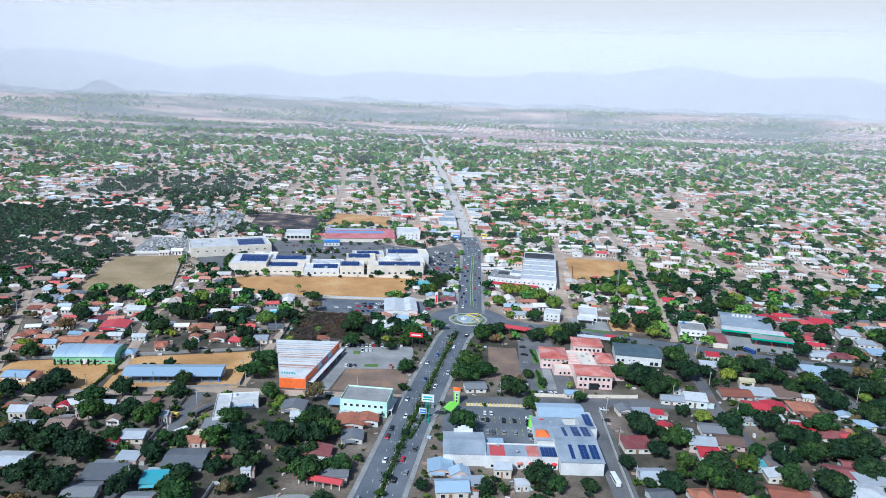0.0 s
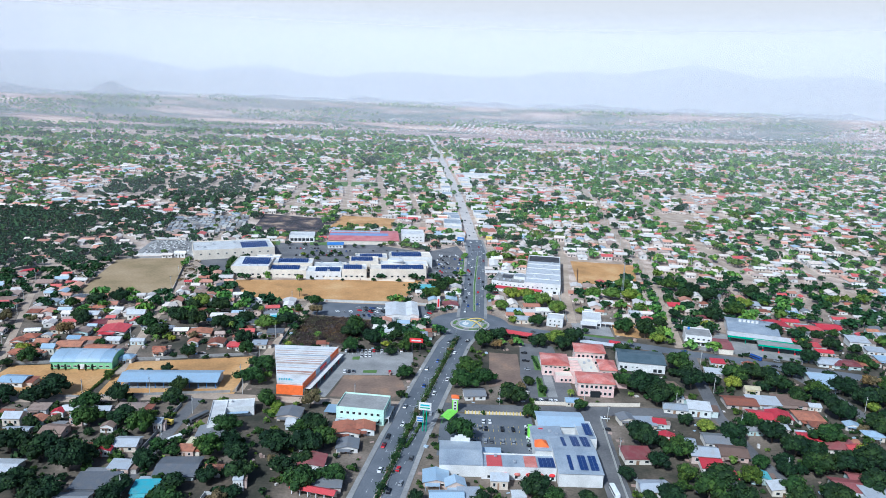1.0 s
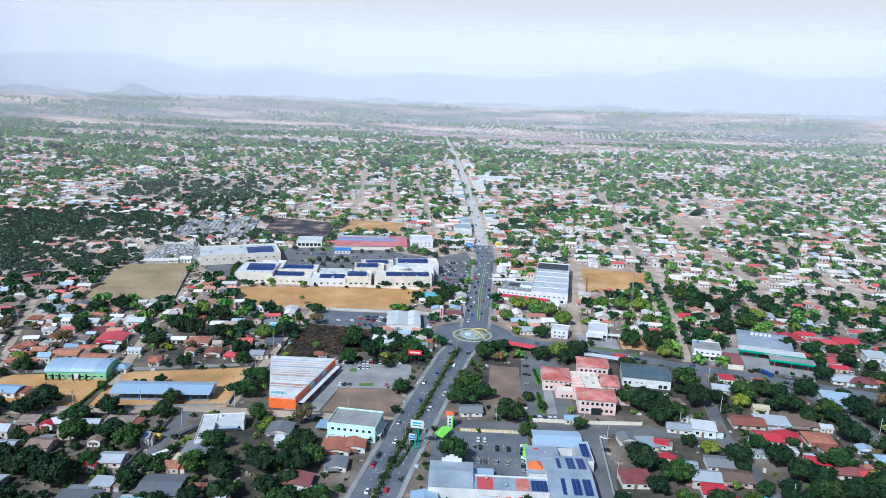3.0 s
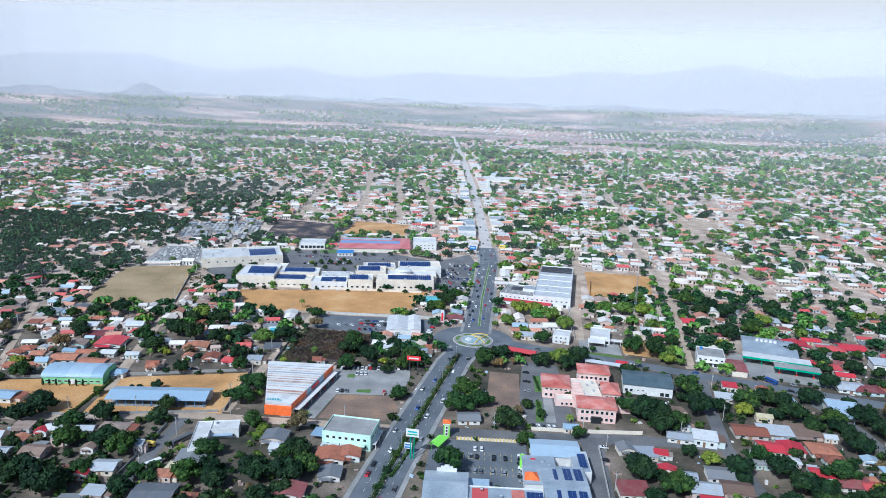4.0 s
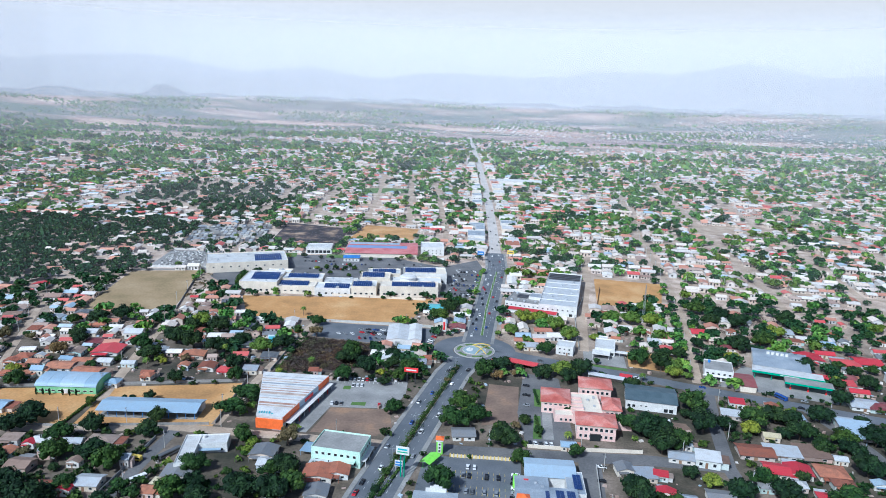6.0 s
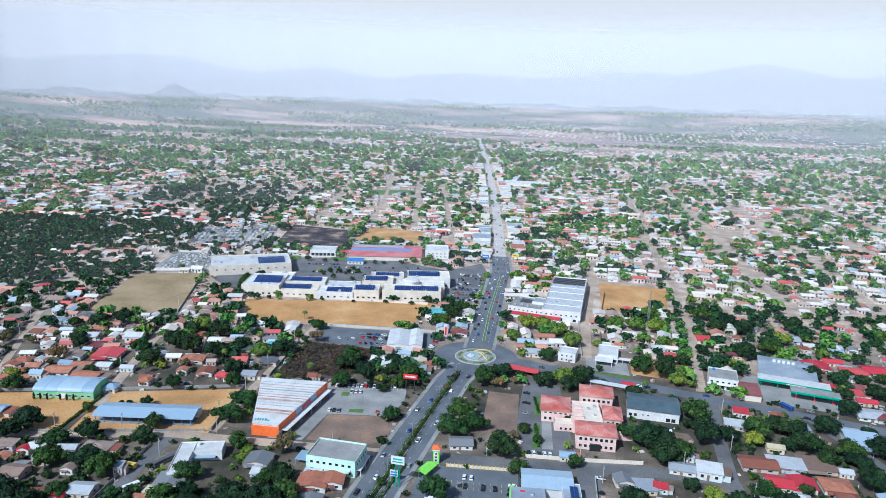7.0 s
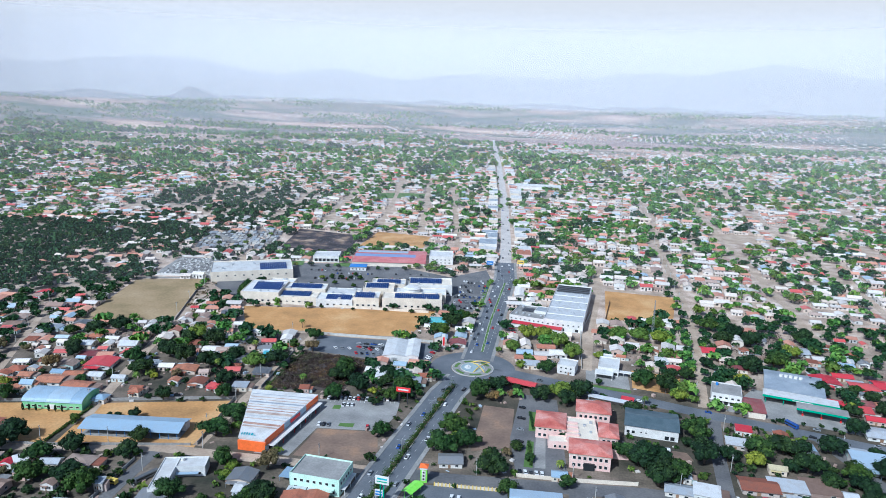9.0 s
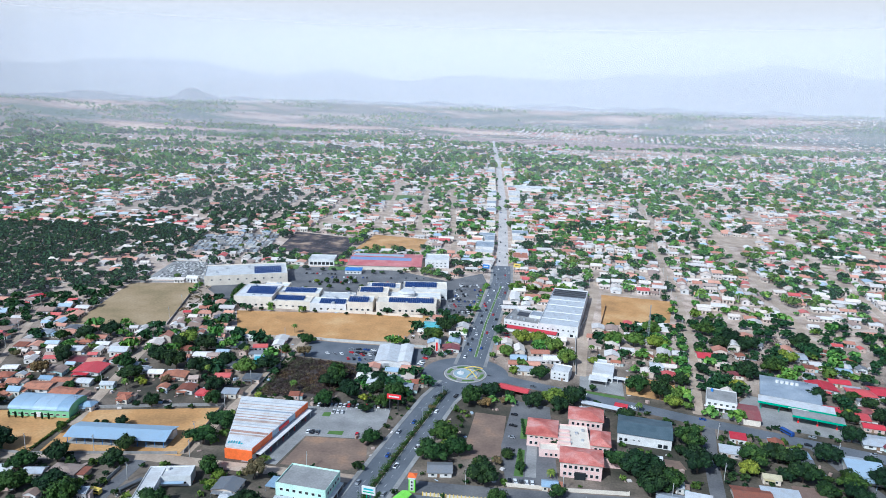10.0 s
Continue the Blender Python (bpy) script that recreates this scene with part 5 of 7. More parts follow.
def make_big_store():
    b = thing("white_store", pose(0, 0, 0.03), "large white flat-roofed store with parapets and a rear deck", "store")
    main = new("block")
    main.parent = b
    main.matrix_basis = pose(80, 153, 0, 0, 0, -9)
    flat_block(main, 0, 0, 34, 116, 9.0, WHITE, 1.0, ROOF["w"])
    for k in range(7):
        put_window(main, pose(-13 + k * 4.4, -58, 5.0), 1.6, 1.4)
    for k in range(3):
        put_window(main, pose(-12 + k * 12, -58, 0.4), 3.0, 2.6)
    for k in range(12):
        put_window(main, pose(-17, -50 + k * 9, 5.2, 0, 0, -90), 1.8, 1.4)
    for y0 in (34, 40, 46, 52):
        bm = bmesh.new()
        slab(bm, -16, 16, y0, y0 + 0.9, 9.5, 10.3)
        part("roof_beam", bm, DARK_STEEL, main)
    bm = bmesh.new()
    slab(bm, -15.5, 15.5, 32, 56, 9.1, 9.2)
    part("roof_well", bm, ASPHALT, main, "dark sunken roof deck")
    for y0 in (-40, -20, 2, 20):
        bm = bmesh.new()
        slab(bm, -16.6, 16.6, y0, y0 + 0.4, 9.05, 9.6)
        part("roof_ridge", bm, WHITE, main)
    rooftop_units(main, ((-8, -30, 2.2), (6, -34, 2.0), (10, -12, 1.8), (-10, -6, 2.2), (0, 12, 1.8), (9, 26, 2.4)), 9.1)
    wing = new("block")
    wing.parent = b
    wing.matrix_basis = pose(45, 124, 0, 0, 0, -16)
    flat_block(wing, 0, 0, 33, 34, 6.2, WHITE, 1.0, CONCRETE)
    flat_block(wing, 8, 6, 12, 14, 8.4, WHITE, 0.6, ROOF["w"])
    for k in range(8):
        put_window(wing, pose(-14.5 + k * 4.1, -17, 3.6), 1.5, 1.3)
    bm = bmesh.new()
    slab(bm, -10, 0, 0, 10, 6.25, 6.9)
    part("roof_plant", bm, DARK_STEEL, wing)
    rooftop_units(wing, ((-12, -10, 2), (-6, -8, 2), (0, -10, 1.8), (10, -8, 1.8), (-12, 12, 2)), 6.3)
    bm = bmesh.new()
    gable_roof(bm, 46, 8, 3.4, 1.2, 0.3, 0.15, 10, -24)
    part("shed_roof", bm, ROOF["r"], wing, "red sheet roof of the low front wing")
    bm = bmesh.new()
    slab(bm, -13, 33, -27.5, -20.5, -0.2, 3.4)
    part("wing_wall", bm, WHITE, wing)
    claim_box(80, 153, 36, 120, -9, 2)
    claim_box(48, 116, 50, 54, -16, 2)


make_big_store()


def make_mall():
    b = thing("shopping_mall", pose(0, 0, 0.04), "sprawling cream shopping mall with rooftop solar panels", "shopping mall")
    mr = random.Random(8)
    blocks = ((-213, 141, 36, 42, 10, 5), (-177, 132, 38, 20, 6.5, 5), (-140, 131, 34, 20, 7, 5), (-111, 136, 24, 22, 9, 6), (-68, 140, 56, 20, 9.5, 6), (-176, 154, 40, 20, 8.5, 6), (-138, 153, 32, 20, 6, 6),
              (-105, 162, 30, 22, 10.5, 7), (-66, 163, 54, 22, 7.5, 7), (-100, 186, 34, 20, 8.5, 8), (-58, 190, 44, 26, 10, 8), (-206, 170, 26, 14, 8, 5))
    for i, (x, y, w, d, h, r) in enumerate(blocks):
        blk = new("block")
        blk.parent = b
        blk.matrix_basis = pose(x, y, 0, 0, 0, r)
        flat_block(blk, 0, 0, w, d, h, (CREAM, CREAM, WHITE, CREAM)[i % 4], mr.uniform(0.5, 1.2), (ROOF["s"], CREAM, WHITE)[i % 3])
        window_rows(blk, "front", w, d, max(2, int(w / 6)), 1, (2.4, 1.8), 1.6, 3, 1.5)
        if i not in (6, 8, 11):
            tall = int(d * 0.42)
            panels(blk, mr.uniform(-0.1, 0.1) * w, mr.uniform(-0.12, 0.12) * d, h + 0.8, int(w * 0.38), max(4, tall), 8, 0, 2.0, 1.3)
        rooftop_units(blk, [(mr.uniform(-0.45, 0.45) * w, s * d * 0.36, mr.uniform(1.4, 2.6)) for s in (-1, 1, 1, -1)], h + 0.08)
        claim_box(x, y, w, d, r, 2)
    bm = bmesh.new()
    slab(bm, -235, -50, 117, 117.4, 0, 2.4)
    wall = part("yard_wall", bm, CREAM, b, "long cream boundary wall")
    wall.matrix_basis = pose(0, 0, 0, 0, 0, 0) @ Matrix.Translation((0, 4, 0))
    rot = new("rotunda")
    rot.parent = b
    rot.matrix_basis = pose(-72, 163, 0)
    bm = bmesh.new()
    cyl(bm, 0, 0, -0.2, 11, 8, n=24)
    part("wall", bm, WHITE, rot)
    bm = bmesh.new()
    cyl(bm, 0, 0, 11, 12.5, 8.6, 6.5, n=24)
    part("roof", bm, ROOF["s"], rot)
    back = thing("mall_annex", pose(-256, 214, 0.04, 0, 0, 22), "cream flat-roofed mall annex with solar panels", "shopping mall")
    flat_block(back, 0, 0, 84, 46, 9.5, CREAM, 1.0)
    panels(back, 22, -6, 10.3, 14, 14, 5, 0, 2.0, 1.6)
    window_rows(back, "front", 84, 46, 9, 1, (1.8, 1.6), 5.0, 3, 3)
    rooftop_units(back, ((-20, 6, 2.4), (-30, -8, 2.4), (2, 10, 2.4)), 9.6)
    claim_box(-256, 214, 86, 50, 22, 3)
    pav = thing("pavilion", pose(-196, 296, 0.03, 0, 0, 8), "white pavilion with dark glazed sides", "pavilion")
    flat_block(pav, 0, 0, 30, 24, 7, WHITE, 0.8)
    window_rows(pav, "front", 30, 24, 6, 1, (4.0, 3.6), 1.0, 3, 1)
    claim_box(-196, 296, 32, 26, 8, 2)
    sp = thing("sports_hall", pose(-122, 310, 0.03, 0, 0, 6), "long sports hall under a red roof with a blue band", "sports hall")
    gable_block(sp, 0, 0, 84, 60, 5, 3, CREAM, FADED_RED, 0.8)
    bm = bmesh.new()
    slab(bm, -41, 20, 8, 25, 0, 0.2)
    band = part("roof_band", bm, ROOF["b"], sp, "blue painted roof band")
    bm = bmesh.new()
    slab(bm, -42, 30, -11, -1, 0, 0.16)
    band2 = part("roof_band", bm, FADED_BLUE, sp, "blue painted roof band")
    band2.matrix_basis = pose(0, 0, 8.06, math.degrees(math.atan2(3, 30)), 0, 0)
    band.matrix_basis = pose(0, 0, 8.2, -math.degrees(math.atan2(3, 30)), 0, 0)
    claim_box(-122, 310, 86, 62, 6, 2)
    wh = thing("white_hall", pose(-62, 318, 0.03, 0, 0, 6), "white stepped hall beside the car park", "hall")
    flat_block(wh, 0, 0, 28, 30, 9, WHITE, 1.2)
    window_rows(wh, "front", 28, 30, 5, 2, (1.6, 1.4), 1.6, 3.6, 2)
    claim_box(-62, 318, 30, 32, 6, 2)


make_mall()


def make_station():
    b = thing("filling_station", pose(0, 0, 0.07), "filling station with wide grey roofs and a green fascia", "filling station")
    blk = new("block")
    blk.parent = b
    blk.matrix_basis = pose(223, -12, 0, 0, 0, -17)
    gable_block(blk, 0, 14, 37, 36, 6.0, 1.6, WHITE, ZINC, 0.6)
    bm = bmesh.new()
    slab(bm, -20, 26, -16, -4, 5.0, 5.6)
    part("canopy", bm, ROOF["w"], blk, "pale sheet canopy")
    bm = bmesh.new()
    slab(bm, -20.2, 26.2, -16.5, -16.0, 4.6, 5.9)
    part("fascia", bm, SIGN_GREEN, blk, "green fascia with a pale stripe")
    bm = bmesh.new()
    slab(bm, -2, 10, -16.56, -16.5, 5.0, 5.4)
    part("lettering_bar", bm, WHITE, blk, "white bar of unreadable lettering")
    for x in (-18, -7, 4, 15, 24):
        bm = bmesh.new()
        cyl(bm, x, -14.5, 0, 5, 0.25)
        part("column", bm, SIGN_GREEN, blk)
    bm = bmesh.new()
    slab(bm, 0, 30, -30, -19, 5.2, 6.0)
    part("canopy", bm, CONCRETE, blk, "flat pale pump canopy")
    bm = bmesh.new()
    slab(bm, -0.2, 30.2, -30.3, -30, 5.0, 6.2)
    part("fascia", bm, SIGN_GREEN, blk)
    for x in (4, 15, 26):
        bm = bmesh.new()
        cyl(bm, x, -24.5, 0, 5.2, 0.3)
        part("column", bm, WHITE, blk)
        bm = bmesh.new()
        slab(bm, x - 0.5, x + 0.5, -26.5, -25.5, 0, 1.7, 0.05)
        part("pump", bm, RED_PAINT, blk)
    for k in range(5):
        bm = bmesh.new()
        cyl(bm, -8 + k * 3.2, 20, 6.8, 8.8, 1.2, n=14)
        part("tank", bm, WHITE, blk, "white roof tank")
    claim_box(223, -14, 52, 60, -17, 1)
    sh = thing("workshop", pose(188, -37, 0.05, 0, 0, -10), "open workshop under a dark maroon sheet roof", "workshop")
    gable_block(sh, 0, 0, 13, 22, 4.2, 1.2, CREAM, ROOF["m"], 0.5)
    claim_box(188, -37, 14, 22, -10, 1)
    two = thing("shop_building", pose(175, -22, 0.05, 0, 0, -14), "two-storey white shop building with terrace roof", "shop")
    flat_block(two, 0, 0, 19, 20, 7.2, WHITE, 0.8, CONCRETE)
    bm = bmesh.new()
    slab(bm, -10.5, 10.5, -11.6, -10, 3.4, 3.7)
    part("canopy", bm, WHITE, two)
    for k in range(5):
        put_window(two, pose(-7.4 + k * 3.7, -10, 0.3), 2.6, 2.6, "shop_window")
        put_window(two, pose(-7.4 + k * 3.7, -10, 4.6), 1.8, 1.4)
    bm = bmesh.new()
    cyl(bm, -6, 6, 7.3, 9, 0.9, n=12)
    part("water_tank", bm, BLUE_PAINT, two, "blue roof tank")
    claim_box(175, -22, 20, 22, -14, 1)


make_station()


def make_avenue_shops():
    """Large flat-roofed shops and sheds in two rows along the far avenue."""
    ar = random.Random(41)
    for side in (-1, 1):
        y = 345.0
        while y < 1500:
            w, d, h = ar.uniform(13, 24), ar.uniform(16, 34), ar.choice((4.5, 5.5, 7.5))
            k = next(i for i in range(len(FARTHER) - 1) if FARTHER[i + 1][1] >= y)
            (ax, ay), (bx, by) = FARTHER[k], FARTHER[k + 1]
            x = ax + (bx - ax) * (y - ay) / (by - ay) + side * (12.5 + w / 2)
            y += d / 2
            if ar.random() < 0.68 and is_free(x, y) and is_free(x, y - d * 0.4) and is_free(x, y + d * 0.4):
                wall, deck, words = ar.choice(((WHITE, ROOF["s"], "white"), (CREAM, CREAM, "cream"), (WHITE, ZINC, "white"), (PINK, ROOF["t"], "pink"), (CREAM, ROOF["s"], "cream")))
                b = thing("shop", pose(x, y, 0.02, 0, 0, ar.uniform(-2, 4)), f"{words} flat-roofed shop beside the pale avenue", "shop", "shops along the avenue")
                flat_block(b, 0, 0, w, d, h, wall, 0.6, deck)
                window_rows(b, "front", w, d, 3, 1, (2.2, 1.8), 0.8, 3, 1.5)
                rooftop_units(b, ((ar.uniform(-0.3, 0.3) * w, ar.uniform(-0.3, 0.3) * d, 1.8),), h + 0.1)
                claim_box(x, y, w, d, 0, 1)
            y += d / 2 + ar.uniform(3, 12)
    shed = thing("warehouse", pose(66, 1010, 0.02, 0, 0, -3), "long pale zinc-roofed warehouse near the avenue", "warehouse")
    gable_block(shed, 0, 0, 96, 30, 7, 3, WHITE, ROOF["s"], 0.6)
    claim_box(66, 1010, 98, 32, -3, 1)


make_avenue_shops()


def make_blue_pavilion():
    b = thing("blue_pavilion", pose(-150, 262, 0.05, 0, 0, 8), "small white building under a bright blue roof", "pavilion")
    hip_block(b, 0, 0, 18, 13, 4.2, 1.6, WHITE, BLUE_PAINT, 0.8)
    window_rows(b, "front", 18, 13, 4, 1, (1.8, 1.6), 1.0, 3, 1.2)
    claim_box(-150, 262, 20, 15, 8, 1)


make_blue_pavilion()


def make_gate_canopy():
    """A long red-roofed shelter on white columns over a garden drive."""
    b = thing("gate_canopy", pose(-79.5, -245, 0.06, 0, 0, -14), "long red-roofed shelter on white columns", "shelter")
    bm = bmesh.new()
    gable_roof(bm, 21, 4.2, 3.3, 0.9, 0.5, 0.18)
    part("roof", bm, ROOF["r"], b)
    bm = bmesh.new()
    slab(bm, -10.5, 10.5, 1.5, 1.8, 0, 3.28)
    part("rear_wall", bm, CREAM, b)
    for k in range(6):
        bm = bmesh.new()
        slab(bm, -10 + k * 4 - 0.22, -10 + k * 4 + 0.22, -1.9, -1.5, -0.1, 3.25, 0.03)
        part("column", bm, WHITE, b)
    claim_box(-79.5, -245, 22, 6, -14, 1)


make_gate_canopy()


def make_carport(x, y, rot):
    b = thing("carport", pose(x, y, 0, 0, 0, rot), "white sheet carport on thin steel posts", "carport", "carports in the yard")
    bm = bmesh.new()
    extrude_profile(bm, [(-2.6, 2.5), (2.6, 2.9), (2.6, 3.02), (-2.6, 2.62)], -4.2, 4.2)
    part("roof", bm, ROOF["s"], b)
    for sx in (-3.8, 0, 3.8):
        for sy in (-2.3, 2.3):
            bm = bmesh.new()
            cyl(bm, sx, sy, -0.1, 2.56 + 0.03 * sy, 0.06, n=6)
            part("post", bm, STEEL, b)
    claim_box(x, y, 9, 6, rot, 0.5)


make_carport(-91, -224.5, -9)
make_carport(-81.5, -226, -9)


def make_diner():
    b = thing("diner", pose(100, 10, 0.06, 0, 0, -10), "white flat-roofed diner with a covered forecourt", "diner")
    flat_block(b, 0, 6, 15, 22, 5.2, WHITE, 0.8)
    flat_block(b, -2, 22, 7, 9, 4.2, WHITE, 0.6)
    bm = bmesh.new()
    slab(bm, -9, 4, -14, -5.2, 3.6, 4.3)
    for x in (-8.4, 3.4):
        cyl(bm, x, -13.4, 0, 3.6, 0.2)
    part("canopy", bm, WHITE, b)
    bm = bmesh.new()
    slab(bm, 7.6, 22, -5, -1, 3.2, 3.7)
    for x in (11, 16, 21.5):
        cyl(bm, x, -4.6, 0, 3.2, 0.15)
    part("walkway_roof", bm, WHITE, b)
    for k in range(4):
        put_window(b, pose(-5.4 + k * 3.6, -5, 0.6), 2.8, 2.2)
    claim_box(102, 10, 30, 40, -10, 0)
    h = thing("house", pose(70, 8, 0.03, 0, 0, -14), "white two-storey house with parapet roof", "house", "houses of the town")
    flat_block(h, 0, 0, 13, 14, 6.4, WHITE, 0.7)
    window_rows(h, "front", 13, 14, 3, 2, (1.4, 1.4), 1.0, 3.1, 1.2)
    doorway(h, 2, -7)
    claim_box(70, 8, 14, 15, -14, 1)
    for x, y, w, d, r in ((-61, 18, 17, 34, 5), (-48, 20, 10, 36, 5)):
        s = thing("shed", pose(x, y, 0.05, 0, 0, r), "white metal shed with a low gable roof", "shed", "white sheds in the yard")
        bm = bmesh.new()
        gable_walls(bm, d, w, 5, 1.3)
        o = part("wall", bm, WHITE, s)
        o.matrix_basis = pose(0, 0, 0, 0, 0, 90)
        bm = bmesh.new()
        gable_roof(bm, d, w, 5, 1.3, 0.4)
        o = part("roof", bm, ROOF["w" if w > 12 else "s"], s)
        o.matrix_basis = pose(0, 0, 0, 0, 0, 90)
        bm = bmesh.new()
        slab(bm, -2, 2, -d / 2 - 0.1, -d / 2 + 0.05, 0, 3.6)
        part("door", bm, STEEL, s)
        claim_box(x, y, w, d, r, 1)
    for x, y, w, d, r, k in ((36, -26, 22, 8, -20, "r"), (18, -25, 9, 6, 8, "r"), (96, -43, 30, 5, -17, "w"), (107, -40, 8, 6, -17, "r"), (-36, 94, 18, 16, 4, "c"), (9, -160, 0, 0, 0, "")):
        if not k:
            continue
        s = thing("shelter", pose(x, y, 0.05, 0, 0, r), ROOF_WORD[k] + " roofed open shelter on posts", "shelter")
        bm = bmesh.new()
        gable_roof(bm, w, d, 3.4, 1.2, 0.3)
        part("roof", bm, ROOF[k], s)
        for sx in (-1, 0, 1):
            for sy in (-1, 1):
                bm = bmesh.new()
                cyl(bm, sx * (w / 2 - 0.3), sy * (d / 2 - 0.3), -0.1, 3.4, 0.15, n=8)
                part("post", bm, WHITE, s)
        bm = bmesh.new()
        slab(bm, -w / 2 + 0.6, w / 2 - 0.6, d / 2 - 1.4, d / 2 - 0.5, -0.1, 3.35)
        part("wall", bm, CREAM, s)
        claim_box(x, y, w, d, r, 1)


make_diner()


# ---- signs, tower and street furniture ----
def sign_board(name, x, y, rot, w, h, z, posts, board, post, label, bars):
    s = thing(name, pose(x, y, 0.05, 0, 0, rot), label, "sign")
    bm = bmesh.new()
    slab(bm, -w / 2, w / 2, -0.25, 0.25, z, z + h, 0.05)
    p = part("panel", bm, board, s)
    for px in posts:
        bm = bmesh.new()
        cyl(bm, px, 0, -0.2, z, 0.3, 0.26, 10)
        part("post", bm, post, s)
    for bx, bz, bw, bh, mat in bars:
        bm = bmesh.new()
        slab(bm, bx - bw / 2, bx + bw / 2, -0.31, -0.25, z + bz - bh / 2, z + bz + bh / 2)
        part("lettering_bar", bm, mat, p, "bar of unreadable lettering")


sign_board("roadside_sign", -31, -181, -8, 7.0, 4.4, 12.6, (-0.9, 0.9), WHITE, SIGN_GREEN, "tall white roadside sign on green posts", ((0, 2.9, 5, 0.9, TEAL), (0, 1.4, 5.4, 0.6, SIGN_GREEN)))
sign_board("board_low", -33.5, -176.5, -8, 4.2, 3.4, 3.2, (-1.6, 1.6), WHITE, STEEL, "lower white and blue board by the road", ((0, 2.4, 3.4, 0.8, BLUE_PAINT), (0, 0.9, 3.6, 0.9, BLUE_PAINT)))
sign_board("billboard", -40.5, -67, -6, 9.5, 3.2, 8.2, (-2.8, 2.8), RED_PAINT, DARK_STEEL, "red roadside billboard with a white band", ((0, 1.6, 7, 1.0, WHITE),))
sign_board("pylon_sign", -26, 36, 0, 2.6, 11, 1.0, (0,), WHITE, WHITE, "tall white and red pylon sign", ((0, 5.0, 1.6, 7.0, RED_PAINT),))
sign_board("board_small", 33, 300, -10, 8, 4.5, 7.0, (-2.5, 2.5), YELLOW, DARK_STEEL, "yellow billboard over the avenue", ((0, 2.2, 5.5, 0.8, DARK_STEEL),))
sign_board("board_small", -2, 288, -10, 8, 4.5, 7.0, (-2.5, 2.5), BLUE_PAINT, DARK_STEEL, "blue billboard at the mall car park", ((0, 2.2, 5.5, 0.8, WHITE),))


def make_clock_tower():
    t = thing("clock_tower", pose(-14, -154.5, 0.06), "slim lime green tower with a red top", "tower")
    bm = bmesh.new()
    slab(bm, -1.7, 1.7, -1.7, 1.7, -0.2, 7.4)
    part("shaft", bm, LIME, t)
    bm = bmesh.new()
    slab(bm, -1.0, 1.0, -1.8, 1.8, 1.0, 7.0)
    part("band", bm, WHITE, t, "white vertical band")
    bm = bmesh.new()
    slab(bm, -2.0, 2.0, -2.0, 2.0, 7.4, 8.6, 0.1)
    part("head", bm, WHITE, t)
    bm = bmesh.new()
    hip_roof(bm, 4, 4, 8.6, 1.4, 0.3, 0.2)
    part("roof", bm, ORANGE, t, "orange-red pyramid roof")
    for k in range(3):
        put_window(t, pose(0, -1.81, 1.4 + 1.9 * k), 1.2, 1.3)
    s = thing("canopy", pose(-18, -167, 0.06, 0, 0, -16), "lime green drive-through canopy", "canopy")
    bm = bmesh.new()
    gable_roof(bm, 11, 5.5, 3.4, 0.9, 0.3)
    o = part("roof", bm, LIME, s)
    o.matrix_basis = pose(0, 0, 0, 0, 0, 80)
    for px in (-2.2, 2.2):
        for py in (-4.8, 4.8):
            bm = bmesh.new()
            cyl(bm, px, py, -0.2, 3.5, 0.15, n=8)
            part("post", bm, LIME, s)
    w = thing("boundary_wall", pose(0, 0, 0.05), "low cream wall with yellow posts along the car park", "wall")
    bm = bmesh.new()
    slab(bm, -8, 30, -158.2, -157.9, -0.2, 1.6)
    part("wall", bm, CREAM, w)
    for k in range(20):
        bm = bmesh.new()
        slab(bm, -8 + k * 2 - 0.25, -8 + k * 2 + 0.25, -158.5, -157.6, -0.2, 1.9)
        part("post", bm, YELLOW, w)
    claim_box(-14, -155, 6, 6, 0, 2)


make_clock_tower()


def lattice_mast(x, y, h):
    t = thing("radio_mast", pose(x, y, 0), "thin grey lattice radio mast", "mast")
    for k in range(3):
        a = radians(120 * k + 20)
        bm = bmesh.new()
        beam(bm, (1.4 * math.cos(a), 1.4 * math.sin(a), -0.2), (0.3 * math.cos(a), 0.3 * math.sin(a), h), 0.12, 5)
        part("leg", bm, STEEL, t)
    bm = bmesh.new()
    n = 16
    for i in range(n):
        z0, z1 = h * i / n, h * (i + 1) / n
        r0, r1 = 1.4 - 1.1 * i / n, 1.4 - 1.1 * (i + 1) / n
        for k in range(3):
            a, b = radians(120 * k + 20), radians(120 * k + 140)
            beam(bm, (r0 * math.cos(a), r0 * math.sin(a), z0), (r1 * math.cos(b), r1 * math.sin(b), z1), 0.06, 4)
    part("bracing", bm, STEEL, t)


lattice_mast(146, 93, 34)
lattice_mast(330, 1050, 60)
lattice_mast(345, 1060, 60)

POLE = {}


def utility_pole(x, y, rot):
    if "ob" in POLE:
        return copy_thing(POLE["ob"], pose(x, y, 0, 0, 0, rot))
    t = thing("utility_pole", pose(x, y, 0, 0, 0, rot), "tall grey concrete utility pole with a crossarm", "pole", "utility poles along the streets")
    bm = bmesh.new()
    cyl(bm, 0, 0, -0.3, 10.5, 0.2, 0.13, 8)
    part("pole", bm, KERB, t)
    bm = bmesh.new()
    slab(bm, -1.1, 1.1, -0.08, 0.08, 9.7, 9.9)
    part("crossarm", bm, DARK_STEEL, t)
    bm = bmesh.new()
    cyl(bm, 0.4, 0, 8.0, 9.0, 0.25, n=8)
    part("transformer", bm, STEEL, t)
    POLE["ob"] = t
    return t


LAMP = {}


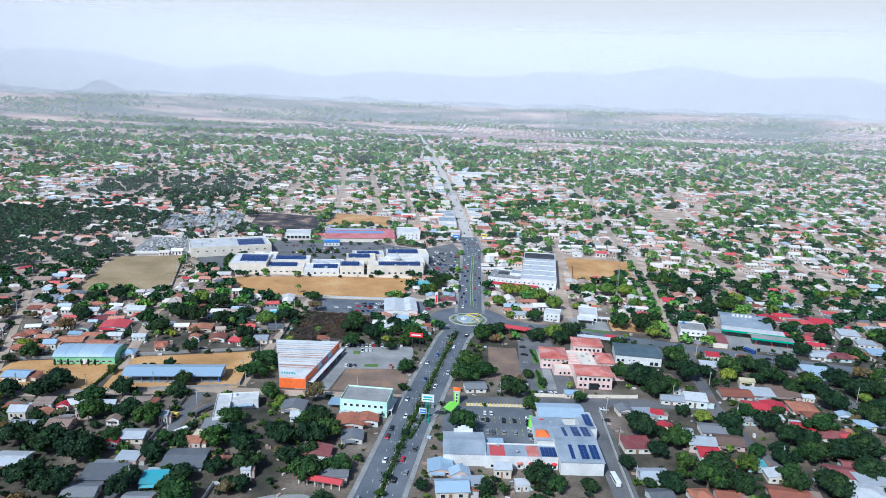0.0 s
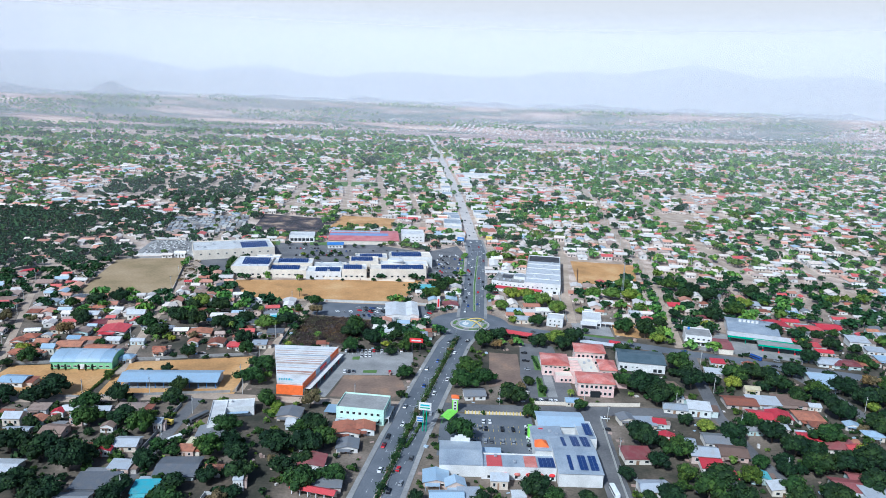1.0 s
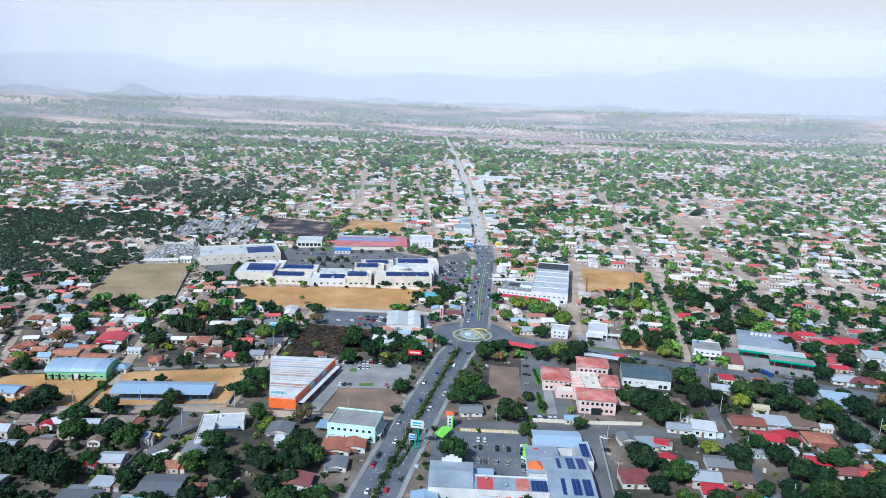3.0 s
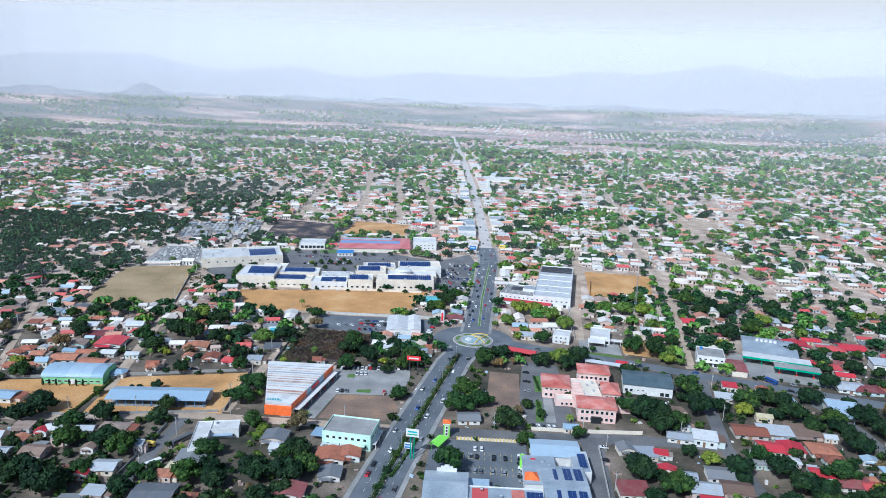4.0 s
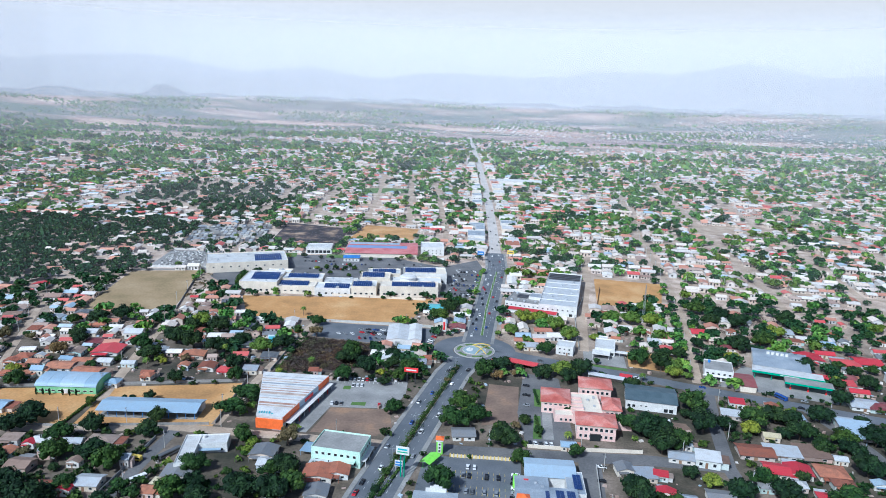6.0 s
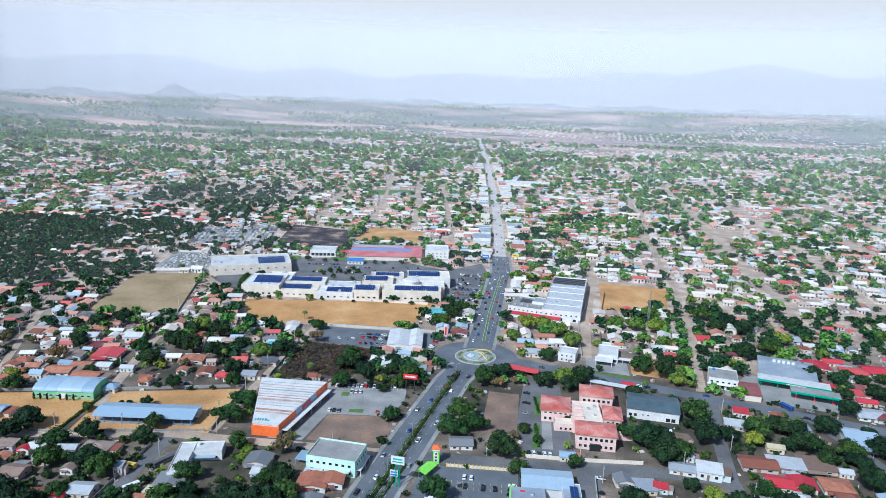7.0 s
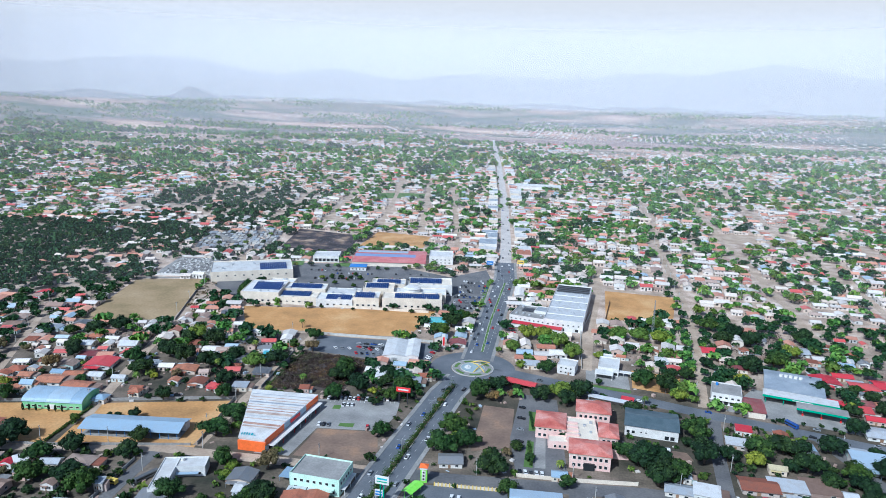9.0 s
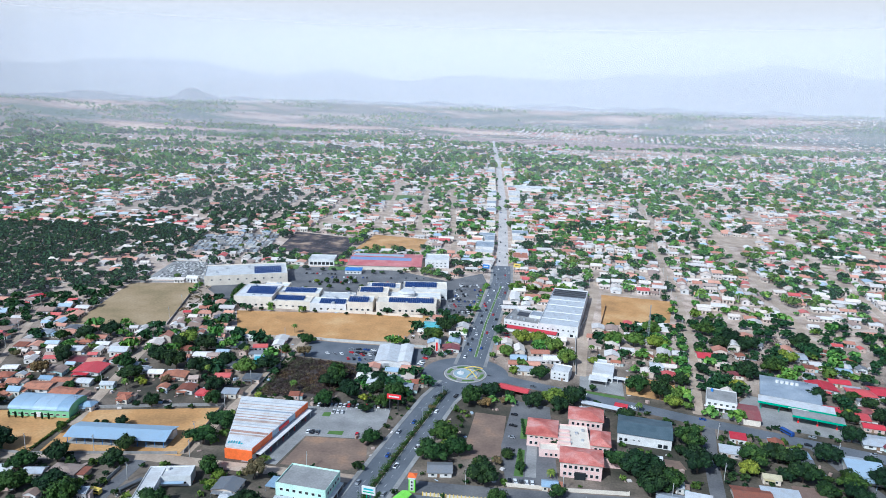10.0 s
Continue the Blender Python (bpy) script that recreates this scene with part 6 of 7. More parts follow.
def street_lamp(x, y, rot):
    if "ob" in LAMP:
        return copy_thing(LAMP["ob"], pose(x, y, 0.2, 0, 0, rot))
    t = thing("street_lamp", pose(x, y, 0.2, 0, 0, rot), "tall steel street lamp with two arms", "street lamp", "lamps along the avenue")
    bm = bmesh.new()
    cyl(bm, 0, 0, -0.2, 9.5, 0.12, 0.08, 8)
    part("pole", bm, STEEL, t)
    for s in (-1, 1):
        bm = bmesh.new()
        beam(bm, (0, 0, 9.3), (s * 2.0, 0, 9.9), 0.05, 5)
        part("arm", bm, STEEL, t)
        bm = bmesh.new()
        slab(bm, s * 2.2 - 0.4, s * 2.2 + 0.4, -0.15, 0.15, 9.82, 9.98, 0.03)
        part("lamp_head", bm, STEEL, t)
    LAMP["ob"] = t
    return t


for (ax, ay), (bx, by) in zip(MEDIAN[:-1], MEDIAN[1:]):
    d = math.hypot(bx - ax, by - ay)
    for k in range(max(1, int(d / 34))):
        f = (k + 0.5) / max(1, int(d / 34))
        street_lamp(ax + (bx - ax) * f, ay + (by - ay) * f, 10)
for k in range(6):
    street_lamp(6 + 1.9 * k, 50 + 34 * k, 6)
for pts, wd, mt, lb in STREETS_NEAR:
    for (ax, ay), (bx, by) in zip(pts, pts[1:]):
        d = math.hypot(bx - ax, by - ay)
        for k in range(int(d / 38)):
            f = (k + 0.5) * 38 / d
            o = wd / 2 + 0.8
            utility_pole(ax + (bx - ax) * f - (by - ay) / d * o, ay + (by - ay) * f + (bx - ax) / d * o, math.degrees(math.atan2(by - ay, bx - ax)) + 90)


# ---- houses ----
HOUSE = {}


def house_parts(h, ridge, k, big):
    """A small house 10 by 8 metres: walls, roof, door, windows; scaled to size by its copies."""
    w, d, ht, rise = 10.0, 8.0, 3.0, 1.3
    bm = bmesh.new()
    if ridge == "x":
        gable_walls(bm, w, d, ht, rise)
    elif ridge == "y":
        gable_walls(bm, d, w, ht, rise)
        bmesh.ops.rotate(bm, verts=bm.verts[:], cent=(0, 0, 0), matrix=Matrix.Rotation(math.pi / 2, 3, "Z"))
    else:
        slab(bm, -w / 2, w / 2, -d / 2, d / 2, 0, ht + 0.03)
    bm.verts.ensure_lookup_table()
    part("wall", bm, HOUSE_WALL, h)
    bm = bmesh.new()
    if ridge == "x":
        gable_roof(bm, w, d, ht, rise, 0.55, 0.14)
    elif ridge == "y":
        gable_roof(bm, d, w, ht, rise, 0.55, 0.14)
        bmesh.ops.rotate(bm, verts=bm.verts[:], cent=(0, 0, 0), matrix=Matrix.Rotation(math.pi / 2, 3, "Z"))
    elif ridge == "h":
        hip_roof(bm, w, d, ht, rise + 0.5, 0.6, 0.16)
    else:
        prof = [(-d / 2 - 0.5, ht), (d / 2 + 0.5, ht + 0.75), (d / 2 + 0.5, ht + 0.87), (-d / 2 - 0.5, ht + 0.12)]
        extrude_profile(bm, prof, -w / 2 - 0.4, w / 2 + 0.4)
        slab(bm, -w / 2 + 0.1, w / 2 - 0.1, d / 2 - 0.2, d / 2 - 0.05, ht, ht + 0.7)
    part("roof", bm, ROOF[k], h)
    doorway(h, -0.6, -d / 2, 1.1, 2.1)
    put_window(h, pose(-3.0, -d / 2, 0.9), 1.5, 1.3)
    put_window(h, pose(2.6, -d / 2, 0.9), 1.5, 1.3)
    put_window(h, pose(w / 2, 0.5, 0.9, 0, 0, 90), 1.4, 1.3)
    if big:
        bm = bmesh.new()
        slab(bm, -w / 2 + 0.5, 1.5, -d / 2 - 2.4, -d / 2 - 0.1, 2.45, 2.57)
        for px in (-w / 2 + 0.7, 1.3):
            cyl(bm, px, -d / 2 - 2.2, 0, 2.45, 0.08, n=6)
        part("porch", bm, ROOF[k], h)
    # a lower wing at the back or the side under its own lean-to sheet
    n = len(HOUSE)
    if n % 3 != 2:
        x0, x1, y0, y1 = ((-4.6, 1.5, d / 2, d / 2 + 3.8), (w / 2, w / 2 + 3.4, -2.6, 3.4))[n % 2]
        wing = new("wing")
        wing.parent = h
        bm = bmesh.new()
        slab(bm, x0, x1, y0, y1, 0, 2.45)
        part("wall", bm, HOUSE_WALL, wing)
        bm = bmesh.new()
        if n % 2 == 0:
            extrude_profile(bm, [(y0 - 0.02, 2.75), (y1 + 0.5, 2.3), (y1 + 0.5, 2.42), (y0 - 0.02, 2.87)], x0 - 0.3, x1 + 0.3)
        else:
            extrude_profile(bm, [(y0 - 0.4, 2.5), (y1 + 0.4, 2.8), (y1 + 0.4, 2.92), (y0 - 0.4, 2.62)], x0 + 0.02, x1 + 0.45)
        part("roof", bm, ROOF["wngt"[n % 4]], wing)


def house(x, y, w, d, rot, k, ridge, tall=1.0):
    key = (k, ridge)
    m = pose(x, y, 0, 0, 0, rot) @ Matrix.Diagonal((w / 10, d / 8, tall, 1))
    if key in HOUSE:
        h = copy_thing(HOUSE[key], m)
        h.scale = (w / 10, d / 8, tall)
    else:
        h = thing("house", Matrix.Identity(4), "", "house", "houses of the town")
        house_parts(h, ridge, k, len(HOUSE) % 2 == 0)
        h.matrix_world = m
        HOUSE[key] = h
    size = "large" if w > 14 else "small" if w < 8.5 else "plain"
    tagged(h, f"{size} plastered house with a {ROOF_WORD[k]} {'hip' if ridge == 'h' else 'lean-to' if ridge == 'm' else 'gable'} roof")
    claim_box(x, y, w, d, rot, 0.5)
    return h


def street_turn(x, y):
    """The lie of the streets in each quarter, in degrees."""
    return 8 if x < -150 and y > -60 else -6 if x > 100 else 2


hr = random.Random(5)


def off_road(x, y, need):
    """True where a place is clear of the avenues by the distance needed."""
    for line, half in ((LOWER, 15), (UPPER, 15), (CROSS, 7)):
        for (ax, ay), (bx, by) in zip(line, line[1:]):
            q = max(0.0, min(1.0, ((x - ax) * (bx - ax) + (y - ay) * (by - ay)) / ((bx - ax) ** 2 + (by - ay) ** 2)))
            if math.hypot(x - ax - q * (bx - ax), y - ay - q * (by - ay)) < half + need:
                return False
    return True



def settle(*rows):
    for x, y, w, k in rows:
        w *= 0.9
        if not off_road(x, y, w * 0.4):
            continue
        d = w * hr.uniform(0.62, 0.9)
        ridge = hr.choice("xxyhm") if k not in "g" else hr.choice("xym")
        house(x, y, w, max(4.5, d), street_turn(x, y) + hr.uniform(-5, 5), k, ridge, hr.choice((0.95, 1.0, 1.1, 1.6 if k in "wb" else 1.0)))


settle((-318, -73, 10, 't'), (-301, -73, 10, 't'), (-306, -94, 11, 't'), (-294, -93, 8, 't'), (-280, -77, 18, 't'), (-257, -83, 19, 't'), (-271, -66, 14, 't'), (-217, -80, 9, 't'), (-265, -44, 20, 'r'), (-242, -33, 14, 'w'))
settle((-231, -98, 9, 'b'), (-281, -138, 16, 'b'), (-245, -174, 11, 'n'), (-233, -177, 7, 'r'), (-228, -173, 10, 'w'), (-211, -173, 11, 'w'), (-251, -187, 10, 'w'), (-218, -186, 7, 'w'), (-242, -200, 14, 'w'), (-199, -214, 13, 't'))
settle((-190, -215, 10, 'r'), (-181, -208, 13, 'w'), (-228, -234, 16, 'w'), (-179, -244, 20, 'g'), (-174, -230, 11, 'w'), (-182, -259, 15, 'g'), (-147, -229, 20, 'g'), (-155, -247, 12, 'c'), (-149, -213, 9, 't'), (-147, -204, 9, 'y'))
settle((-143, -194, 15, 'g'), (-173, -189, 5, 'w'), (-197, -169, 16, 'n'), (-107, -169, 14, 'g'), (-103, -181, 8, 'w'), (-97, -183, 7, 'r'), (-115, -240, 5, 'w'), (-163, -71, 8, 'r'), (-152, -65, 11, 'w'), (-202, -44, 18, 't'))
settle((-73, -186, 16, 't'), (-64, -183, 13, 't'), (-70, -202, 12, 'g'), (-62, -206, 9, 'w'), (-86, -220, 16, 'm'), (-75, -238, 16, 'g'), (-59, -34, 14, 'w'), (-49, -26, 11, 'w'), (-24, -230, 13, 'b'), (-15, -238, 10, 'b'))
settle((-19, -250, 16, 'b'), (-9, -247, 11, 'w'), (14, -244, 7, 'w'), (6, -232, 9, 'w'), (57, -141, 9, 'b'), (-2, -135, 14, 'g'), (118, -145, 15, 'w'), (131, -148, 14, 'w'), (102, -166, 8, 'r'), (101, -182, 10, 'r'))
settle((84, -162, 10, 'g'), (94, -166, 12, 'w'), (123, -132, 9, 'w'), (110, -188, 9, 'w'), (114, -201, 15, 'w'), (127, -184, 14, 'g'), (131, -197, 15, 'n'), (79, -203, 16, 'm'), (115, -211, 12, 'r'), (119, -220, 10, 'r'))
settle((79, -233, 15, 'w'), (135, -220, 10, 'c'), (142, -230, 14, 'w'), (138, -247, 19, 't'), (161, -134, 20, 't'), (176, -133, 20, 'w'), (165, -153, 14, 'r'), (177, -152, 14, 'r'), (193, -131, 19, 'n'), (177, -115, 10, 'y'))
settle((172, -71, 10, 'r'), (163, -88, 13, 'w'), (235, -82, 20, 'w'), (266, -64, 19, 'm'), (231, -102, 20, 'b'), (194, -152, 16, 't'), (181, -178, 11, 'r'), (194, -184, 17, 'm'), (203, -189, 15, 'r'), (220, -172, 11, 'b'))
settle((186, -233, 17, 'w'), (176, -243, 20, 'w'), (187, -219, 16, 'm'), (175, -226, 15, 'm'), (96, -249, 11, 't'), (109, -248, 12, 't'), (77, -250, 12, 'g'), (259, -29, 15, 'r'), (263, -41, 13, 'r'), (256, -61, 19, 'w'))
settle((301, -19, 16, 'w'), (277, -79, 19, 'w'), (301, -55, 15, 'b'), (256, 19, 19, 'r'), (297, 16, 20, 'r'), (-39, -36, 12, 'w'), (43, 10, 13, 'w'), (37, -6, 11, 'w'), (188, 65, 18, 'r'), (200, 32, 12, 'm'))
settle((258, 79, 19, 'w'), (272, 30, 15, 'r'), (279, 11, 19, 'r'), (246, -22, 15, 'r'), (220, -67, 15, 'w'), (-146, 12, 11, 't'), (-162, 6, 11, 'g'), (-152, -7, 13, 'c'), (-170, -19, 16, 'g'), (-147, -39, 13, 'g'))
settle((-171, -51, 9, 't'), (-183, -63, 12, 't'), (-169, -67, 10, 'r'), (-250, -92, 17, 't'), (-314, -66, 11, 't'), (-305, -83, 12, 't'), (-229, -39, 11, 'w'), (-263, -11, 14, 'w'), (-215, -85, 8, 't'), (-238, -66, 10, 'w'))
settle((-302, -48, 14, 't'), (-288, -89, 9, 'b'), (-299, -12, 15, 'w'))


# ---- trees that stand out ----
tr = random.Random(11)


def plant(*rows):
    for x, y, r in rows:
        if not off_road(x, y, r * 0.35):
            continue
        if 25 < x < 165 and 15 < y < 125:
            tree(x, y, r * 1.15, 4)
            continue
        tree(x, y, r * 1.15, tr.choice((0, 1, 1, 1, 2, 2, 3, 0, 4 if y > -60 else 1)))


plant((-350, 340, 4.0), (-320, 352, 4.4), (-368, 372, 4.0), (-330, 390, 4.5), (-308, 410, 4.0), (-360, 404, 3.8), (-300, 360, 3.6))
plant((-178, 214, 3.4), (-168, 216, 3.0), (-158, 217, 3.6), (-148, 219, 3.0), (-138, 220, 3.4), (-174, 264, 3.2), (-186, 262, 3.0), (-206, 262, 4.2), (-222, 258, 3.8), (-128, 262, 3.2), (-118, 264, 3.0))
plant((-2, 160, 3.6), (-1, 176, 3.0), (1, 206, 3.4), (-40, 252, 4.0), (-98, 268, 3.6), (-240, 262, 4.5), (-60, 282, 3.2), (-232, 178, 6.0), (-240, 160, 7.0), (-236, 140, 7.0))
plant((-150, 116, 2.4), (-120, 115.5, 2.2), (-90, 118, 2.4), (-66, 119, 2.6), (-200, 112, 2.6))
plant((-292, -105, 7.4), (-302, -114, 4.3), (-249, -152, 9.5), (-273, -161, 7.1), (-253, -165, 8.6), (-223, -168, 7.7), (-211, -188, 8.1), (-195, -183, 8.0), (-179, -192, 8.8), (-209, -159, 7.4))
plant((-230, -125, 3.6), (-214, -116, 2.2), (-209, -115, 2.4), (-198, -116, 4.4), (-180, -142, 6.2), (-235, -217, 9.5), (-216, -222, 9.5), (-198, -232, 9.5), (-190, -212, 6.5), (-194, -226, 8.0))
plant((-164, -227, 6.5), (-164, -213, 5.7), (-144, -245, 6.7), (-131, -238, 6.1), (-139, -262, 9.5), (-166, -248, 6.2), (-156, -215, 4.7), (-138, -212, 8.1), (-106, -207, 9.5), (-123, -217, 7.0))
plant((-136, -190, 7.5), (-124, -157, 6.3), (-141, -127, 9.5), (-138, -108, 9.5), (-97, -188, 6.8), (-90, -209, 9.2), (-212, -251, 9.3), (-195, -259, 8.9), (-166, -258, 6.6), (-116, -251, 5.6))
plant((-98, -228, 7.3), (-129, -207, 6.3), (-47, -111, 6.4), (-40, -105, 3.0), (-86, -68, 7.4), (-91, -39, 8.7), (-73, -53, 8.4), (-57, -42, 6.4), (-59, -72, 4.5), (-14, -31, 6.3))
plant((7, -49, 8.9), (-1, -73, 9.5), (-4, -102, 9.5), (-8, -125, 9.5), (6, -116, 7.5), (20, -35, 7.9), (21, -143, 9.5), (34, -114, 4.5), (42, -125, 3.7), (63, -41, 9.5))
plant((76, -37, 8.8), (49, -45, 7.8), (-12, -191, 8.8), (-20, -157, 3.7), (-23, -201, 2.5), (-90, -185, 8.1), (-83, -201, 7.8), (-57, -207, 5.5), (-63, -224, 8.8), (-73, -233, 7.2))
plant((-90, -220, 6.0), (-85, -241, 8.7), (-56, -232, 3.7), (-33, -248, 4.1), (21, -241, 7.3), (31, -245, 5.9), (46, -244, 5.1), (-4, -249, 5.5), (60, -149, 5.3), (63, -97, 4.7))
plant((-23, -49, 6.4), (-48, -63, 6.2), (-40, -56, 5.0), (104, -120, 9.5), (141, -83, 9.5), (139, -112, 9.5), (120, -133, 9.5), (109, -139, 9.3), (151, -48, 9.4), (153, -107, 6.5))
plant((172, -99, 9.5), (188, -92, 9.5), (194, -113, 9.5), (217, -87, 8.9), (86, -189, 9.5), (118, -163, 4.7), (100, -201, 8.2), (88, -211, 6.6), (69, -223, 4.9), (109, -201, 3.6))
plant((138, -180, 8.1), (142, -208, 5.4), (166, -194, 9.5), (189, -180, 9.5), (171, -199, 8.8), (241, -132, 9.5), (236, -115, 9.5), (253, -131, 9.5), (214, -150, 9.5), (183, -211, 9.5))
plant((199, -205, 9.4), (168, -212, 8.6), (113, -226, 9.4), (103, -240, 9.0), (131, -222, 6.8), (85, -242, 7.6), (97, -224, 6.5), (145, -235, 8.0), (162, -243, 9.5), (201, -126, 6.6))
plant((217, -116, 7.6), (171, -50, 5.9), (180, -55, 6.8), (228, -166, 9.5), (160, -180, 9.0), (189, -226, 8.6), (95, -114, 7.8), (116, -245, 7.6), (-11, -43, 7.1), (7, 14, 8.7))
plant((10, 36, 8.1), (41, 72, 9.5), (53, 71, 9.5), (66, 56, 9.5), (74, 33, 9.0), (55, 1, 7.7), (28, 40, 6.8), (96, 37, 5.0), (117, 87, 9.5), (133, 83, 9.5))
plant((151, 80, 9.5), (153, 116, 9.5), (123, -9, 9.5), (136, -19, 9.2), (143, -22, 8.4), (156, 10, 6.7), (145, 8, 5.7), (176, 35, 5.6), (208, 30, 9.5), (229, 45, 9.5))
plant((249, 67, 9.5), (203, 90, 9.5), (217, 107, 9.5), (243, -4, 7.8), (225, 88, 9.5), (198, 125, 9.5), (272, 104, 9.5), (-25, 87, 9.5), (-32, 64, 9.5), (-16, 105, 7.6))
plant((-57, -30, 8.1), (-42, -47, 7.9), (-89, -32, 9.1), (-188, -35, 9.5), (-204, 9, 9.5), (-209, -28, 9.5), (-223, 18, 9.5), (-226, -20, 9.5), (-230, -53, 9.5), (-294, 25, 9.5))
plant((-308, 15, 9.5), (-245, -35, 8.2), (-175, -16, 8.0), (-157, -29, 8.6), (-143, -21, 9.5), (-142, 15, 5.5), (-131, 37, 6.1), (-157, -78, 6.7), (-194, -89, 6.0))

for k in range(26):
    f = (k + 0.6) / 26
    i = min(len(MEDIAN) - 2, int(f * (len(MEDIAN) - 1)))
    g = f * (len(MEDIAN) - 1) - i
    x, y = MEDIAN[i][0] + (MEDIAN[i + 1][0] - MEDIAN[i][0]) * g, MEDIAN[i][1] + (MEDIAN[i + 1][1] - MEDIAN[i][1]) * g
    tree(x, y, tr.uniform(1.6, 3.4), tr.choice((0, 1, 5)))
for x, y, h in ((-113, -50, 8), (-224, -68, 8), (-130, -70, 7), (-180, -38, 9), (-169, 4, 8), (228, 4, 7), (234, -2, 7), (160, 12, 8), (58, -131, 5), (252, -30, 8), (-150, 60, 8), (96, 60, 7), (118, -40, 6)):
    palm(x, y, h)


# ---- vehicles ----
CARS = {}
PAINTS = {"white": paint("car_white", (0.8, 0.8, 0.8), 0.25), "silver": paint("car_silver", (0.5, 0.51, 0.53), 0.25, 0.5), "black": paint("car_black", (0.015, 0.015, 0.018), 0.2),
          "red": paint("car_red", (0.5, 0.02, 0.03), 0.25), "blue": paint("car_blue", (0.03, 0.08, 0.3), 0.25), "grey": paint("car_grey", (0.12, 0.125, 0.135), 0.25)}


def car(x, y, rot, colour, pickup=False):
    key = (colour, pickup)
    m = pose(x, y, 0.07, 0, 0, rot)
    if key in CARS:
        return copy_thing(CARS[key], m)
    t = thing("car", Matrix.Identity(4), f"{colour} pickup truck on the asphalt" if pickup else f"{colour} car on the asphalt", "car", "cars in streets and car parks")
    L, W = (5.2, 1.85) if pickup else (4.4, 1.76)
    bm = bmesh.new()
    extrude_profile(bm, [(-L / 2, 0.35), (L / 2, 0.35), (L / 2 + 0.05, 0.7), (L / 2 - 0.1, 0.95), (L * 0.22, 1.02), (-L * 0.42, 1.02), (-L / 2 + 0.02, 0.9), (-L / 2 - 0.03, 0.6)], -W / 2, W / 2)
    part("body", bm, PAINTS[colour], t)
    bm = bmesh.new()
    y0, y1 = (-0.3, L * 0.26) if pickup else (-L * 0.4, L * 0.24)
    lo = [bm.verts.new(q) for q in ((-W / 2 + 0.06, y0, 1.0), (W / 2 - 0.06, y0, 1.0), (W / 2 - 0.06, y1, 1.0), (-W / 2 + 0.06, y1, 1.0))]
    hi = [bm.verts.new(q) for q in ((-W / 2 + 0.2, y0 + 0.3, 1.45), (W / 2 - 0.2, y0 + 0.3, 1.45), (W / 2 - 0.2, y1 - 0.7, 1.45), (-W / 2 + 0.2, y1 - 0.7, 1.45))]
    bm.faces.new(hi)
    for i in range(4):
        bm.faces.new((lo[i], lo[(i + 1) % 4], hi[(i + 1) % 4], hi[i]))
    bmesh.ops.recalc_face_normals(bm, faces=bm.faces[:])
    part("window_band", bm, WINDOW_DARK, t, "dark car windows")
    bm = bmesh.new()
    slab(bm, -W / 2 + 0.2, W / 2 - 0.2, y0 + 0.32, y1 - 0.72, 1.44, 1.5, 0.02)
    part("roof_panel", bm, PAINTS[colour], t)
    if pickup:
        bm = bmesh.new()
        slab(bm, -W / 2 + 0.12, W / 2 - 0.12, -L / 2 + 0.12, -0.4, 1.0, 1.03)
        part("load_bed", bm, TYRE, t)
    for sx in (-1, 1):
        for sy in (-1, 1):
            bm = bmesh.new()
            beam(bm, (sx * (W / 2 - 0.2), sy * L * 0.3, 0.33), (sx * (W / 2 + 0.02), sy * L * 0.3, 0.33), 0.33, 10)
            part("wheel", bm, TYRE, t)
    t.matrix_world = m
    CARS[key] = t
    return t


for x, y in ((-182, 188), (-172, 204), (-160, 196), (-150, 212), (-138, 190), (-128, 206), (-120, 222), (-146, 232), (-170, 226), (-110, 212)):
    tree(x, y, tr.uniform(2.2, 3.4), 0)
TINTS = ("white", "white", "silver", "black", "grey", "white", "red", "blue", "silver", "black")
cr = random.Random(3)


def car_row(x, y, n, step, face, axis=0.0, gaps=0.2):
    """Parked cars side by side along a line turned by axis degrees."""
    for k in range(n):
        if cr.random() > gaps:
            a = radians(axis)
            car(x + k * step * math.cos(a), y + k * step * math.sin(a), face + cr.uniform(-4, 4), cr.choice(TINTS), cr.random() < 0.25)


car_row(-90, -68, 16, 2.8, 4, 6)
car_row(-78, -76, 3, 2.8, 4, 6, 0)
car_row(-86, -104, 4, 2.9, 4, 4, 0.1)
car_row(-62, -103, 3, 2.9, 4, 4, 0.3)
car_row(-103, -122, 2, 5, 70, 78, 0)
car_row(-100, -112, 8, 3.2, 100, 79, 0.2)
car_row(-10, -190, 10, 3.0, 0, -2, 0.35)
car_row(-6, -176, 11, 3.0, 0, -2, 0.45)
car_row(2, -168, 4, 3.6, 0, -2, 0.2)
car_row(26, -198, 7, 4.2, 80, 88, 0.35)
car_row(37, -60, 4, 15, 75, 268, 0.1)
car_row(36, -138, 9, 3.0, 8, -2, 0.2)
car_row(-110, 20, 12, 5.5, 40, 4, 0.3)
car_row(-100, 32, 10, 6.0, 85, 2, 0.45)
car_row(-36, 8, 6, 4.0, 60, 80, 0.2)
car_row(-96, 12, 9, 4.4, 20, 3, 0.2)
car_row(-92, 25, 5, 5.0, 60, 5, 0.2)
car_row(-66, 39, 5, 4.6, 88, 0, 0.2)
for k in range(6):
    car_row(-34 + k * 1.2, 140 + k * 18, 10, 3.1, 6, 6, 0.25)
    car_row(-33 + k * 1.2, 146 + k * 18, 10, 3.1, 6, 6, 0.35)
car_row(-186, 214, 12, 4.2, 8, 8, 0.3)
car_row(-200, 246, 9, 4.0, 8, 8, 0.25)
car_row(-120, 226, 14, 4.0, 8, 8, 0.3)
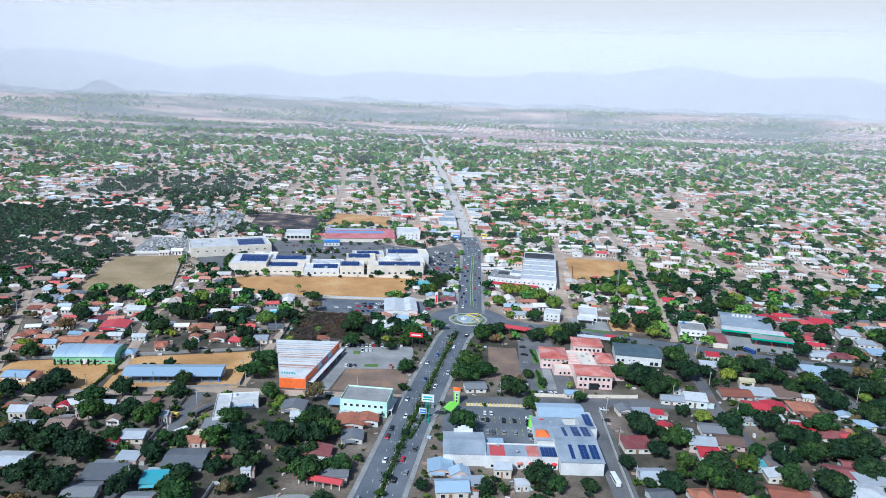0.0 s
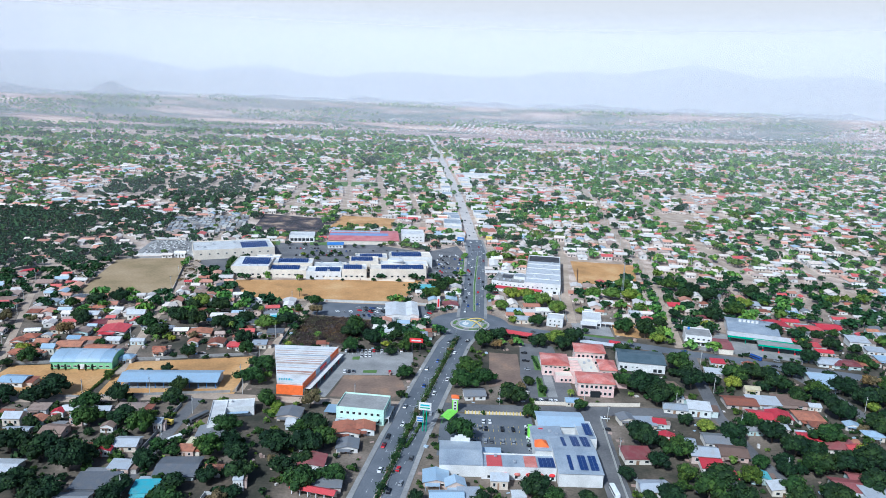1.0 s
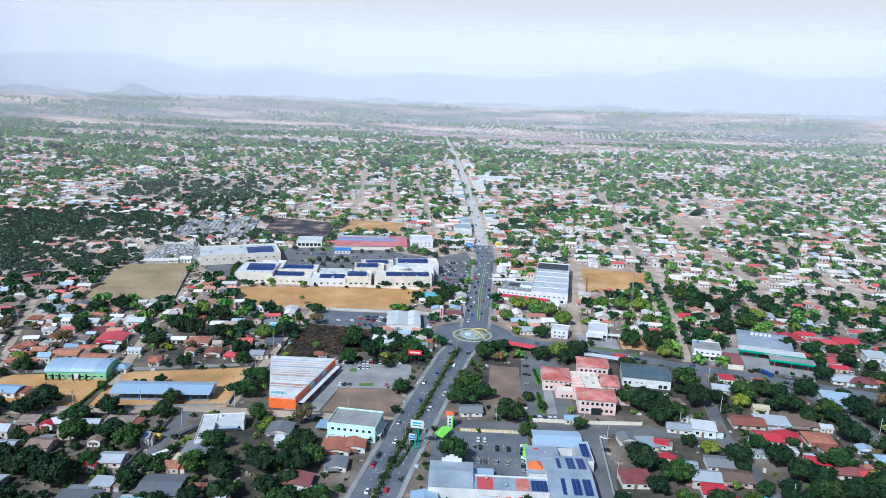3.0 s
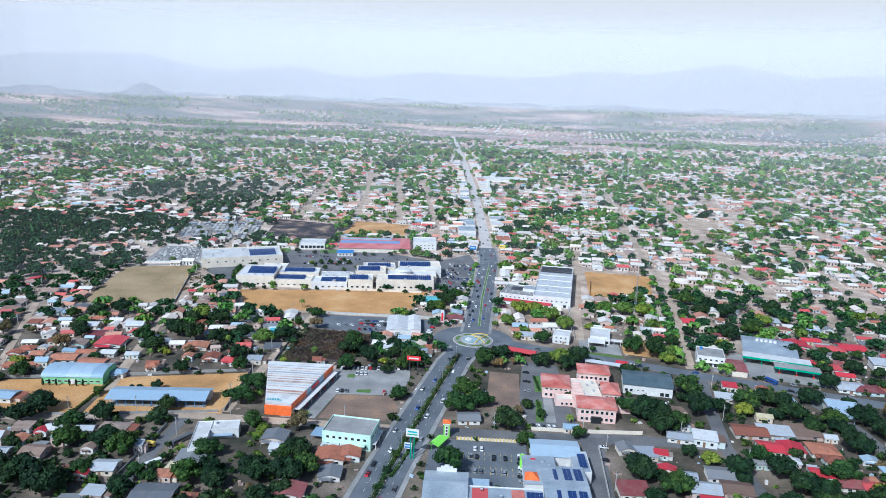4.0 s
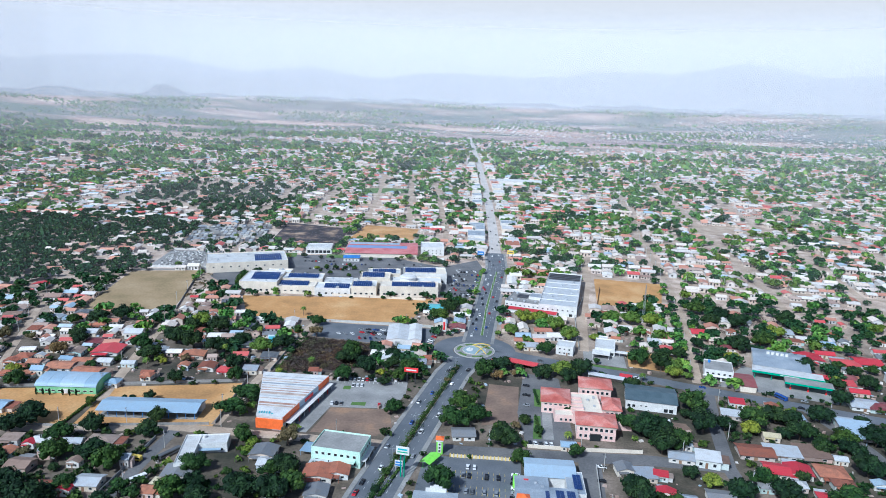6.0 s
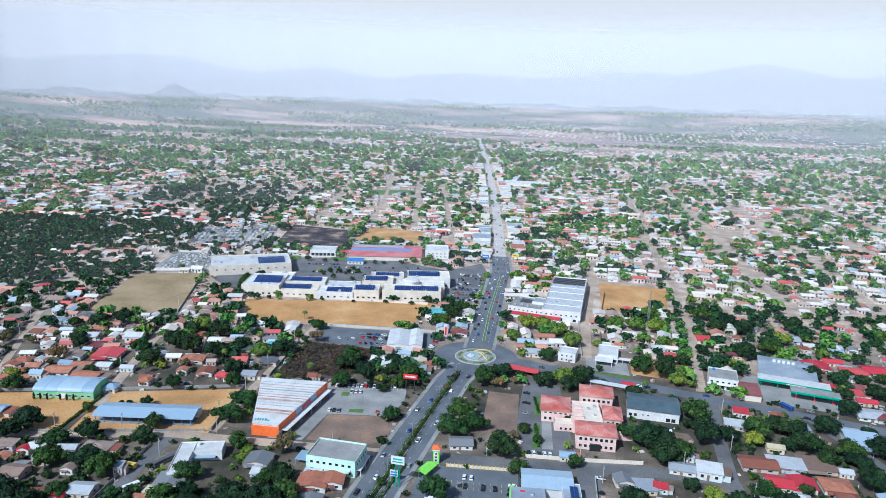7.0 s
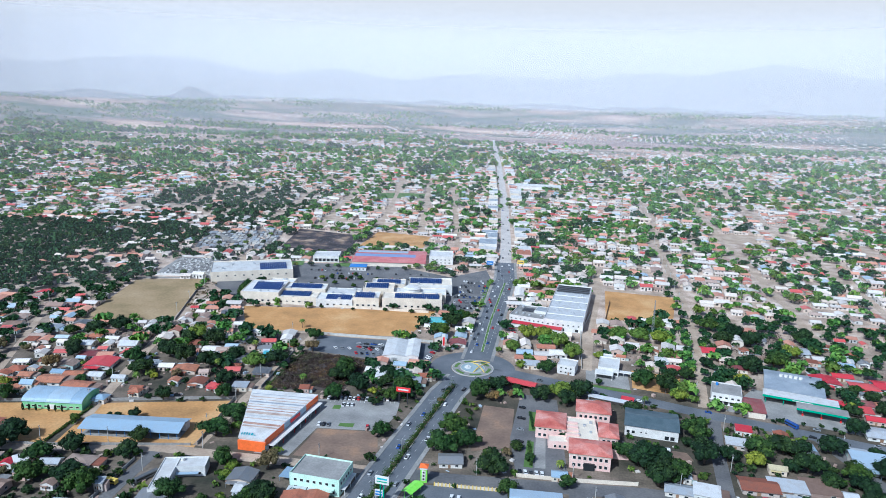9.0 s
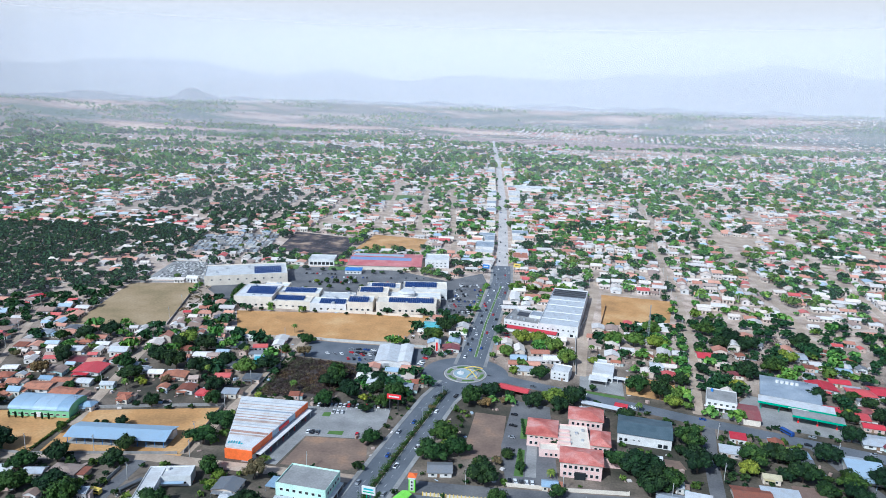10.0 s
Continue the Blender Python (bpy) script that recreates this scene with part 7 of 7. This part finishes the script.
car_row(-112, 246, 14, 4.0, 8, 8, 0.35)
car_row(-176, 236, 14, 4.2, 8, 8, 0.4)
car_row(30, 68, 6, 5.0, 80, 96, 0.3)
car_row(40, 28, 8, 3.8, 60, -14, 0.35)
car_row(74, -152, 6, 7, 85, 262, 0.4)
car_row(124, 6, 4, 6, 30, -10, 0.3)
car_row(196, -52, 6, 5, 70, -16, 0.4)


def traffic(pts, off, spots, turn):
    line = shifted(pts, off)
    run = [math.hypot(b[0] - a[0], b[1] - a[1]) for a, b in zip(line, line[1:])]
    for f in spots:
        s = f * sum(run)
        for (a, b), d in zip(zip(line, line[1:]), run):
            if s <= d:
                q = s / d
                car(a[0] + (b[0] - a[0]) * q, a[1] + (b[1] - a[1]) * q, math.degrees(math.atan2(b[1] - a[1], b[0] - a[0])) - 90 + turn, cr.choice(TINTS), cr.random() < 0.3)
                break
            s -= d


traffic(LOWER, -4.0, (0.33, 0.46, 0.585, 0.72, 0.83, 0.93), 180)
traffic(LOWER, -8.2, (0.37, 0.52, 0.545, 0.64, 0.79), 180)
traffic(LOWER, 4.4, (0.3, 0.42, 0.47, 0.56, 0.7, 0.88), 0)
traffic(LOWER, 8.4, (0.36, 0.44, 0.5, 0.63, 0.76, 0.95), 0)
traffic(UPPER, -4.0, (0.1, 0.22, 0.32, 0.44, 0.54, 0.66, 0.8, 0.94), 180)
traffic(FARTHER, -3.5, (0.01, 0.03, 0.06, 0.11, 0.17), 180)
traffic(FARTHER, 3.5, (0.02, 0.05, 0.09, 0.14), 0)
traffic(UPPER, -8.0, (0.14, 0.27, 0.5, 0.6, 0.86), 180)
traffic(UPPER, 4.0, (0.12, 0.24, 0.4, 0.58, 0.7, 0.86, 0.96), 0)
traffic(UPPER, 8.0, (0.2, 0.28, 0.36, 0.5, 0.64, 0.76, 0.9), 0)
traffic(UPPER, -6.2, (0.05, 0.18, 0.38, 0.48, 0.74), 180)
traffic(CROSS, 3.0, (0.1, 0.26, 0.5, 0.66), 0)
traffic(CROSS, -3.0, (0.18, 0.36, 0.58), 180)


def bus(x, y, rot, material, label, length=10.0):
    t = thing("bus", pose(x, y, 0.07, 0, 0, rot), label, "bus")
    bm = bmesh.new()
    slab(bm, -1.2, 1.2, -length / 2, length / 2, 0.5, 3.0, 0.15)
    part("body", bm, material, t)
    bm = bmesh.new()
    slab(bm, -1.23, 1.23, -length / 2 + 0.6, length / 2 - 0.3, 1.6, 2.4)
    part("window_band", bm, WINDOW_DARK, t)
    for sx in (-1, 1):
        for sy in (-0.32, 0.32):
            bm = bmesh.new()
            beam(bm, (sx * 0.85, sy * length, 0.48), (sx * 1.22, sy * length, 0.48), 0.48, 12)
            part("wheel", bm, TYRE, t)


bus(117, -103, 84, PAINTS["white"], "white coach parked before the warehouse", 10)
bus(60, -236, 4, PAINTS["white"], "white bus on the concrete street", 10)
bus(-156, -176, -28, PAINTS["grey"], "dark grey trailer parked in a dirt yard", 13)
bus(-160, -201, -40, PAINTS["white"], "white box truck parked in a dirt yard", 8)
bus(-171, -183, 80, YELLOW, "yellow truck parked in a dirt yard", 7)
bus(206, -56, 30, PAINTS["blue"], "blue and white tanker at the filling station", 9)

# ---- scrub, filler yards and the town beyond ----
HEDGE_ROWS = ((-131, 8, -136, -58), (42, -66, 44, -88), (41, -104, 42, -130), (-232, -106, -232, -150), (-30, -160, -40, -200)) + tuple((a[0], a[1], b[0], b[1]) for a, b in zip(MEDIAN[1:], MEDIAN[2:]))
for ax, ay, bx, by in HEDGE_ROWS:
    n = int(math.hypot(bx - ax, by - ay) / 0.3)
    f = rng.uniform(0, 1, n * 8)
    bushy = 0.35 + 0.65 * np.abs(np.sin(f * n * 0.07 + ax) + 0.4 * np.sin(f * n * 0.19)) if -60 < ax < 0 and ay > -360 and (ax, bx) != (-30, -40) else np.full(n * 8, 0.4)
    p = np.stack([ax + (bx - ax) * f, ay + (by - ay) * f, rng.uniform(0.1, 3.2, n * 8) * bushy], -1) + rng.normal(0, 1.1, (n * 8, 3)) * np.array([1, 1, 0.2]) * bushy[:, None]
    v = leaf_cards(p, np.tile([0, -0.3, 1.0], (len(p), 1)), 0.3)
    h = tagged(new("hedge", arrays_mesh("hedge", v, np.arange(len(v)), np.full(len(v) // 4, 4), [LEAF])), "low clipped green hedge", "hedge")


def scrub(name, pts, n, material, size, label, height=2.2):
    xs, ys = [p[0] for p in pts], [p[1] for p in pts]
    c = np.stack([rng.uniform(min(xs), max(xs), n), rng.uniform(min(ys), max(ys), n)], -1)
    keep = np.zeros(n, bool)
    for (ax, ay), (bx, by) in zip(pts, pts[1:] + pts[:1]):
        keep ^= ((ay > c[:, 1]) != (by > c[:, 1])) & (c[:, 0] < (bx - ax) * (c[:, 1] - ay) / ((by - ay) or 1e-9) + ax)
    c = c[keep]
    m = 26
    q = np.repeat(c, m, 0)
    d = rng.normal(0, 1, (len(q), 3))
    d /= np.linalg.norm(d, axis=1)[:, None]
    r = np.repeat(rng.uniform(0.6, 1.3, len(c)), m)[:, None] * height
    p = np.concatenate([q, np.zeros((len(q), 1))], 1) + d * r * np.array([0.9, 0.9, 0.6])
    p[:, 2] = np.abs(p[:, 2]) + 0.2
    v = leaf_cards(p, d, size, 1.0)
    tagged(new(name, arrays_mesh(name, v, np.arange(len(v)), np.full(len(v) // 4, 4), [material])), label, "scrub", kind="stuff")


scrub("scrub", [(-130, 8), (-76, 0), (-86, -52), (-136, -60)], 620, TWIGS, 0.34, "dense leafless brown scrub")
scrub("scrub", [(-134, 8), (-112, 4), (-120, -58), (-137, -60)], 110, LEAF_DRY, 0.4, "dry olive bushes along the scrub lot", 2.6)
scrub("scrub", [(-112, 4), (-78, 0), (-88, -50), (-118, -54)], 110, LEAF_DRY, 0.4, "dry olive bushes among the scrub", 2.4)
scrub("scrub", [(-138, 6), (-131, 6), (-134, -58), (-139, -58)], 50, LEAF, 0.35, "green bushes along the lane wall", 1.6)
scrub("scrub", [(-262, 60), (-240, 62), (-285, 190), (-297, 180)], 110, LEAF_DRY, 0.4, "dry grey-green bushes beside the field")
scrub("scrub", [(-364, 40), (-345, 42), (-366, 175), (-384, 180)], 130, LEAF, 0.45, "green bushes along the field edge", 3.0)
scrub("scrub", [(196, 60), (260, 40), (280, 120), (210, 130)], 220, TWIGS, 0.35, "grey leafless scrub on a vacant plot", 2.6)
scrub("scrub", [(-60, 52), (-46, 54), (-44, 120), (-60, 118)], 10, LEAF, 0.4, "a few green bushes on the dry field", 2.0)

tv = [(-0.5, -1, 0), (0.5, -1, 0), (0.5, 1, 0), (-0.5, 1, 0), (-0.5, -1, 1), (0.5, -1, 1), (0.5, 1, 1), (-0.5, 1, 1)]
tf = [(4, 5, 6, 7), (0, 1, 5, 4), (1, 2, 6, 5), (2, 3, 7, 6), (3, 0, 4, 7)]


def small_blocks(name, pts, nx, ny, mats, label, category, smin, smax, hmin, hmax):
    """Uncountable small boxes in ragged rows inside a four-sided plot."""
    a, b, c, d = [np.array(p, float) for p in pts]
    pos = []
    for i in range(nx):
        for j in range(ny):
            if rng.random() < 0.78:
                u, v = (i + 0.5 + rng.uniform(-0.12, 0.12)) / nx, (j + 0.5 + rng.uniform(-0.1, 0.1)) / ny
                pos.append((a * (1 - u) + b * u) * (1 - v) + (d * (1 - u) + c * u) * v)
    pos = np.array(pos)
    n = len(pos)
    sc = np.stack([rng.uniform(smin, smax, n), rng.uniform(smin, smax, n) * 0.6, rng.uniform(hmin, hmax, n)], -1)
    me = tiled(name, tv, tf, [1] * 5, np.concatenate([pos, np.zeros((n, 1))], 1), sc, rng.normal(0.15, 0.1, n), [mats[0]] + mats, rng.integers(0, len(mats), n))
    tagged(new(name, me), label, category, kind="stuff")


small_blocks("tombs", [(-352, 196), (-302, 202), (-322, 270), (-362, 264)], 18, 22, [CONCRETE, KERB, CONCRETE, ASPHALT_PALE, WHITE], "rows of pale stone tombs in a cemetery", "tombs", 1.0, 2.2, 0.4, 1.1)
small_blocks("terraced_houses", [(-372, 312), (-280, 334), (-300, 436), (-396, 412)], 17, 13, [CONCRETE, ROOF["w"], CONCRETE, ROOF["g"], KERB], "tight rows of small pale-roofed houses", "houses", 3.4, 5.6, 2.2, 3.0)
claim_poly([(-372, 312), (-280, 334), (-300, 436), (-396, 412)])

# random houses with parts in the nearer quarters
KINDS = "wwwwggttttttrrnngbmm"
placed = 0
while placed < 120:
    x, y = hr.uniform(-420, 420), hr.uniform(-300, 110)
    if abs(x) > 0.72 * (y + 545) + 30:
        continue
    w = hr.uniform(6.5, 14)
    d = w * hr.uniform(0.6, 0.95)
    if all(is_free(x + sx * w / 2, y + sy * d / 2) for sx in (-1, 0, 1) for sy in (-1, 0, 1)):
        house(x, y, w, d, street_turn(x, y) + hr.uniform(-6, 6), hr.choice(KINDS), hr.choice("xxyhm"), hr.choice((0.95, 1.0, 1.1)))
        placed += 1
# tight rows of small houses in the side quarters, the nearer ones with all their parts
row_houses = []
for x0, x1, y0, y1, want in ((-420, -150, -66, 105, 105), (165, 330, -300, -60, 30), (300, 430, -50, 190, 14)):
    placed = 0
    for _ in range(4000):
        if placed >= want:
            break
        x, y = hr.uniform(x0, x1), hr.uniform(y0, y1)
        w = hr.uniform(6.5, 12)
        d = w * hr.uniform(0.65, 0.9)
        if all(is_free(x + sx * w * 0.45, y + sy * d * 0.45) for sx in (-1, 0, 1) for sy in (-1, 0, 1)):
            turn = street_turn(x, y) + hr.uniform(-6, 6)
            if y < -60:
                house(x, y, w, d, turn, hr.choice("wwwttttrrbn"), hr.choice("xxyhm"), hr.choice((0.95, 1.0, 1.1)))
            else:
                row_houses.append((x, y, w, d, turn + hr.choice((0, 0, 90))))
                claim_box(x, y, w, d, turn, 0.3)
            placed += 1
planted = 0
yard_trees = {}
for _ in range(6000):
    if planted >= 180:
        break
    x, y = tr.uniform(-400, 400), tr.uniform(-330, 10)
    r = tr.uniform(3.2, 9.0)
    if abs(x) < 0.72 * (y + 545) + 30 and is_free(x, y) and is_free(x - r * 0.6, y) and is_free(x + r * 0.6, y):
        yard_trees.setdefault(tr.choice((0, 1, 1, 2, 3, 4, 5)), []).append((x, y, r))
        claim_box(x, y, r * 1.2, r * 1.2, 0, 0)
        planted += 1
for k, rows in yard_trees.items():
    crown, trunk, lift, lab = TREE_KINDS[k]
    po = np.array([(x, y, 0.0) for x, y, r in rows])
    sc = np.array([(r, r, r * tr.uniform(0.85, 1.1)) for x, y, r in rows])
    ro = np.array([tr.uniform(0, 6.28) for _ in rows])
    for me0, dz in ((crown, lift), (trunk, 0.0)):
        v = np.zeros(len(me0.vertices) * 3, np.float32)
        me0.vertices.foreach_get("co", v)
        v = v.reshape(-1, 3) + np.array([0, 0, dz])
        fs = [tuple(p.vertices) for p in me0.polygons]
        nm = "yard_trees" if dz else "yard_tree_trunks"
        tagged(new(nm, tiled(nm, v, fs, [0] * len(fs), po, sc, ro, [me0.materials[0]])), lab.replace("tree", "trees") + " in the yards" if dz else "brown trunks of the yard trees", "trees", kind="stuff")

extra = 0
for _ in range(3000):
    if extra >= 24:
        break
    x, y = tr.uniform(110, 330), tr.uniform(-300, -50)
    r = tr.uniform(4.5, 9)
    if abs(x) < 0.72 * (y + 545) + 30 and is_free(x, y) and off_road(x, y, r * 0.4):
        tree(x, y, r, tr.choice((1, 1, 2, 0)))
        extra += 1

# the town beyond: joined houses and trees
HV = [(-.5, -.5, 0), (.5, -.5, 0), (.5, .5, 0), (-.5, .5, 0), (-.5, -.5, .72), (.5, -.5, .72), (.5, .5, .72), (-.5, .5, .72), (-.5, 0, .98), (.5, 0, .98),
      (-.55, -.57, .68), (.55, -.57, .68), (.55, 0, 1.0), (-.55, 0, 1.0), (.55, .57, .68), (-.55, .57, .68), (-.55, -.57, .72), (.55, -.57, .72), (.55, 0, 1.04), (-.55, 0, 1.04), (.55, .57, .72), (-.55, .57, .72)]
HF = [(0, 1, 5, 4), (1, 2, 6, 9, 5), (2, 3, 7, 6), (3, 0, 4, 8, 7), (16, 17, 18, 19), (19, 18, 20, 21), (10, 11, 17, 16), (15, 14, 20, 21)]
HM = [0, 0, 0, 0, 1, 1, 1, 1]
for ax, ay, bx, by, z0, z1 in ((-.38, -.506, -.22, -.506, .22, .52), (.2, -.506, .36, -.506, .22, .52), (-.06, -.506, .05, -.506, 0, .5), (.506, -.3, .506, -.1, .22, .52), (.506, .12, .506, .32, .22, .52),
                               (-.506, .25, -.506, .05, .22, .52)):
    HF.append(tuple(range(len(HV), len(HV) + 4)))
    HV += [(ax, ay, z0), (bx, by, z0), (bx, by, z1), (ax, ay, z1)]
    HM.append(-1)
WALL_FAR = surface("far_house_plaster", [(0.0, (0.72, 0.7, 0.66)), (0.3, (0.68, 0.58, 0.48)), (0.6, (0.6, 0.45, 0.38)), (0.8, (0.78, 0.76, 0.73)), (1.0, (0.5, 0.5, 0.5))], 0.2, 2, 0.85, 0, 0.1, "island")


def far_roof(name, stops):
    return surface(name, stops, 0.1, 1.0, 0.7, 0, 0.1, "island", 0, (0.4, 0.3, 0.25), 0.3)


FAR_ROOFS = [far_roof("far_roof_zinc", [(0.0, (0.56, 0.52, 0.49)), (1.0, (0.82, 0.78, 0.73))]), far_roof("far_roof_clay", [(0.0, (0.42, 0.17, 0.11)), (1.0, (0.7, 0.36, 0.25))]),
             far_roof("far_roof_rust", [(0.0, (0.3, 0.2, 0.16)), (1.0, (0.5, 0.38, 0.32))]), far_roof("far_roof_red", [(0.0, (0.5, 0.05, 0.06)), (1.0, (0.6, 0.14, 0.12))]),
             far_roof("far_roof_cream", [(0.0, (0.66, 0.55, 0.46)), (1.0, (0.8, 0.72, 0.64))]), far_roof("far_roof_blue", [(0.0, (0.35, 0.46, 0.56)), (1.0, (0.5, 0.58, 0.66))])]


def density(x, y):
    """How built-up a place is, 0 to 1: woods and the edge of town thin out."""
    d = 0.92 + 0.8 * noise.noise((x * 0.0035, y * 0.0035, 3.1))
    if x < -360 and 100 < y < 420:
        d -= 0.75
    if -600 < x < -330 and 520 < y < 860:
        d -= 0.6
    if 200 < x < 400 and -20 < y < 165:
        d -= 0.7
    if y > 1500:
        d -= (y - 1500) / 3200
    if y > 1900:
        d += 0.9 * noise.noise((x * 0.0016, y * 0.003, 8.0)) - 0.25
    if x < -500:
        d -= (-500 - x) / 1500
    return max(0.0, min(1.0, d))


# sheds, tanks, heaps and sheets lying about the yards
pos, scl, rot, shf = [], [], [], []
fr = random.Random(33)
while len(pos) < 1100:
    x, y = fr.uniform(-430, 430), fr.uniform(-320, 130)
    if abs(x) < 0.72 * (y + 545) + 30 and is_free(x, y):
        pos.append((x, y, 0))
        scl.append((fr.uniform(0.5, 2.6), fr.uniform(0.4, 1.2), fr.choice((0.2, 0.3, 0.6, 1.0, 1.8))))
        rot.append(fr.uniform(0, 3.1))
        shf.append(fr.choice((0, 2, 2, 2, 2, 5)))
me = tiled("yard_clutter", tv, tf, [1] * 5, np.array(pos), np.array(scl), np.array(rot), [WALL_FAR] + FAR_ROOFS, np.array(shf))
tagged(new("yard_clutter", me), "small sheds, tanks and sheets scattered in yards", "clutter", kind="stuff")

fr = random.Random(21)
pos = [(x, y, 0.0) for x, y, w, d, a in row_houses]
scl = [(w, d, fr.choice((3.8, 4.2, 4.6))) for x, y, w, d, a in row_houses]
rot = [radians(a) for x, y, w, d, a in row_houses]
shf = [fr.choice((0, 0, 0, 1, 1, 1, 2, 3, 3, 4, 5)) for _ in row_houses]
y = -20.0
while y < 3500:
    step = 14.0 if y < 1100 else 18.0 if y < 2400 else 26.0
    half = 0.72 * (y + 545) + 60
    x = -1.18 * half
    while x < half:
        px, py = x + fr.uniform(-2.5, 2.5), y + fr.uniform(-2.5, 2.5)
        if fr.random() < 0.92 * density(px, py) and is_free(px, py) and is_free(px - 4, py - 3) and is_free(px + 4, py + 3) and is_free(px + 4, py - 3) and is_free(px - 4, py + 3):
            w = fr.uniform(9, 14.5) * (1.0 if fr.random() < 0.95 else 2.0)
            pos.append((px, py, land_height(px, py)))
            scl.append((w, fr.uniform(7, 11), fr.choice((3.6, 4.0, 4.4, 4.4, 6.5))))
            rot.append(radians(street_turn(px, py) + (90 if fr.random() < 0.4 else 0) + fr.uniform(-4, 4)))
            shf.append(fr.choice((0, 0, 0, 0, 1, 1, 1, 1, 2, 3, 4, 4, 4, 4, 5)))
            claim_box(px, py, 7, 6, 0, 0) if y < 500 else None
        x += step
    y += step
me = tiled("far_houses", HV, HF, HM, np.array(pos), np.array(scl), np.array(rot), [WALL_FAR] + FAR_ROOFS + [WINDOW_DARK], np.array(shf))
tagged(new("far_houses", me), "sea of small houses with zinc and clay roofs", "houses", kind="stuff")


def woods(name, y0, y1, spacing, cards, size, rmin, rmax, label):
    """Distant trees, each a ragged crown of leaf clumps, joined into one sheet of green."""
    groups = {}
    y = y0
    while y < y1:
        half = 0.72 * (y + 545) + 60
        x = -1.18 * half
        while x < half:
            px, py = x + fr.uniform(-0.45, 0.45) * spacing, y + fr.uniform(-0.45, 0.45) * spacing
            n = noise.noise((px * 0.008, py * 0.008, 9.0)) + 0.5 * noise.noise((px * 0.03, py * 0.03, 4.0))
            want = (0.56 if py < 450 else 0.46) + 0.75 * n + (0.45 if density(px, py) < 0.3 and py < 1300 else 0)
            if y0 >= 2500:
                want = 2.6 * noise.noise((px * 0.0018, py * 0.0045, 17.0)) + 0.1
            elif py > 1700:
                want += 0.9 * noise.noise((px * 0.0014, py * 0.0032, 17.0)) - (py - 1700) / 5200
            if fr.random() < want and is_free(px, py):
                mood = noise.noise((px * 0.012, py * 0.012, 30.0)) + fr.uniform(-0.3, 0.3)
                k = 1 if mood < (-0.05 if py < 450 else -0.3) else 2 if mood > 0.34 else 0
                vacant = 190 < px < 420 and -30 < py < 165
                if vacant and fr.random() < 0.35:
                    x += spacing
                    continue
                # cloud shade over these woods is painted in with the dark leaf
                if (px < -330 and 60 < py < 430) or (-600 < px < -330 and py < 860) or (vacant and fr.random() < 0.6):
                    k = 1
                groups.setdefault((k, fr.randrange(3)), []).append((px, py, fr.uniform(rmin, rmax) * (0.8 if fr.random() < 0.5 else 1.15)))
            x += spacing
        y += spacing
    for (k, v), rows in groups.items():
        _, _, p, d = crown_cloud(cards, 13, 0.85, 70 + v)
        tvv = leaf_cards(p, d, size)
        faces = np.arange(len(tvv)).reshape(-1, 4)
        a = np.array(rows)
        po = np.concatenate([a[:, :2], (a[:, 2] * 0.62 + land_height(a[:, 0], a[:, 1]))[:, None]], 1)
        sc = np.stack([a[:, 2], a[:, 2], a[:, 2] * rng.uniform(0.8, 1.1, len(a))], -1)
        # beyond the near yards the leaves take the painted sunlit tones
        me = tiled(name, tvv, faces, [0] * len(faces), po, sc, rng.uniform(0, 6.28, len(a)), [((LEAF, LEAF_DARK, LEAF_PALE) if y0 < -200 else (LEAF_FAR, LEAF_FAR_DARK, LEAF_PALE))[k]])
        tagged(new(name, me), label, "trees", kind="stuff")


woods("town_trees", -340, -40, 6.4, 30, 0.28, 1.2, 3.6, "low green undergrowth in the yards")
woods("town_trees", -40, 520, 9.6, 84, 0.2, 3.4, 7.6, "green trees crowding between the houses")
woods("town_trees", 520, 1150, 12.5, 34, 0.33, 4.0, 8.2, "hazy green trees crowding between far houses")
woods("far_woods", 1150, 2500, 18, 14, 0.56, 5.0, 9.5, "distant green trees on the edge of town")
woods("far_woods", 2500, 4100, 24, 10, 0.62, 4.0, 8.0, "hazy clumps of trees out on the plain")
